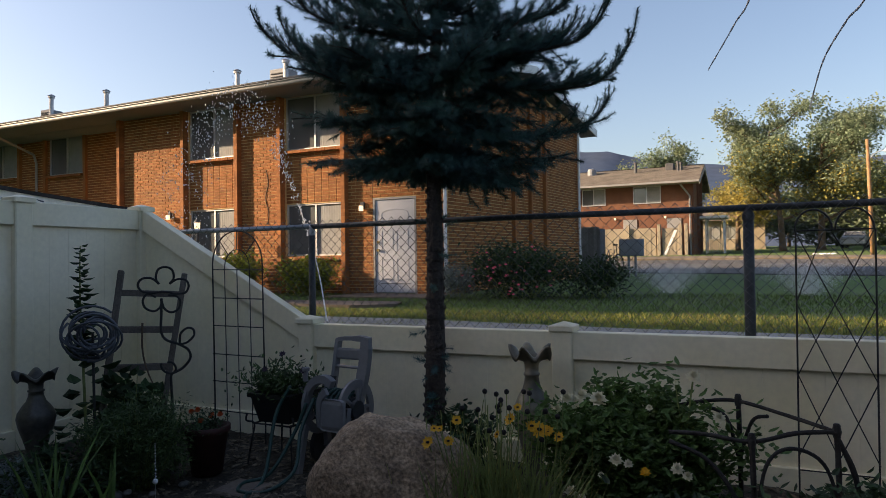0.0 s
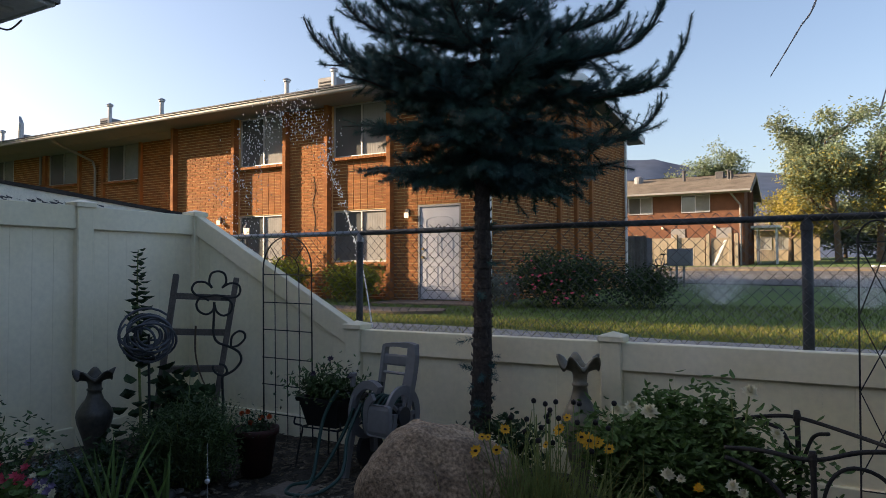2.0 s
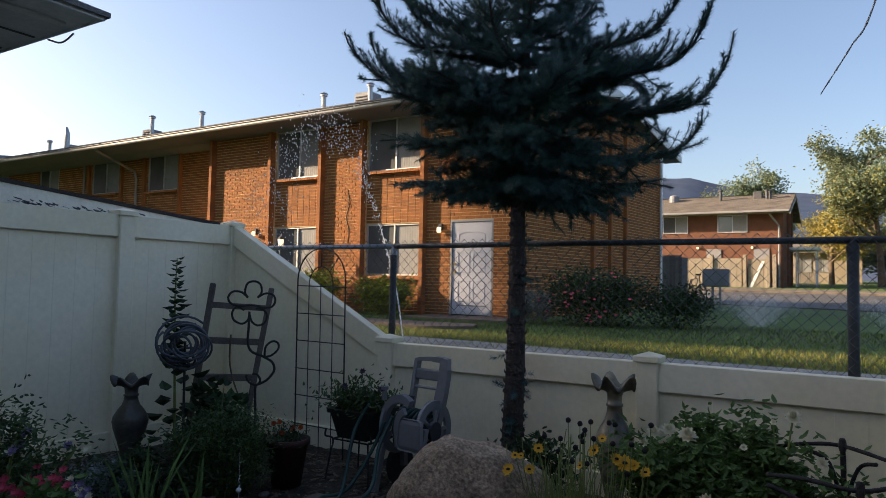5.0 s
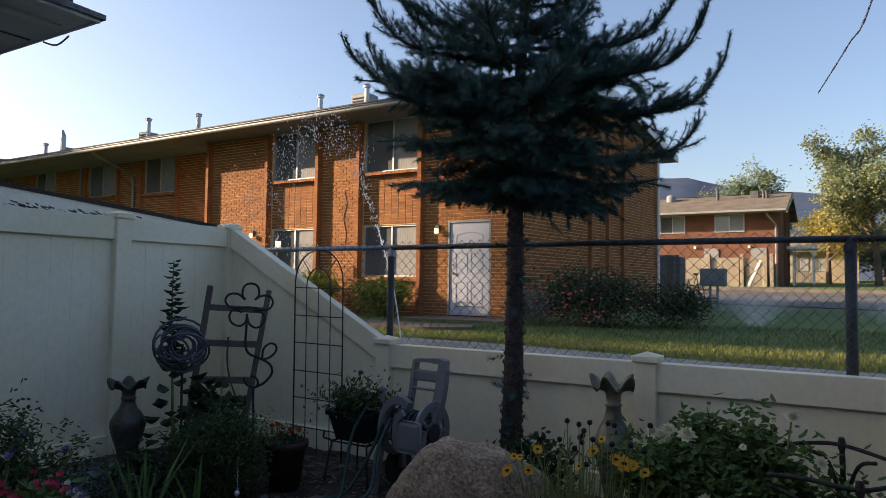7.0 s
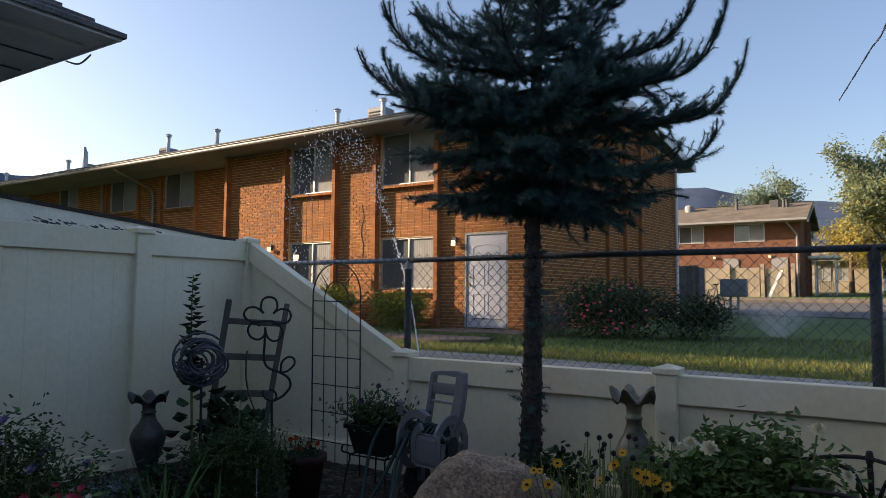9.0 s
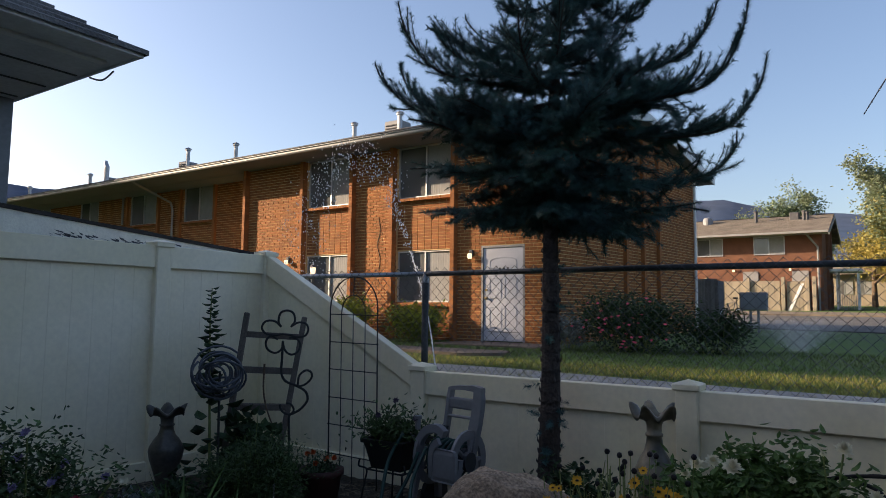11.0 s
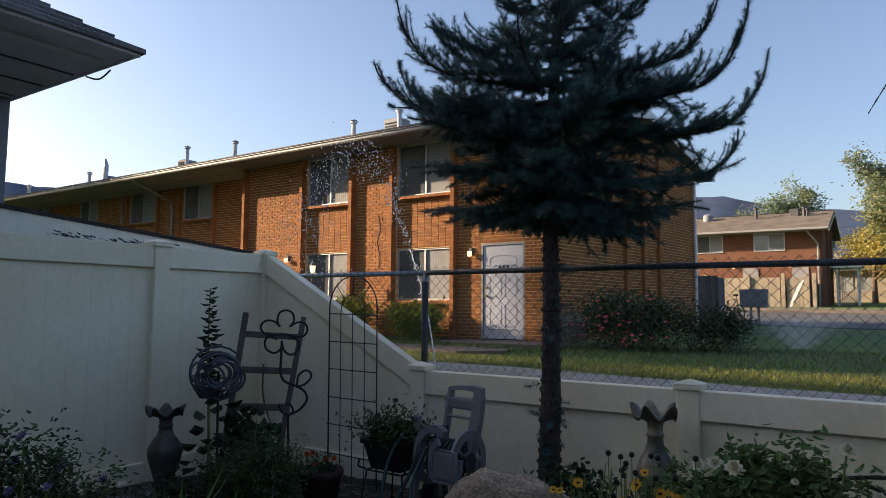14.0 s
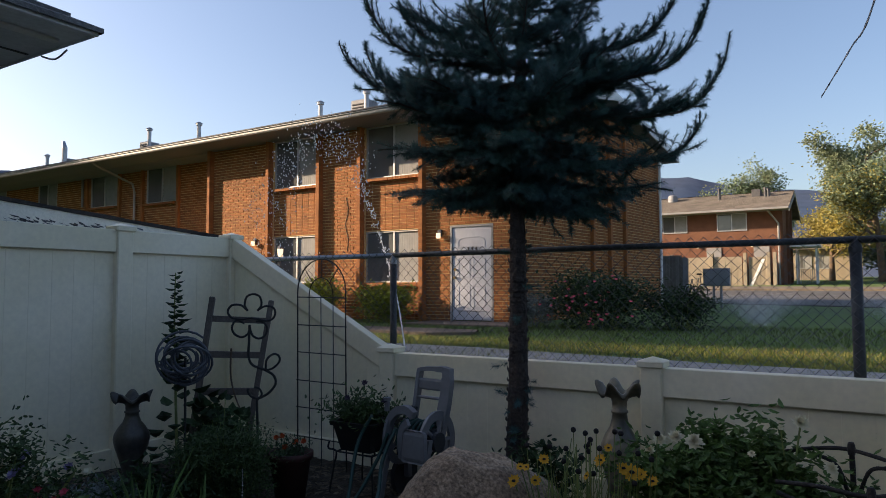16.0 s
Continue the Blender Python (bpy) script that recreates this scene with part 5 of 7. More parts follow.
    for zz, turn, R, zt, curl in ((2.54, 0.08, 1.38, 3.06, 0.85), (2.66, -0.15, 1.10, 3.25, 0.8), (2.74, 0.35, 1.02, 3.10, 0.7), (2.84, -0.30, 0.92, 3.22, 0.7), (2.56, 0.20, 1.28, 2.60, 0.3), (2.24, -0.05, 1.09, 2.48, 1.0),
                                  (2.14, 0.25, 1.02, 2.02, 0.0), (2.08, 0.10, 0.60, 1.84, 0.0), (2.06, -0.45, 0.48, 1.80, 0.0), (2.60, math.pi + 0.12, 1.09, 2.88, 0.75), (2.66, math.pi - 0.25, 1.02, 3.00, 0.75), (2.78, math.pi + 0.3, 0.97, 3.20, 0.75), (2.95, math.pi - 0.1, 0.78, 3.16, 0.3),
                                  (2.58, math.pi - 0.05, 0.97, 2.62, 0.2), (2.46, math.pi + 0.25, 0.88, 2.50, 0.2), (2.32, math.pi + 0.05, 0.86, 2.24, 0.0), (2.12, math.pi - 0.15, 0.78, 1.98, 0.0)):
        limb(zz, right + turn, R, zt, curl)
    # whorls all round
    prof = ((2.02, 0.42, -0.14, 0.0), (2.15, 0.56, -0.20, 0.0), (2.32, 0.62, -0.16, 0.1), (2.50, 0.74, 0.0, 0.4), (2.72, 0.80, 0.18, 0.6), (2.95, 0.72, 0.26, 0.6), (3.2, 0.62, 0.30, 0.6), (3.6, 0.56, 0.28, 0.5), (4.1, 0.34, 0.2, 0.5), (4.8, 0.10, 0.1, 0.4))

    def shape(z):
        for p0, p1 in zip(prof, prof[1:]):
            if z <= p1[0]:
                f = (z - p0[0]) / (p1[0] - p0[0])
                return [u + (w - u) * f for u, w in zip(p0[1:], p1[1:])]
        return prof[-1][1:]

    z = 2.05
    while z < 4.62:
        off = r.uniform(0, math.tau)
        n = 5
        for k in range(n):
            a = off + math.tau * k / n + r.uniform(-0.3, 0.3)
            zz = z + r.uniform(-0.06, 0.06)
            R, end, curl = shape(zz)
            R *= r.uniform(0.62, 1.05)
            limb(zz, a, R, zz + end + r.uniform(-0.08, 0.08), curl, 0.85 if z < 2.6 else 0.6)
        z += 0.125 if z < 2.65 else 0.20
    # shoots that hang under the lowest whorl
    for px, py, zz, L in ((0.16, 0.05, 1.94, 0.24), (0.24, 0.12, 1.98, 0.26), (0.36, 0.18, 2.02, 0.26), (0.10, 0.10, 1.98, 0.20), (-0.20, -0.02, 2.02, 0.18), (0.30, 0.05, 1.98, 0.24), (-0.34, -0.16, 2.02, 0.2), (0.44, 0.24, 2.02, 0.22)):
        p = b + Vector((px + 0.055, py, zz - b.z))
        shoot(p, Vector((px * 0.8, py * 0.8, -1.0)), L, 0.25, 3)
    for _k in range(30):
        zz = r.uniform(0.35, 1.75)
        a = r.uniform(0, math.tau)
        p = b + Vector((0.03 * zz + 0.055 * math.cos(a), 0.055 * math.sin(a), zz - b.z))
        segs.append((p, p + Vector((math.cos(a), math.sin(a), r.uniform(-0.3, 0.4))) * r.uniform(0.03, 0.11)))
    tagged(add("branch_wood", limbs, M_BARK), kind="stuff")
    tagged(add("needles", needle_mesh(segs, 840, 0.034, 0.0037, 5), M_NEEDLE), kind="stuff")


spruce((-1.578, 4.41, SOIL))

# ---- boulder ----
bm = bmesh.new()
bmesh.ops.create_icosphere(bm, subdivisions=6, radius=1)
U = Vector((0.87, 0.49, 0))
W = Vector((-0.49, 0.87, 0))
for v in bm.verts:
    c = v.co.normalized()
    k = 1 + 0.10 * noise.noise(c * 1.4) + 0.05 * noise.noise(c * 3.2) + 0.018 * noise.noise(c * 9) + 0.010 * noise.noise(c * 24)
    k -= 0.05 * max(0, noise.noise(c * 2.2 + Vector((3, 1, 0))))
    u, w, z = (c.x * 0.43 + 0.045) * k, c.y * 0.27 * k, c.z * 0.33 * k
    z -= (u + 0.12) * 0.33 if u > -0.12 else (-0.12 - u) * 0.25
    z = min(z, 0.285 - 0.16 * abs(u + 0.13) + 0.03 * noise.noise(c * 4))
    v.co = U * u + W * w + Vector((0, 0, z))
rock_mb = MB().bm(bm, Matrix.Translation((-1.19, 3.27, 0.40)))
solo("boulder", rock_mb, M_GRANITE, "rounded reddish granite boulder lying on the soil", "boulder", smooth=True)


# ---- plants ----
def bush(name, c, radii, n, size, leaf_mat, label, category="shrub", group="", stems=10, seed=1, up=0.0, aspect=0.55, blossom=None, dense=0.55):
    r = random.Random(seed)
    base = (c[0], c[1], c[2] - radii[2])
    _, add = shaped(name, base, label, category, group)
    sm, lv = MB(), MB()
    b = Vector(base)
    clumps = []
    for k in range(stems):
        a = r.uniform(0, math.tau)
        f = r.uniform(0.3, 1.0)
        top = Vector(c) + Vector((math.cos(a) * radii[0] * f, math.sin(a) * radii[1] * f, radii[2] * math.sqrt(max(0.02, 1 - f * f * 0.8)) * r.uniform(0.5, 1.08)))
        foot = b + Vector((math.cos(a) * radii[0] * 0.2, math.sin(a) * radii[1] * 0.2, -0.02))
        line = spline([foot, (foot + top) / 2 + Vector((0, 0, radii[2] * 0.2)), top], 4)
        rr = max(0.003, radii[2] * 0.02)
        sm.tube(line, [rr * (1 - 0.7 * i / len(line)) for i in range(len(line))], 5)
        clumps += [(line[-1], 1.0), (line[-3], 0.9), (line[len(line) // 2], 0.9)]
    tagged(add("stem_wood", sm, M_STEM), kind="stuff")
    for _k in range(n):
        if r.random() < dense:
            q, f = r.choice(clumps)
            p = q + Vector((r.gauss(0, 1) * radii[0], r.gauss(0, 1) * radii[1], r.gauss(0, 1) * radii[2])) * 0.135 * f
        else:
            d = Vector((r.gauss(0, 1), r.gauss(0, 1), r.gauss(0, 1))).normalized() * (r.random() ** 0.4)
            p = Vector(c) + Vector((d.x * radii[0], d.y * radii[1], d.z * radii[2])) * (0.9 + 0.18 * noise.noise(d * 2 + Vector((seed, 0, 0))))
        if p.z < base[2] - 0.01:
            p.z = base[2] + 0.02
        d = Vector((r.uniform(-1, 1), r.uniform(-1, 1), r.uniform(-0.6, 0.6) + up))
        (lv.ovate if c[1] < 6 else lv.leaf)(p, d, Vector((r.uniform(-.6, .6), r.uniform(-.6, .6), 1)), size * r.uniform(0.6, 1.3), size * aspect * r.uniform(0.7, 1.2))
    tagged(add("leaves", lv, leaf_mat), kind="stuff")
    return add, clumps, r


def bloom(add, p, size, petal_mat, r, petals=9, layers=2, centre=None, face=Vector((0.2, -0.6, 0.8))):
    f = face.normalized()
    s = f.orthogonal().normalized()
    t = f.cross(s)
    mb = MB()
    for l in range(layers):
        for k in range(petals):
            a = math.tau * (k + 0.5 * l) / petals + r.uniform(-0.1, 0.1)
            d = (s * math.cos(a) + t * math.sin(a)) * (1.0 - 0.25 * l) + f * (0.15 + 0.5 * l)
            mb.leaf(Vector(p), d, f, size * 0.5 * r.uniform(0.85, 1.1), size * 0.30, 0.12)
    fl = add("blossom", mb, petal_mat)
    if centre:
        add("flower_centre", MB().lathe([(0.001, 0.10 * size), (0.10 * size, 0.09 * size), (0.15 * size, 0.02 * size), (0.12 * size, -0.03 * size)], 8, Vector(p) + f * 0.02 * size), centre, under=fl)


# roses with cream flowers
add_r, cl_r, rr = bush("rose_bush", (-0.25, 3.78, 0.40), (0.46, 0.30, 0.36), 12000, 0.048, M_LEAF, "green rose bush with cream white flowers by the fence", "shrub", stems=26, seed=31)
for p, s in (((-0.50, 3.60, 0.74), 0.07), ((-0.44, 3.62, 0.755), 0.07), ((-0.36, 3.60, 0.745), 0.09), ((-0.545, 3.60, 0.69), 0.055), ((0.03, 3.66, 0.855), 0.075), ((-0.04, 3.65, 0.83), 0.03), ((-0.14, 3.58, 0.73), 0.035), ((0.13, 3.62, 0.70), 0.06),
             ((-0.26, 3.46, 0.53), 0.065), ((-0.21, 3.46, 0.52), 0.045), ((-0.02, 3.46, 0.52), 0.06), ((0.02, 3.45, 0.50), 0.05), ((0.18, 3.40, 0.36), 0.085), ((0.21, 3.38, 0.33), 0.07), ((-0.45, 3.45, 0.38), 0.06), ((-0.40, 3.44, 0.36), 0.05), ((0.10, 3.63, 0.62), 0.045), ((-0.33, 3.5, 0.45), 0.035)):
    bloom(add_r, p, s * 1.0, M_WPET, rr, 9, 5)
add_r("stem", MB().tube(spline([(-0.02, 3.72, 0.45), (0.0, 3.70, 0.65), (0.03, 3.66, 0.85)], 5), 0.004, 5).tube(spline([(0.0, 3.72, 0.5), (-0.03, 3.68, 0.7), (-0.04, 3.65, 0.83)], 5), 0.003, 5), M_STEM)
bloom(add_r, (-0.14, 3.44, 0.50), 0.05, M_YEL, rr, 8, 2)
bloom(add_r, (-0.30, 3.44, 0.27), 0.05, M_YEL, rr, 8, 2)

# black-eyed daisies
_, add_d = shaped("daisy_clump", (-0.75, 3.30, SOIL), "clump of yellow black-eyed daisies with thin stems and dark seed heads", "flowers")
rd = random.Random(5)
st, lf2 = MB(), MB()
heads = []
for k in range(70):
    a = Vector((-0.76 + rd.gauss(0, 0.10), 3.30 + rd.gauss(0, 0.07), SOIL - 0.02))
    top = Vector((a.x + rd.gauss(0, 0.13), a.y + rd.gauss(0, 0.06), rd.uniform(0.38, 0.76)))
    st.tube(spline([a, (a + top) / 2 + Vector((rd.gauss(0, 0.02), rd.gauss(0, 0.02), 0.03)), top], 4), [0.0028 - 0.0001 * i for i in range(9)], 4)
    heads.append(top)
for k in range(1000):
    a = Vector((-0.76 + rd.gauss(0, 0.13), 3.30 + rd.gauss(0, 0.08), SOIL))
    e = a + Vector((rd.gauss(0, 0.12), rd.gauss(0, 0.08), rd.uniform(0.18, 0.48)))
    m = (a + e) / 2 + Vector((0, 0, 0.05))
    w = Vector((rd.uniform(-1, 1), rd.uniform(-1, 1), 0)).normalized() * rd.uniform(0.003, 0.006)
    lf2.add([a - w, a + w, m + w, m - w, e], [(0, 1, 2, 3), (3, 2, 4)])
tagged(add_d("stem_wood", st, M_STEM), kind="stuff")
tagged(add_d("grass_leaves", lf2, M_STEM), kind="stuff")
for k, (x, y, z, s) in enumerate(((-0.985, 3.18, 0.60, 0.065), (-0.96, 3.19, 0.66, 0.04), (-0.86, 3.2, 0.70, 0.05), (-0.90, 3.2, 0.61, 0.05), (-0.66, 3.3, 0.70, 0.06), (-0.63, 3.31, 0.75, 0.04), (-0.55, 3.35, 0.655, 0.08), (-0.58, 3.34, 0.67, 0.06), (-0.52, 3.36, 0.65, 0.06),
                                  (-1.03, 3.15, 0.44, 0.05), (-1.07, 3.14, 0.53, 0.05), (-0.70, 3.25, 0.645, 0.04), (-0.80, 3.2, 0.37, 0.06), (-0.47, 3.36, 0.63, 0.05), (-0.92, 3.16, 0.67, 0.035))):
    bloom(add_d, (x, y, z), s, M_YEL, rd, 11, 1, M_SEED, Vector((rd.gauss(0, 0.4), -0.8, 0.6)))
    st2 = MB().tube(spline([(x * 0.5 - 0.38, 3.30, SOIL), (x * 0.8 - 0.15, y + 0.05, z * 0.6 + 0.05), (x, y + 0.005, z - 0.004)], 5), 0.0025, 4)
    add_d("stem", st2, M_STEM)
for k in range(22):
    p = Vector((-0.70 + rd.gauss(0, 0.13), 3.34 + rd.gauss(0, 0.05), rd.uniform(0.62, 0.82)))
    add_d("seed_head", MB().lathe([(0.001, 0.012), (0.009, 0.008), (0.012, 0.0), (0.008, -0.009), (0.001, -0.011)], 8, p), M_SEED)
    add_d("stem", MB().tube([(p.x * 0.6 - 0.3, 3.32, SOIL), (p.x * 0.9 - 0.07, p.y, 0.4), p], 0.002, 4), M_STEM)

bush("low_shrub", (-1.30, 4.25, 0.30), (0.26, 0.15, 0.22), 700, 0.05, M_LEAF_D, "low dark leafy shrub at the foot of the spruce", seed=41)
bush("low_shrub", (-2.97, 3.40, 0.31), (0.36, 0.30, 0.27), 15000, 0.030, M_LEAF_M, "rounded fine-leaved dark green shrub", seed=42, stems=40, aspect=0.3)
bush("low_shrub", (-3.42, 3.72, 0.40), (0.19, 0.17, 0.26), 150, 0.10, M_LEAF_D, "leafy dark plant with rounded leaves against the fence", seed=43, aspect=0.9)
bush("low_shrub", (-3.15, 3.0, 0.22), (0.40, 0.35, 0.16), 900, 0.05, M_LEAF_D, "low tangle of dark leaves and dry stalks", seed=44)
bush("low_shrub", (-2.35, 2.55, 0.17), (0.35, 0.30, 0.14), 900, 0.04, M_LEAF_D, "low ground cover of small dark leaves", seed=45)
bush("low_shrub", (0.62, 3.5, 0.26), (0.34, 0.40, 0.22), 2600, 0.045, M_LEAF_D, "low dark foliage round the iron border", seed=46, stems=16)
bush("low_shrub", (0.58, 3.22, 0.29), (0.42, 0.15, 0.27), 3000, 0.04, M_LEAF_D, "low dark leafy plants in front of the iron border", seed=50, stems=18)
bush("hedge", (15.0, 79.0, ground_z(79) + 2.0), (17.0, 1.4, 2.4), 12000, 0.62, M_LEAF_G, "long dark green hedge behind the parked cars", "hedge", seed=55, stems=60, dense=0.25)
bush("silver_plant", (-3.33, 2.86, 0.22), (0.22, 0.16, 0.12), 900, 0.03, M_LEAF_B, "low silvery grey leafy plant on the soil", "plant", seed=49, aspect=0.4)
bush("low_shrub", (0.72, 4.12, 0.20), (0.34, 0.22, 0.11), 1500, 0.040, M_LEAF_D, "low dark leafy plants under the trellis", seed=101, stems=16)
bush("low_shrub", (1.30, 4.0, 0.26), (0.26, 0.28, 0.18), 1600, 0.045, M_LEAF_D, "dark leafy plant in the corner of the bed", seed=102, stems=16)
bush("silver_plant", (0.92, 3.72, 0.26), (0.15, 0.12, 0.16), 900, 0.03, M_LEAF_B, "small silvery grey leafy plant by the fence", "plant", seed=47, aspect=0.3)
bush("low_shrub", (0.12, 3.15, 0.24), (0.55, 0.28, 0.22), 3200, 0.045, M_LEAF_D, "low leafy plants at the front of the bed", seed=48)

# flowering shrub on the near side of the bed
add_w, cl_w, rw = bush("flower_shrub", (-2.78, 2.04, 0.47), (0.27, 0.33, 0.42), 4600, 0.031, M_LEAF_M, "straggly shrub with small lilac and white flowers by the tall fence", seed=51, stems=22)
for k in range(60):
    q, _f = rw.choice(cl_w)
    p = q + Vector((rw.gauss(0, 0.03), rw.gauss(0, 0.03), rw.uniform(0, 0.05)))
    bloom(add_w, p, 0.05, M_LILAC if k % 3 == 0 else M_WPET, rw, 7, 2)
add_g, cl_g, rg = bush("geranium_plant", (-2.52, 2.10, 0.38), (0.20, 0.22, 0.16), 520, 0.05, M_LEAF, "geranium with bright pink flower heads", "flowers", seed=52, aspect=0.9)
for k in range(26):
    p = Vector((-2.56 + rg.gauss(0, 0.06), 2.10 + rg.gauss(0, 0.08), 0.52 + rg.uniform(-0.03, 0.05)))
    bloom(add_g, p, 0.045, M_PINK, rg, 6, 2)
for k in range(16):
    p = Vector((-2.50 + rg.gauss(0, 0.04), 2.26 + rg.gauss(0, 0.04), 0.48 + rg.uniform(-0.05, 0.04)))
    bloom(add_g, p, 0.04, M_LILAC if k % 2 else M_WPET, rg, 6, 2)

for k, (hx, hy2, hz, hr1, hr2) in enumerate(((-1.75, 3.05, 0.17, 0.30, 0.10), (-0.35, 2.9, 0.2, 0.35, 0.14), (0.95, 3.2, 0.2, 0.3, 0.16), (-3.6, 2.5, 0.22, 0.35, 0.16), (-3.3, 2.1, 0.24, 0.4, 0.18))):
    bush("low_shrub", (hx, hy2, hz), (hr1, 0.26, hr2), 1500, 0.035, M_LEAF_D, "low dark leafy ground cover on the soil", seed=90 + k, stems=12)

# iris leaves
for (ix, iy, top, sd) in ((-2.58, 2.62, 0.62, 1), (-2.44, 2.78, 0.52, 2), (-2.75, 2.72, 0.60, 3)):
    ri = random.Random(sd)
    im = MB()
    for k in range(7):
        a = Vector((ix + ri.gauss(0, 0.025), iy + ri.gauss(0, 0.025), SOIL - 0.02))
        e = Vector((ix + ri.gauss(0, 0.10), iy + ri.gauss(0, 0.10), top * ri.uniform(0.75, 1.05)))
        m = a.lerp(e, 0.6) + Vector((0, 0, 0.04))
        w = Vector((ri.uniform(-1, 1), ri.uniform(-1, 1), 0)).normalized() * 0.0075
        n = w.cross(Vector((0, 0, 1))) * 0.25
        im.add([a - w, a + n, a + w, m - w, m + n, m + w, e], [(0, 1, 4, 3), (1, 2, 5, 4), (3, 4, 6), (4, 5, 6)])
    solo("iris_plant", im, M_LEAF, "fan of sword-shaped green iris leaves", "plant", "iris plants")

# hollyhock
_, add_hh = shaped("hollyhock", (-3.71, 3.60, SOIL), "tall hollyhock spike with small leaves up the stem", "plant")
rh = random.Random(9)
hs = MB().tube(spline([(-3.68, 3.62, SOIL), (-3.70, 3.61, 0.7), (-3.715, 3.60, 1.2), (-3.71, 3.60, 1.50)], 6), [0.011 - 0.00045 * i for i in range(19)], 6)
add_hh("stem", hs, M_STEM)
hl = MB()
for k in range(64):
    z = 0.75 + 0.76 * (k / 64)
    f = 1 - (z - 0.75) / 0.80
    a = k * 2.4
    d = Vector((math.cos(a), math.sin(a), rh.uniform(-0.3, 0.25)))
    hl.ovate(Vector((-3.705, 3.605, z)), d, Vector((0, 0, 1)), (0.04 + 0.12 * f) * rh.uniform(0.6, 1.2), (0.04 + 0.075 * f) * rh.uniform(0.7, 1.2))
for k in range(22):
    a = rh.uniform(0, math.tau)
    q = Vector((-3.69, 3.61, rh.uniform(0.30, 0.72)))
    d = Vector((math.cos(a), math.sin(a), rh.uniform(-0.1, 0.35)))
    hl.ovate(q + d * rh.uniform(0.02, 0.16), d, Vector((0, 0, 1)), rh.uniform(0.09, 0.17), rh.uniform(0.08, 0.13))
add_hh("leaves", hl, M_LEAF_D)

# ---- garden ornaments ----
def plane(at, ux, scale):
    a, u = Vector(at), Vector((ux[0], ux[1], 0)).normalized()
    return lambda x, y: a + u * x * scale + Vector((0, 0, y * scale))


# rolled-iron flower on a stem
P = plane((-3.325, 3.907, 1.135), (0.675, 0.737), 0.00167)
_, add_i = shaped("iron_flower", (-3.28, 3.95, SOIL), "black bent-iron flower ornament on a curling stem", "ornament")


def iron(pts, name="petal", closed=False, r=0.0075):
    line = spline([P(x, y) for x, y in pts], 6)
    add_i(name, MB().tube(line, r, 8), M_IRON, smooth=True)


iron([(-8, 62), (-20, 85), (-12, 120), (15, 130), (40, 118), (46, 85), (30, 62)])
iron([(-8, 62), (-35, 85), (-70, 85), (-86, 60), (-70, 35), (-30, 28), (0, 32), (40, 28)])
iron([(30, 62), (60, 80), (92, 75), (102, 50), (88, 25), (50, 22), (30, 28)])
iron([(-20, 10), (-50, 25), (-68, 0), (-60, -30), (-30, -45), (-5, -30), (0, 0)])
iron([(0, 0), (10, -35), (35, -52), (62, -40), (70, -8), (52, 15), (25, 18)])
iron([(0, 5), (-1, -60), (-2, -125), (15, -160), (60, -180), (98, -205), (106, -240), (80, -275), (50, -292), (35, -300), (34, -340), (38, -450), (38, -640)], "stem", r=0.0085)
iron([(66, -182), (70, -140), (95, -118), (118, -125), (120, -150), (95, -175), (70, -182)], "leaf")
iron([(35, -298), (8, -285), (-4, -262), (0, -255)], "leaf")
iron([(36, -300), (52, -280), (40, -255), (20, -250)], "leaf")

# wooden ladder
_, add_l = shaped("wooden_ladder", (-3.6, 4.05, SOIL), "short weathered wooden ladder leaning on the white fence", "ladder")
lt, rt = Vector((-3.72, 3.92, 1.33)), Vector((-3.44, 4.22, 1.30))
back = Vector((0.13, -0.12, 0))


def bar(p, q, w, h, ux):
    """A squared timber from p to q."""
    p, q = Vector(p), Vector(q)
    d = (q - p).normalized()
    s = Vector((*ux, 0)).normalized()
    t = d.cross(s).normalized()
    s = t.cross(d)
    bm = bmesh.new()
    bmesh.ops.create_cube(bm, size=1)
    L = (q - p).length
    for v in bm.verts:
        v.co = (p + q) / 2 + d * v.co.z * L + s * v.co.x * w + t * v.co.y * h
    bmesh.ops.bevel(bm, geom=bm.edges[:], offset=min(w, h) * 0.15, segments=1, affect="EDGES")
    return MB().bm(bm)


lux = (0.68, 0.73)
lb, rb = lt + back + Vector((-0.10, -0.11, -1.23)), rt + back + Vector((-0.13, -0.14, -1.2))
add_l("side_rail", bar(lb, lt, 0.040, 0.07, lux), M_WOOD)
add_l("side_rail", bar(rb, rt, 0.040, 0.07, lux), M_WOOD)
for f in (0.878, 0.675, 0.467, 0.248):
    add_l("rung", bar(lb.lerp(lt, f) - Vector((0.01, 0.01, 0)), rb.lerp(rt, f) + Vector((0.01, 0.01, 0)), 0.06, 0.032, (-lux[1], lux[0])), M_WOOD)
st = MB().tube(spline([(-3.45, 3.86, 0.98), (-3.46, 3.87, 0.78), (-3.42, 3.9, 0.6), (-3.33, 3.95, 0.42)], 5), [0.007 - 0.0002 * i for i in range(16)], 6)
solo("dry_stick", st, M_BARK2, "thin dry brown stick leaning in front of the ladder", "stick")

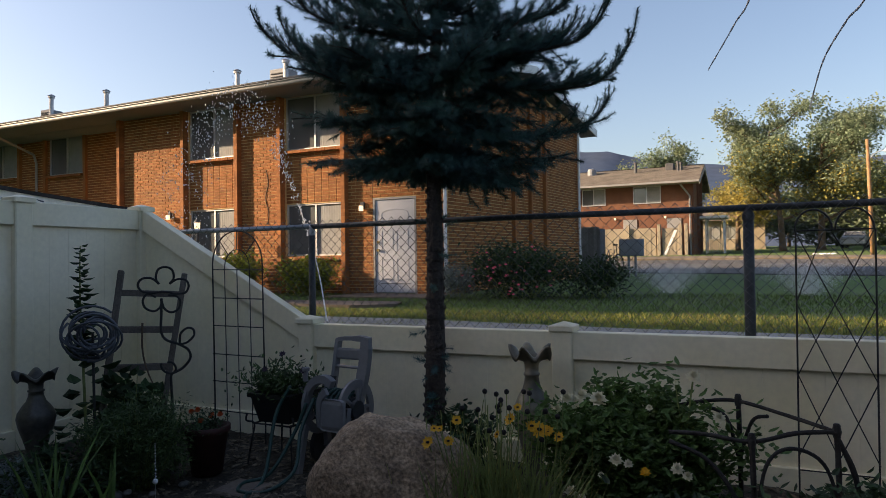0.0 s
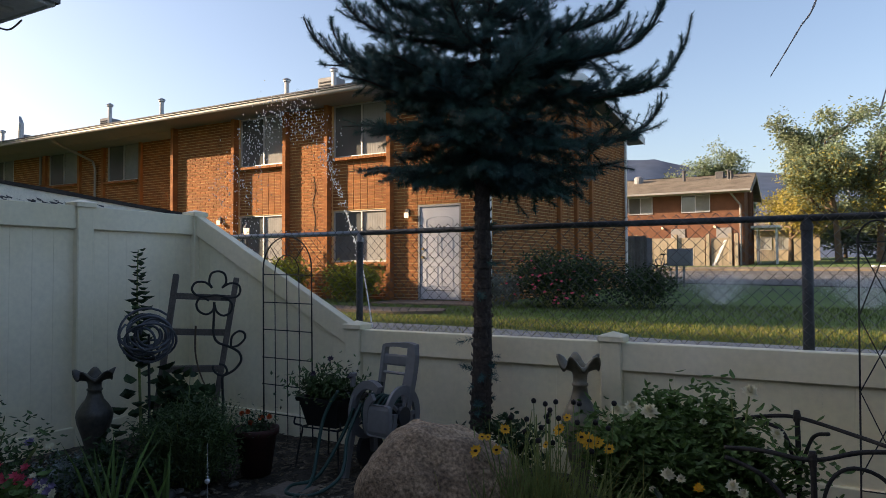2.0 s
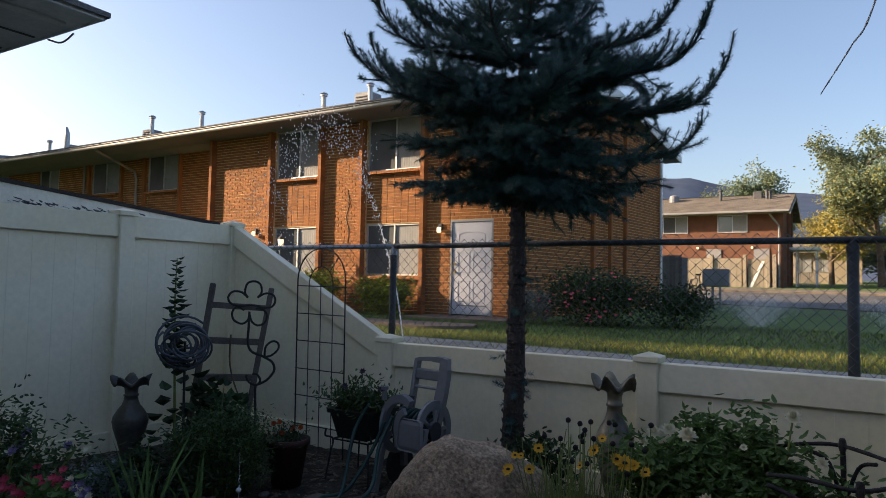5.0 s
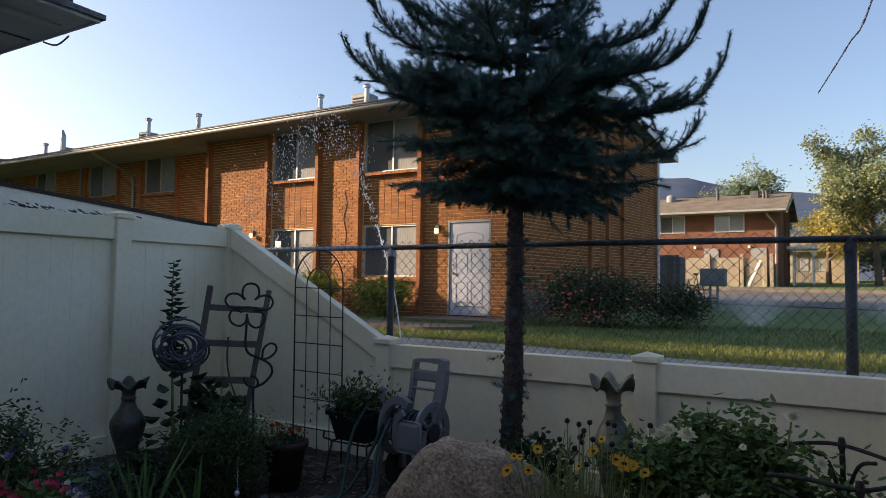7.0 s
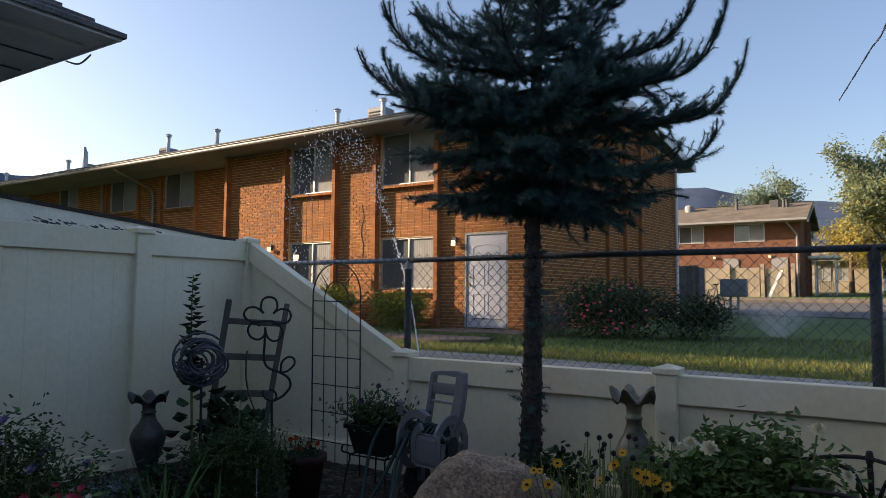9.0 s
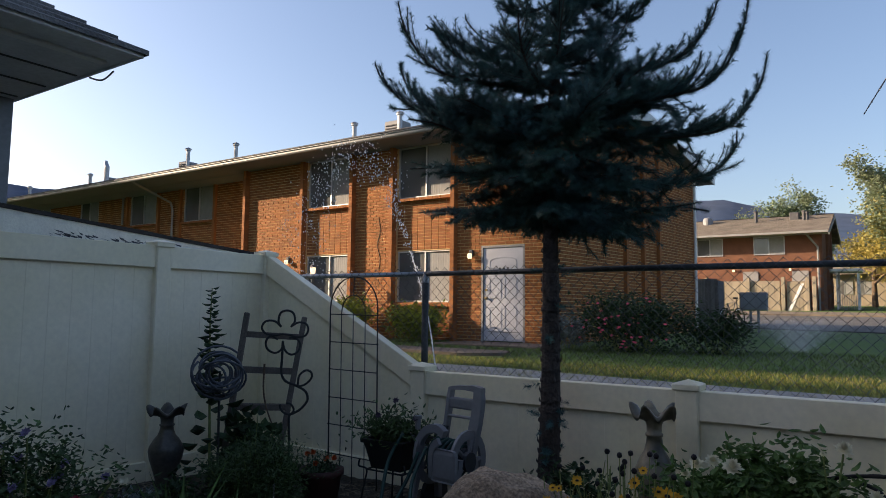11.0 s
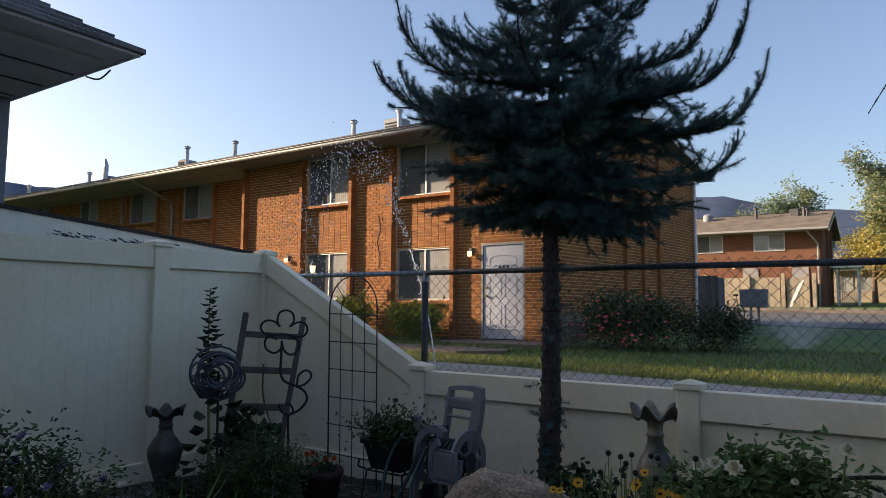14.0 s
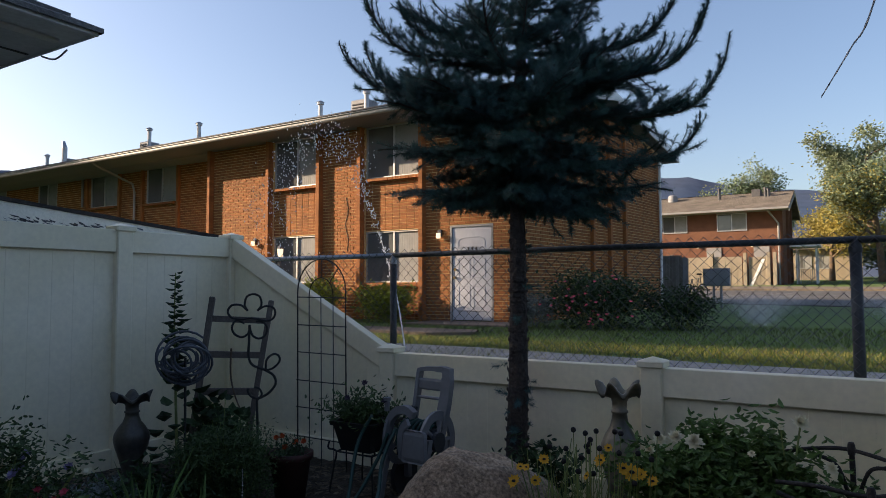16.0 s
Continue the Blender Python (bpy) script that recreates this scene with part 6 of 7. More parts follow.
# scrollwork globe on a stake
gc = Vector((-3.462, 3.49, 0.94))
_, add_o = shaped("scroll_globe", (gc.x, gc.y, SOIL), "blue-grey metal scrollwork ball on a thin stake", "ornament")
ro = random.Random(4)
facing = Vector((0.78, -0.62, 0.05))
for k in range(15):
    ax = (facing + rand_dir() * (0.35 + 0.5 * (k % 3))).normalized()
    s = ax.orthogonal().normalized()
    t = ax.cross(s)
    R0 = 0.182 * (1.0 - 0.052 * k)
    lift_o = math.sqrt(max(0.0, 0.182 ** 2 - R0 ** 2)) * (0.8 if k % 2 else 0.35)
    pts = []
    for i in range(20):
        a = 5.6 * i / 19 + 1.3 * k
        rr_ = R0 * (1 - 0.28 * (i / 19) ** 2)
        pts.append(gc + ax * lift_o + (s * math.cos(a) + t * math.sin(a)) * rr_)
    add_o("scroll", MB().tube(pts, [0.0078] * 20, 5), M_BLUEMETAL, smooth=True)
add_o("stake", MB().tube([(gc.x + 0.03, gc.y, SOIL - 0.03), (gc.x + 0.01, gc.y, 0.95)], 0.008, 8), M_IRON)

# frilled vases
def frill_vase(at, h, w, material, label, turn):
    prof = [(0.36, 0.0), (0.40, 0.02), (0.36, 0.06), (0.46, 0.16), (0.68, 0.30), (0.92, 0.43), (1.0, 0.51), (0.95, 0.56), (0.72, 0.63), (0.50, 0.68), (0.40, 0.73), (0.37, 0.77), (0.43, 0.777), (0.43, 0.79), (0.36, 0.797), (0.38, 0.85), (0.50, 0.90), (0.78, 0.945), (1.0, 0.95), (1.06, 0.935), (0.9, 0.93), (0.6, 0.90), (0.30, 0.86), (0.26, 0.7), (0.3, 0.6)]
    n = 48

    def wave(i, c):
        f = max(0.0, (i - 15) / 4.0) if i <= 19 else max(0.0, 1 - (i - 19) / 3.0)
        return 1 + 0.14 * f * math.cos(5 * (c + turn)), 0.06 * h * f * math.cos(5 * (c + turn) + 0.6)

    mb = MB().lathe([(r * w / 2, z * h) for r, z in prof], n, at, wave)
    return solo("frilled_vase", mb, material, label, "vase", "frilled vases", smooth=True)


frill_vase((-0.887, 4.30, SOIL), 0.79, 0.215, M_CERAMIC, "tall brown glazed vase with a wavy frilled rim beside the fence", 0.3)
frill_vase((-3.86, 3.40, SOIL), 0.62, 0.225, M_CERAMIC_D, "dark glazed vase with a frilled rim by the tall fence", 1.1)

# arched iron trellises
TY = 4.42
_, add_a = shaped("arched_trellis", (-3.18, TY, SOIL), "black arched wire trellis with a square grid against the white fence", "trellis")
tx0, tx1 = -3.42, -2.95
tmid, tr_ = (tx0 + tx1) / 2, (tx1 - tx0) / 2
lean = lambda z: TY + 0.047 + 0.01 * (z - 0.9)
add_a("hoop", MB().tube([(tx0 + 0.03, lean(0), SOIL - 0.05), (tx0, lean(1.38), 1.37)] + [(tmid - tr_ * math.cos(a), lean(1.5), 1.37 + tr_ * 1.02 * math.sin(a)) for a in [math.pi * k / 14 for k in range(1, 14)]] + [(tx1, lean(1.38), 1.37), (tx1 + 0.03, lean(0), SOIL - 0.05)], 0.0055, 6), M_IRON, smooth=True)
add_a("inner_arch", MB().tube([(tmid - tr_ * 0.5 * math.cos(a), lean(1.4), 1.34 + tr_ * 0.56 * math.sin(a)) for a in [math.pi * k / 10 for k in range(11)]], 0.004, 6), M_IRON)
for k in (1, 2, 3):
    u = tx0 + (tx1 - tx0) * k / 4
    add_a("upright", MB().tube([(u + 0.03, lean(0.1), SOIL - 0.03), (u, lean(1.3), 1.34)], 0.0035, 6), M_IRON)
for k in range(3):
    a = math.pi * (0.25 + 0.25 * k)
    add_a("ray", MB().tube([(tmid - tr_ * 0.5 * math.cos(a), lean(1.4), 1.34 + tr_ * 0.56 * math.sin(a)), (tmid - tr_ * math.cos(a), lean(1.5), 1.37 + tr_ * 1.02 * math.sin(a))], 0.0035, 6), M_IRON)
for z in (1.325, 1.115, 0.91, 0.70, 0.50, 0.285):
    add_a("crossbar", MB().tube([(tx0 + 0.004, lean(z), z), (tx1 + 0.014, lean(z), z - 0.005)], 0.0042, 6), M_IRON)
RY = 4.5
_, add_x = shaped("lattice_trellis", (0.68, RY, SOIL), "tall black iron trellis with crossed diagonal rods and two arches", "trellis")
rx0, rx1 = 0.456, 0.802
for u in (rx0, rx1):
    add_x("upright", MB().tube([(u - 0.006, RY, SOIL - 0.03), (u + 0.004, RY, 1.49)], 0.0046, 6), M_IRON)
for z in (1.49, 0.28):
    add_x("crossbar", MB().tube([(rx0, RY, z), (rx1, RY, z)], 0.004, 6), M_IRON)
for a0, a1 in ((rx0, 0.623), (0.635, rx1)):
    c = (a0 + a1) / 2
    add_x("arch", MB().tube([(c - (a1 - a0) / 2 * math.cos(a), RY, 1.49 + 0.105 * math.sin(a)) for a in [math.pi * k / 10 for k in range(11)]], 0.005, 6), M_IRON)
for (ua, za), (ub, zb) in (((rx0, 1.49), (rx1, 0.735)), ((rx0, 1.125), (rx1, 0.335)), ((rx0, 0.76), (0.626, 0.36)), ((rx1, 1.49), (rx0, 0.76)), ((rx1, 1.11), (rx0, 0.36)), ((0.579, 1.47), (rx0, 1.125)), ((0.626, 1.47), (rx1, 1.11)), ((rx1, 0.735), (0.635, 0.36))):
    add_x("diagonal_rod", MB().tube([(ua, RY - 0.006, za), (ub, RY - 0.006, zb)], 0.0029, 6), M_IRON)

# twig-like iron bed border
_, add_q = shaped("iron_border", (0.35, 3.5, SOIL), "dark twig-shaped iron garden border round the flower bed", "garden border")


def rod(pts, r=0.0082, name="rail"):
    line = [p + Vector((-0.05, 0, 0.008)) for p in spline(pts, 6)]
    add_q(name, MB().tube(line, [r * (1 + 0.18 * noise.noise(p * 30)) for p in line], 7), M_RUST, smooth=True)


p1, p2, p3 = Vector((0.247, 3.80, 0.735)), Vector((0.585, 3.45, 0.715)), Vector((0.306, 3.30, 0.690))
for p in (p1, p2, p3):
    rod([p + Vector((0, 0, 0.03)), p + Vector((0.004, 0, -0.2)), Vector((p.x + 0.006, p.y, SOIL - 0.03))], 0.0105, "post")
    add_q("knob", MB().lathe([(0.001, 0.03), (0.012, 0.026), (0.016, 0.0), (0.012, -0.02)], 8, p + Vector((-0.05, 0, 0.008))), M_RUST)
rod([(-0.02, 3.82, 0.69), (0.12, 3.81, 0.725), p1, (0.42, 3.64, 0.725), p2])
rod([(0.02, 3.32, 0.695), (0.15, 3.31, 0.70), p3, (0.45, 3.38, 0.715), p2])
rod([p1 + Vector((0, 0, -0.25)), (0.30, 3.76, 0.66), (0.36, 3.70, 0.70)], 0.008, "scroll")
rod([p1 + Vector((0, 0, -0.25)), (0.20, 3.80, 0.66), (0.12, 3.81, 0.70)], 0.008, "scroll")
rod([p3 + Vector((0.01, 0, -0.3)), (0.35, 3.32, 0.60), (0.43, 3.37, 0.66), (0.54, 3.43, 0.60), (0.585, 3.45, 0.42), (0.55, 3.44, 0.2)], 0.007, "arch")
rod([(0.02, 3.32, 0.66), (0.15, 3.31, 0.61), (0.24, 3.30, 0.5), (0.29, 3.30, 0.36)], 0.008, "scroll")
rod([p2 + Vector((0, 0, -0.02)), (0.64, 3.46, 0.56), (0.65, 3.47, 0.40), (0.60, 3.46, 0.2)], 0.010, "scroll")
for k in range(5):
    u = 0.40 + 0.05 * k
    rod([(u, 3.36 + 0.02 * k, 0.42 + 0.02 * (k % 2)), (u + 0.01, 3.36 + 0.02 * k, SOIL)], 0.006, "twig")

rk2 = random.Random(77)
sk = MB()
for k in range(90):
    a = Vector((rk2.uniform(0.25, 0.75), rk2.uniform(3.1, 3.42), SOIL - 0.01))
    e = a + Vector((rk2.gauss(0, 0.02), rk2.gauss(0, 0.02), rk2.uniform(0.14, 0.36)))
    sk.tube([a, (a + e) / 2 + Vector((rk2.gauss(0, 0.006), 0, 0)), e], [0.003, 0.0055, 0.002], 5)
solo("stalk_plant", sk, M_LEAF_B, "grey-green upright stalks in front of the iron border", "plant", kind="stuff")
dr = MB()
for k in range(70):
    a = Vector((-0.72 + rk2.gauss(0, 0.16), 3.26 + rk2.gauss(0, 0.08), SOIL))
    e = a + Vector((rk2.gauss(0, 0.16), rk2.gauss(0, 0.06), rk2.uniform(0.3, 0.58)))
    dr.tube([a, (a + e) / 2 + Vector((rk2.gauss(0, 0.02), 0, 0.03)), e], [0.002, 0.0018, 0.001], 4)
solo("dry_stalks", dr, M_DRY_LIT, "thin pale dry stalks among the daisies", "plant", kind="stuff")

# crystal stake
_, add_cs = shaped("crystal_stake", (-2.385, 3.01, SOIL), "thin garden stake strung with clear crystal beads", "ornament")
add_cs("rod", MB().tube([(-2.385, 3.01, SOIL - 0.03), (-2.385, 3.01, 0.50)], 0.002, 6), M_STEEL)
for k in range(11):
    z = 0.335 + 0.016 * k
    s = 0.0075 - 0.0003 * k
    add_cs("bead", MB().lathe([(0.0005, s), (s * 0.8, s * 0.4), (s, 0), (s * 0.8, -s * 0.4), (0.0005, -s)], 7, (-2.385, 3.01, z)), M_CRYSTAL)
add_cs("ball", MB().lathe([(0.013 * math.sin(a), 0.013 * math.cos(a)) for a in [math.pi * k / 8 + 0.001 for k in range(9)]], 12, (-2.385, 3.01, 0.315)), M_WHITE, "white ball", smooth=True)

# red pot with marigolds
_, add_rp = shaped("flower_pot", (-2.78, 3.75, SOIL), "dark red clay pot of orange marigolds", "flower pot")
add_rp("pot", MB().lathe([(0.001, 0.0), (0.09, 0.0), (0.125, 0.24), (0.14, 0.25), (0.14, 0.285), (0.12, 0.285), (0.115, 0.25), (0.001, 0.25)], 24, (-2.78, 3.75, SOIL)), M_TERRA, smooth=True)
ml = MB()
rm = random.Random(3)
for k in range(420):
    p = Vector((-2.78 + rm.gauss(0, 0.06), 3.75 + rm.gauss(0, 0.06), SOIL + 0.26 + abs(rm.gauss(0, 0.05))))
    ml.leaf(p, rand_dir(), Vector((0, 0, 1)), 0.035, 0.012)
tagged(add_rp("leaves", ml, M_LEAF_D), kind="stuff")
for p in ((-2.83, 3.68, 0.475), (-2.80, 3.70, 0.485), (-2.73, 3.74, 0.45), (-2.70, 3.78, 0.45), (-2.78, 3.70, 0.42)):
    bloom(add_rp, p, 0.045, M_ORANGE, rm, 10, 3)

# planter on an iron stand
_, add_pl = shaped("planter", (-2.46, 4.10, SOIL), "black square planter of trailing petunias on an iron stand", "planter")
pm = MB()
for (h0, s0), (h1, s1) in (((0.375, 0.115), (0.53, 0.15)), ((0.53, 0.15), (0.532, 0.165)), ((0.532, 0.165), (0.558, 0.168)), ((0.558, 0.168), (0.558, 0.14)), ((0.558, 0.14), (0.52, 0.135))):
    a = [(-2.46 + sx * s0, 4.10 + sy * s0, h0) for sx, sy in ((-1, -1), (1, -1), (1, 1), (-1, 1))]
    b = [(-2.46 + sx * s1, 4.10 + sy * s1, h1) for sx, sy in ((-1, -1), (1, -1), (1, 1), (-1, 1))]
    pm.add(a + b, [(0, 1, 5, 4), (1, 2, 6, 5), (2, 3, 7, 6), (3, 0, 4, 7)])
pm.add([(-2.575, 3.985, 0.375), (-2.345, 3.985, 0.375), (-2.345, 4.215, 0.375), (-2.575, 4.215, 0.375)], [(3, 2, 1, 0)])
pm.add([(-2.595, 3.965, 0.53), (-2.325, 3.965, 0.53), (-2.325, 4.235, 0.53), (-2.595, 4.235, 0.53)], [(0, 1, 2, 3)])
add_pl("pot", pm, M_POT)
add_pl("stand", MB().tube([(-2.60, 3.97, 0.365), (-2.32, 3.97, 0.365), (-2.32, 4.24, 0.365), (-2.60, 4.24, 0.365)], 0.006, 6, closed=True), M_IRON)
for sx, sy in ((-0.14, -0.13), (0.14, -0.13), (0.14, 0.14), (-0.14, 0.14)):
    add_pl("leg", MB().tube(spline([(-2.46 + sx * 1.25, 4.10 + sy * 1.2, 0.43), (-2.46 + sx * 1.3, 4.10 + sy * 1.2, 0.385), (-2.46 + sx, 4.10 + sy, 0.362), (-2.46 + sx * 1.1, 4.10 + sy * 1.1, 0.25), (-2.46 + sx * 1.25, 4.10 + sy * 1.25, SOIL - 0.02)], 5), 0.006, 6), M_IRON)
pv = MB()
rp = random.Random(8)
for k in range(1500):
    p = Vector((-2.48 + rp.gauss(0, 0.115), 4.08 + rp.gauss(0, 0.08), 0.56 + abs(rp.gauss(0, 0.075)) - 0.05 * (rp.random() < 0.3)))
    pv.ovate(p, Vector((rp.uniform(-1, 1), rp.uniform(-1, 1), rp.uniform(-0.3, 1))), Vector((0, 0, 1)), rp.uniform(0.025, 0.05), 0.017)
tagged(add_pl("leaves", pv, M_LEAF_M), kind="stuff")
for p in ((-2.40, 4.0, 0.80), (-2.26, 4.02, 0.70), (-2.52, 3.98, 0.70)):
    bloom(add_pl, p, 0.05, mat("dark_purple_petals", (0.03, 0.012, 0.035), 0.6, 0.1, 20, 60) if p[0] == -2.40 else bpy.data.materials["dark_purple_petals"], rp, 6, 2)

# hose reel cart
_, add_hr = shaped("hose_reel_cart", (-2.02, 4.12, SOIL), "grey plastic garden hose reel cart with green hose", "hose reel")
RX = Matrix.Translation((-2.049, 4.097, 0.004)) @ Matrix.Rotation(radians(-8), 4, "Z") @ Matrix.Diagonal((0.82, 0.86, 0.96, 1))


def hr(name, mb, material, label="", under=None, smooth=False):
    for i, v in enumerate(mb.v):
        mb.v[i] = tuple(RX @ Vector(v))
    return add_hr(name, mb, material, label, under, smooth)


def flat_bar(pts, w, d):
    """A flattened bar along pts in the local upright plane: w across, d deep."""
    mb = MB()
    line = spline(pts, 6)
    n = len(line)
    vs = []
    for i, p in enumerate(line):
        t = (line[min(n - 1, i + 1)] - line[max(0, i - 1)]).normalized()
        s = t.cross(Vector((0, 1, 0))).normalized()
        ww = w[i * len(w) // n] if isinstance(w, list) else w
        for a, b in ((-1, -1), (1, -1), (1, 1), (-1, 1)):
            vs.append(p + s * a * ww / 2 + Vector((0, b * d / 2, 0)))
    fs = [(4 * i + k, 4 * i + (k + 1) % 4, 4 * i + 4 + (k + 1) % 4, 4 * i + 4 + k) for i in range(n - 1) for k in range(4)]
    fs += [(3, 2, 1, 0), tuple(4 * (n - 1) + k for k in range(4))]
    return mb.add(vs, fs)


handle = hr("handle_frame", flat_bar([(0.10, 0.05, 0.44), (0.14, 0.07, 0.60), (0.165, 0.10, 0.78), (0.17, 0.11, 0.90), (0.15, 0.115, 0.925), (0.0, 0.115, 0.925), (-0.09, 0.115, 0.915), (-0.105, 0.11, 0.89), (-0.115, 0.09, 0.74), (-0.13, 0.07, 0.58)], [0.085, 0.085, 0.08, 0.07, 0.035, 0.026, 0.026, 0.03, 0.03, 0.03], 0.05), M_PLASTIC, "grey moulded push handle")
hr("cross_panel", MB().bbox(-0.115, 0.085, 0.79, 0.145, 0.115, 0.862, 0.012, seg=2), M_PLASTIC, under=handle)
hr("cross_panel", MB().bbox(-0.12, 0.075, 0.735, 0.14, 0.10, 0.752, 0.006), M_PLASTIC, under=handle)
hr("grip", MB().tube([(-0.135, 0.06, 0.56), (-0.125, 0.075, 0.68)], 0.026, 10), M_PLASTIC_D, "dark rubber sleeve", under=handle)


def disc(x, r0, r1, th, z=0.50, y=0.0, n=28):
    prof = [(r1, -th / 2), (r0, -th / 2), (r0, th / 2), (r1, th / 2), (r1, -th / 2)]
    return MB().add([(x + h, y + r * math.cos(math.tau * k / n), z + r * math.sin(math.tau * k / n)) for r, h in prof for k in range(n)],
                    [(i * n + k, i * n + (k + 1) % n, (i + 1) * n + (k + 1) % n, (i + 1) * n + k) for i in range(4) for k in range(n)])


for x in (-0.19, 0.16):
    d = hr("reel_disc", disc(x, 0.185, 0.13, 0.025), M_PLASTIC, "grey reel flange", smooth=False)
    for k in range(5):
        a = math.tau * k / 5
        hr("spoke", MB().tube([(x, 0.03 * math.cos(a), 0.50 + 0.03 * math.sin(a)), (x, 0.14 * math.cos(a), 0.50 + 0.14 * math.sin(a))], 0.014, 6), M_PLASTIC, under=d)
hr("drum", MB().tube([(-0.18, 0, 0.50), (0.15, 0, 0.50)], 0.07, 16), M_PLASTIC_D)
coil = []
for k in range(150):
    a = k * 0.55
    lay = k // 75
    coil.append((-0.16 + 0.29 * ((k % 75) / 75 if lay == 0 else 1 - (k % 75) / 75), (0.088 + 0.022 * lay) * math.cos(a), 0.50 + (0.088 + 0.022 * lay) * math.sin(a)))
hr("coiled_hose", MB().tube(coil, 0.011, 6), M_HOSE, "green coiled hose", smooth=True)
guard = [(0.02, -0.20, 0.56), (0.0, -0.21, 0.50), (0.03, -0.20, 0.41), (0.12, -0.20, 0.40), (0.22, -0.19, 0.44)]
hr("side_guard", flat_bar([(-0.02, -0.17, 0.40), (-0.01, -0.19, 0.52), (0.01, -0.19, 0.59), (0.06, -0.19, 0.63)], 0.045, 0.03).bbox(-0.01, -0.20, 0.39, 0.22, -0.17, 0.585, 0.03, seg=2), M_PLASTIC, "grey moulded front guard")
hr("arch_guard", flat_bar([(-0.22, -0.12, 0.42), (-0.20, -0.12, 0.58), (-0.12, -0.12, 0.67), (-0.02, -0.12, 0.69), (0.05, -0.12, 0.66)], 0.05, 0.05), M_PLASTIC)
hr("hub_cap", MB().tube([(0.17, -0.02, 0.50), (0.205, -0.02, 0.50)], 0.06, 16), M_PLASTIC_D)
for x in (-0.24, 0.20):
    wv = hr("wheel", disc(x, 0.125, 0.02, 0.04, z=SOIL + 0.125, y=0.08), M_PLASTIC_D, "dark cart wheel")
for x in (-0.2, 0.17):
    hr("leg", flat_bar([(x, -0.10, 0.52), (x * 1.05, -0.16, 0.30), (x * 1.1, -0.20, SOIL - 0.01)], 0.045, 0.04), M_PLASTIC)
    hr("leg", flat_bar([(x, 0.05, 0.52), (x, 0.07, 0.35), (x, 0.08, SOIL + 0.12)], 0.05, 0.04), M_PLASTIC)
hr("crank", MB().tube([(-0.2, 0, 0.5), (-0.26, 0, 0.5), (-0.27, -0.08, 0.60), (-0.34, -0.08, 0.60)], 0.013, 8), M_PLASTIC)
hr("outlet_fitting", MB().tube([(-0.24, -0.10, 0.66), (-0.24, -0.10, 0.74)], 0.02, 10).tube([(-0.24, -0.10, 0.725), (-0.24, -0.10, 0.745)], 0.03, 10), M_PLASTIC)
hose = MB().tube(spline([(-2.20, 3.97, 0.52), (-2.24, 3.90, 0.35), (-2.30, 3.75, 0.15), (-2.38, 3.62, 0.125), (-2.30, 3.50, 0.125), (-2.15, 3.55, 0.13), (-2.10, 3.72, 0.20), (-2.16, 3.86, 0.38), (-2.15, 3.98, 0.55)], 7), 0.011, 7)
hose.tube(spline([(-2.30, 3.95, 0.62), (-2.36, 3.88, 0.45), (-2.30, 3.70, 0.14), (-2.22, 3.45, 0.12), (-2.05, 3.40, 0.12)], 7), 0.011, 7)
solo("garden_hose", hose, M_HOSE, "loose loops of green garden hose on the soil", "hose", smooth=True)
solo("paving_stone", MB().bbox(-2.48, 3.46, SOIL - 0.02, -2.22, 3.70, SOIL + 0.02, 0.012), M_CONCRETE_D, "flat grey paving stone set in the soil", "paving stone")

# mulch and pebbles
rq = random.Random(13)
mu = MB()
for k in range(11500):
    p = Vector((rq.uniform(-4.3, 1.9), rq.uniform(0.2, 4.6), 0))
    p.z = SOIL + 0.05 * noise.noise(Vector((p.x * 1.7, p.y * 1.7, 3))) + 0.025 * noise.noise(Vector((p.x * 7, p.y * 7, 1))) + 0.004
    a = rq.uniform(0, math.tau)
    d = Vector((math.cos(a), math.sin(a), rq.uniform(-0.2, 0.35))) * rq.uniform(0.012, 0.04)
    s = Vector((-math.sin(a), math.cos(a), rq.uniform(-0.3, 0.3))) * rq.uniform(0.004, 0.010)
    mu.add([p - d - s, p + d - s, p + d + s, p - d + s, p + Vector((0, 0, 0.008))], [(0, 1, 4), (1, 2, 4), (2, 3, 4), (3, 0, 4)])
solo("mulch", mu, M_MULCH, "scattered bark chips and dry stalks on the soil", "mulch", kind="stuff")
pb = MB()
for k in range(420):
    p = Vector((-4.05 + abs(rq.gauss(0, 0.55)), 2.9 + rq.gauss(0, 0.35), 0))
    p.z = SOIL + 0.05 * noise.noise(Vector((p.x * 1.7, p.y * 1.7, 3))) + 0.01
    s = rq.uniform(0.012, 0.045)
    ax = [rq.uniform(0.7, 1.3) for _ in range(3)]
    rows_p = [(0.001, 0.6), (0.7, 0.45), (1.0, 0.0), (0.7, -0.45), (0.001, -0.6)]
    pb.add([(p.x + r * s * ax[0] * math.cos(c), p.y + r * s * ax[1] * math.sin(c), p.z + z * s * ax[2]) for r, z in rows_p for c in [math.tau * i / 7 for i in range(7)]],
           [(i * 7 + j, i * 7 + (j + 1) % 7, (i + 1) * 7 + (j + 1) % 7, (i + 1) * 7 + j) for i in range(4) for j in range(7)])
solo("pebbles", pb, M_PEBBLE, "loose grey pebbles beside the tall fence", "pebbles", kind="stuff", smooth=True)

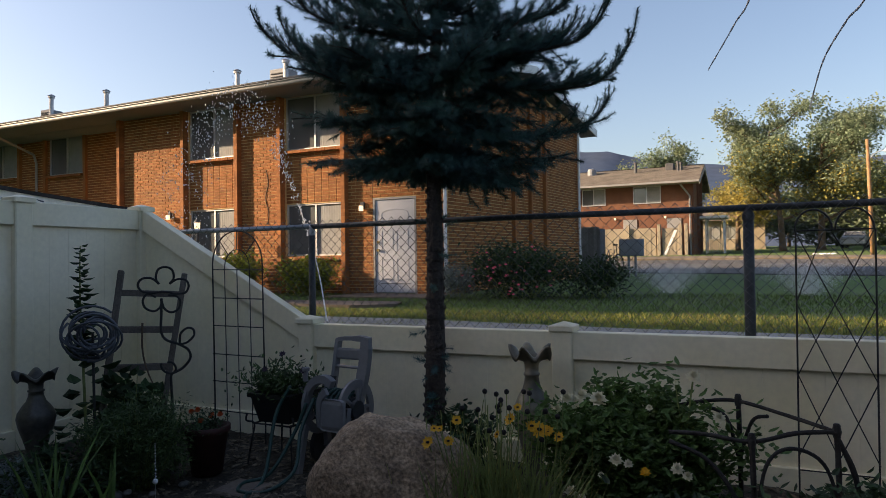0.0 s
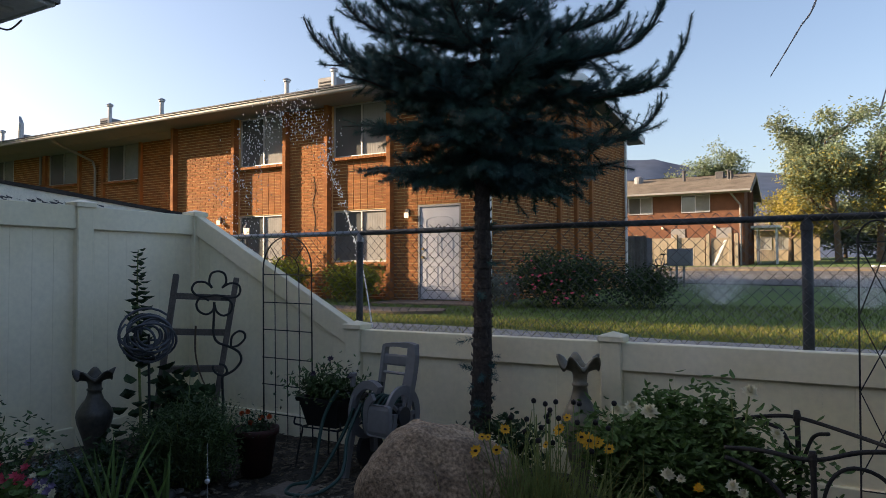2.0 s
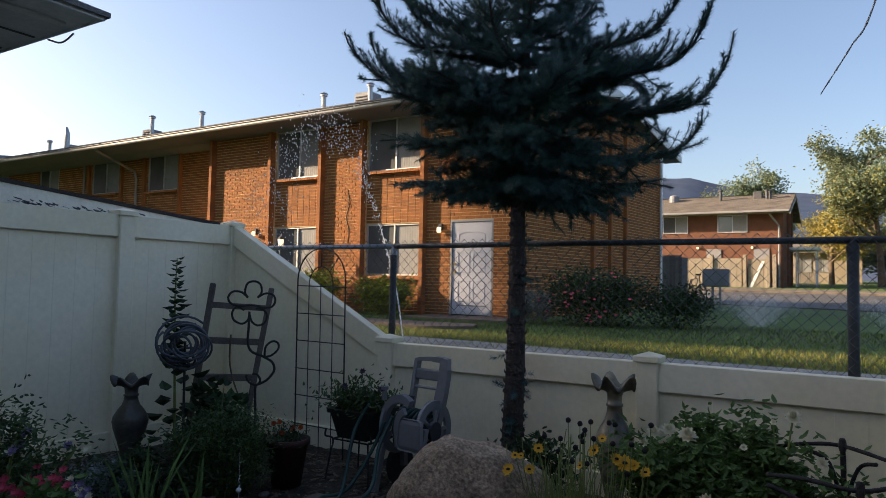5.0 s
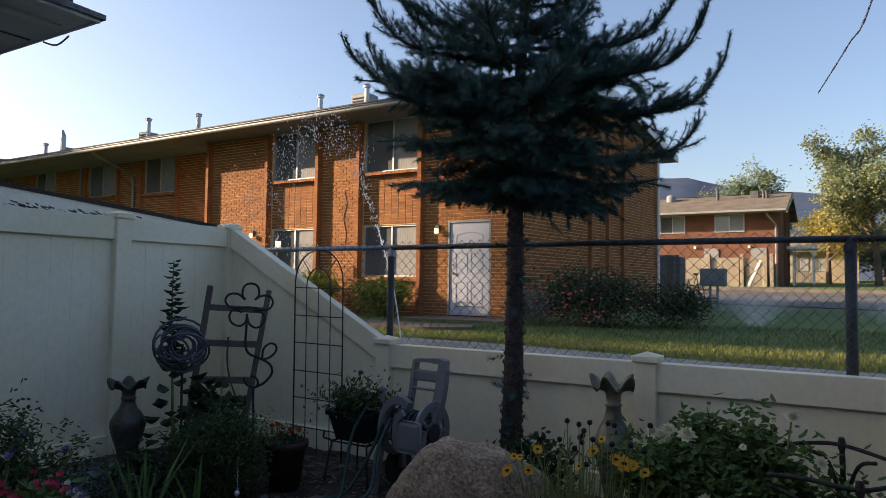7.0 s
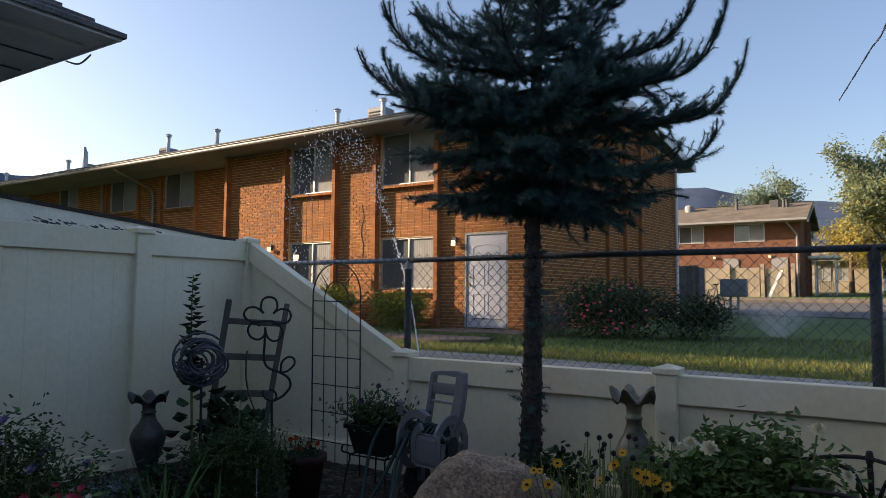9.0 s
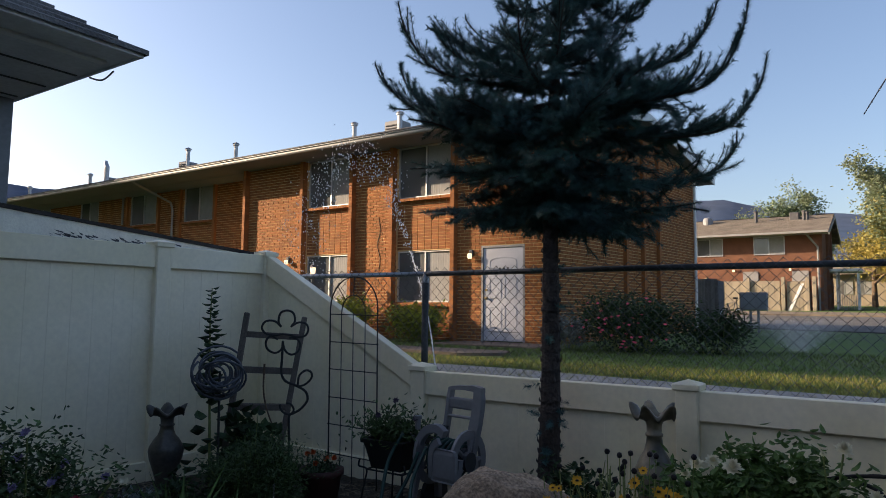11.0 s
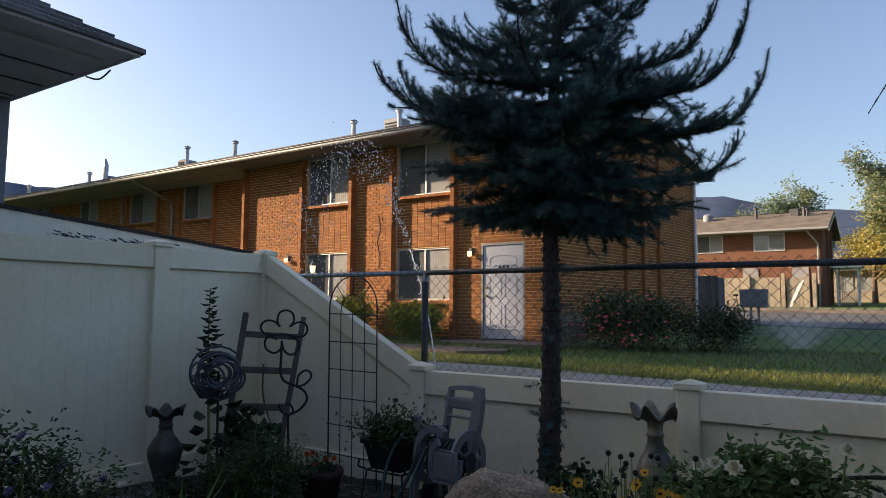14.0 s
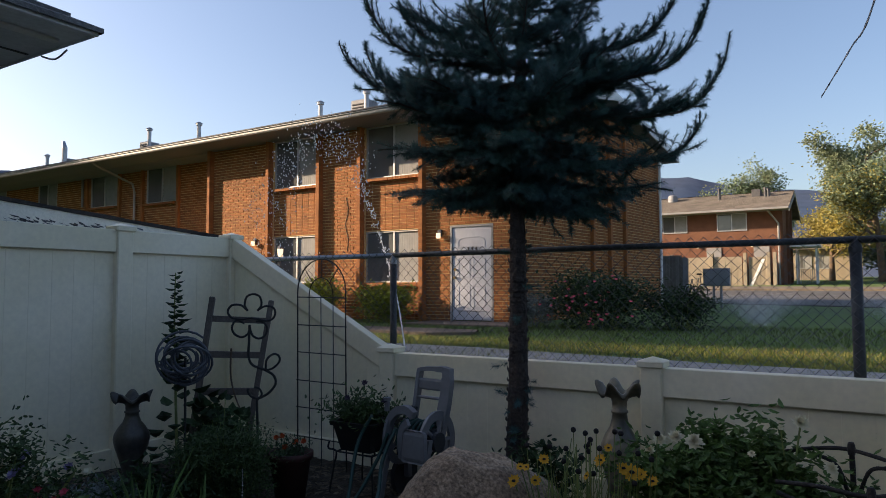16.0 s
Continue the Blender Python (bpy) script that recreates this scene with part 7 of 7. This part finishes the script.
# hanging twigs close to the camera
_, add_tw = shaped("hanging_branch", (0.6, 2.7, 3.2), "thin drooping twigs hanging from a branch overhead", "branch")
for pts in ([(0.46, 2.78, 3.1), (0.42, 2.78, 2.6), (0.30, 2.782, 2.153), (0.246, 2.781, 2.048), (0.172, 2.777, 1.923)], [(0.74, 2.75, 3.1), (0.70, 2.76, 2.5), (0.59, 2.767, 2.102), (0.528, 2.773, 2.008), (0.471, 2.778, 1.909), (0.434, 2.78, 1.777)], [(0.80, 2.75, 3.1), (0.76, 2.75, 2.5), (0.685, 2.753, 2.083), (0.648, 2.759, 1.979)]):
    line = spline(pts, 9)
    n = len(line)
    tm = MB().tube(line, [(0.0041 - 0.0025 * i / n) * (1 + 0.25 * math.sin(i * 2.3)) for i in range(n)], 6)
    for i in range(4, n, 1):
        d = rand_dir() * 0.002
        tm.tube([line[i], line[i] + d + Vector((0, 0, -0.004))], [0.0012, 0.0006], 4)
    add_tw("twig", tm, M_TWIG, "bare grey twig")
add_tw("limb", MB().tube(spline([(0.1, 2.79, 3.08), (0.6, 2.76, 3.1), (1.3, 2.7, 3.2), (2.28, 2.5, 3.4)], 6), [0.012 + 0.001 * i for i in range(19)], 8), M_BARK2)

# Unseen leaf crown added overhead to darken the right of the bed.
rl = random.Random(71)
shade_leaves = MB()
for k in range(2600):
    d = rand_dir() * rl.random() ** 0.4
    shade_leaves.leaf(Vector((1.15 + 1.15 * d.x, 2.5 + 1.2 * d.y, 3.75 + 0.42 * d.z)), rand_dir(), Vector((0, 0, 1)), rl.uniform(0.08, 0.14), rl.uniform(0.04, 0.07))
tagged(add_tw("leaves", shade_leaves, M_LEAF), kind="stuff")

# ---- planting along the apartment house ----
add_y1, _c, _r = bush("yellow_green_shrub", (-8.70, 12.75, 1.02), (0.85, 0.55, 0.46), 2600, 0.115, M_LEAF_Y, "yellow-green rounded shrub under the window", seed=61, stems=22)
bush("green_shrub", (-10.8, 12.8, 1.10), (0.95, 0.55, 0.52), 2600, 0.11, M_LEAF_Y, "green shrub under the brick wall", seed=62, stems=22)
bush("green_shrub", (-12.9, 12.9, 1.0), (0.9, 0.5, 0.45), 1800, 0.085, M_LEAF_Y, "shrub under the apartment windows", seed=66, stems=18)
add_b1, cb1, rb1 = bush("flowering_shrub", (-3.75, 12.45, 1.10), (1.10, 0.75, 0.56), 6500, 0.08, M_LEAF_D, "wide dark shrub with pink flowers by the gable end", seed=63, stems=40)
for k in range(42):
    q = Vector((-3.75 + rb1.gauss(0, 0.5), 11.9 + rb1.uniform(-0.2, 0.3), 1.1 + rb1.gauss(0, 0.28)))
    bloom(add_b1, q, 0.07, M_PINK, rb1, 6, 1)
bush("green_shrub", (-2.45, 12.9, 0.98), (0.75, 0.6, 0.40), 3000, 0.075, M_LEAF_D, "dark low shrub beside the flowering one", seed=64, stems=22)
bush("green_shrub", (-4.95, 12.3, 0.95), (0.55, 0.45, 0.36), 1600, 0.075, M_LEAF_B, "grey-green shrub by the downpipe", seed=65, stems=16)

# ---- grass blades ----
rgx = random.Random(21)
gb1, gb2 = MB(), MB()
for k in range(52000):
    y = 7.6 + 6.2 * rgx.random() ** 1.5
    x = rgx.uniform(-11.0, 5.0)
    if -7.9 < x < -5.4 and y > 10.1 and y < 11.05 or (-7.9 < x < -5.5 and y > 12.2):
        continue
    z = ground_z(y) + 0.02 * noise.noise(Vector((x * 0.4, y * 0.4, 0)))
    dry = noise.noise(Vector((x * 0.8, y * 0.8, 7))) * 0.5 + (9.0 - y) * 0.7
    h = rgx.uniform(0.03, 0.075)
    p = Vector((x, y, z - 0.01))
    (gb2 if dry > 0.25 else gb1).blade(p, p + Vector((rgx.gauss(0, 0.03), rgx.gauss(0, 0.03), h)), 0.006)
# Extra pale yellow blades paint the sunlit band across the lawn.
for k in range(22000):
    x, y = rgx.uniform(-9.5, 5.0), rgx.uniform(8.0, 9.9)
    z = ground_z(y) + 0.02 * noise.noise(Vector((x * 0.4, y * 0.4, 0)))
    p = Vector((x, y, z - 0.01))
    if y > 8.75 - 0.12 * (x + 4) * (x > -4):
        (gb2 if rgx.random() < 0.75 else gb1).blade(p, p + Vector((rgx.gauss(0, 0.03), rgx.gauss(0, 0.03), rgx.uniform(0.03, 0.08))), 0.006)
solo("grass", gb1, M_BLADE, "short green grass blades of the lawn", "grass", kind="stuff")
solo("dry_grass", gb2, M_DRY_LIT, "dry grass along the concrete strip, with pale blades painting the sunlit band", "grass", kind="stuff")

# ---- sprinkler water ----
rw2 = random.Random(33)
wd = MB()
arc = spline([(-4.867, 8.0, 0.60), (-5.016, 8.0, 1.341), (-5.27, 8.0, 2.065), (-5.511, 8.0, 2.615), (-5.759, 8.0, 3.181), (-6.165, 8.0, 3.618), (-6.584, 8.0, 3.581), (-6.907, 8.0, 3.281), (-7.18, 8.0, 2.801), (-7.32, 8.0, 2.10), (-7.42, 8.0, 1.2)], 24)


def drop(p, s):
    wd.add([p + Vector(o) * s for o in ((1, 0, 0), (0, 1, 0), (-1, 0, 0), (0, -1, 0), (0, 0, 1.3), (0, 0, -1.3))], [(0, 1, 4), (1, 2, 4), (2, 3, 4), (3, 0, 4), (1, 0, 5), (2, 1, 5), (3, 2, 5), (0, 3, 5)])


wd.tube(arc[:52], [0.011 - 0.00012 * i for i in range(52)], 6)
for k in range(1150):
    f = rw2.random() ** 0.8
    i = 26 + f * (len(arc) - 27)
    sp = 0.03 + 0.20 * max(0.0, (i - 60) / len(arc)) * 1.6
    if 90 < i < 150:
        sp += 0.07
    drop(arc[int(i)] + Vector((rw2.gauss(0, 1), rw2.gauss(0, 0.8), rw2.gauss(0, 0.8))) * sp, rw2.uniform(0.005, 0.014))
solo("sprinkler_jet", wd, M_MIST, "arching jet of bright water drops from a lawn sprinkler", "water", kind="stuff")
for sx, sy, seed in ((-1.3, 14.2, 1), (1.0, 13.7, 2)):
    rs_ = random.Random(seed)
    wd = MB()
    for k in range(12000):
        a = rs_.uniform(0, math.tau)
        f = rs_.random() ** 0.6
        h = rs_.random() ** 0.8
        w = 0.16 + 0.75 * h
        p = Vector((sx + rs_.gauss(0, 0.5) * w, sy + rs_.gauss(0, 0.5) * w, ground_z(sy) + 0.03 + 0.52 * h + rs_.gauss(0, 0.03)))
        drop(p, rs_.uniform(0.0021, 0.0036))
    solo("sprinkler_spray", wd, M_MIST, "low misty spray from a lawn sprinkler head", "water", "lawn sprinkler sprays", kind="stuff")

# ---- bricks round the door ----
for i, p in enumerate(near_bricks[:300]):
    ob = new("brick", BRICK_FULL)
    ob.parent = w1
    ob.location = Vector(p) - Vector((-15, 17, 0.6))
rest = MB()
for p in near_bricks[300:]:
    x, y, z = p
    rest.box(x - 0.0945, y, z - 0.0305, x + 0.0945, y + 0.03, z + 0.0305)
tagged(add_h("brickwork", rest, M_BRICK, under=w1), kind="stuff")
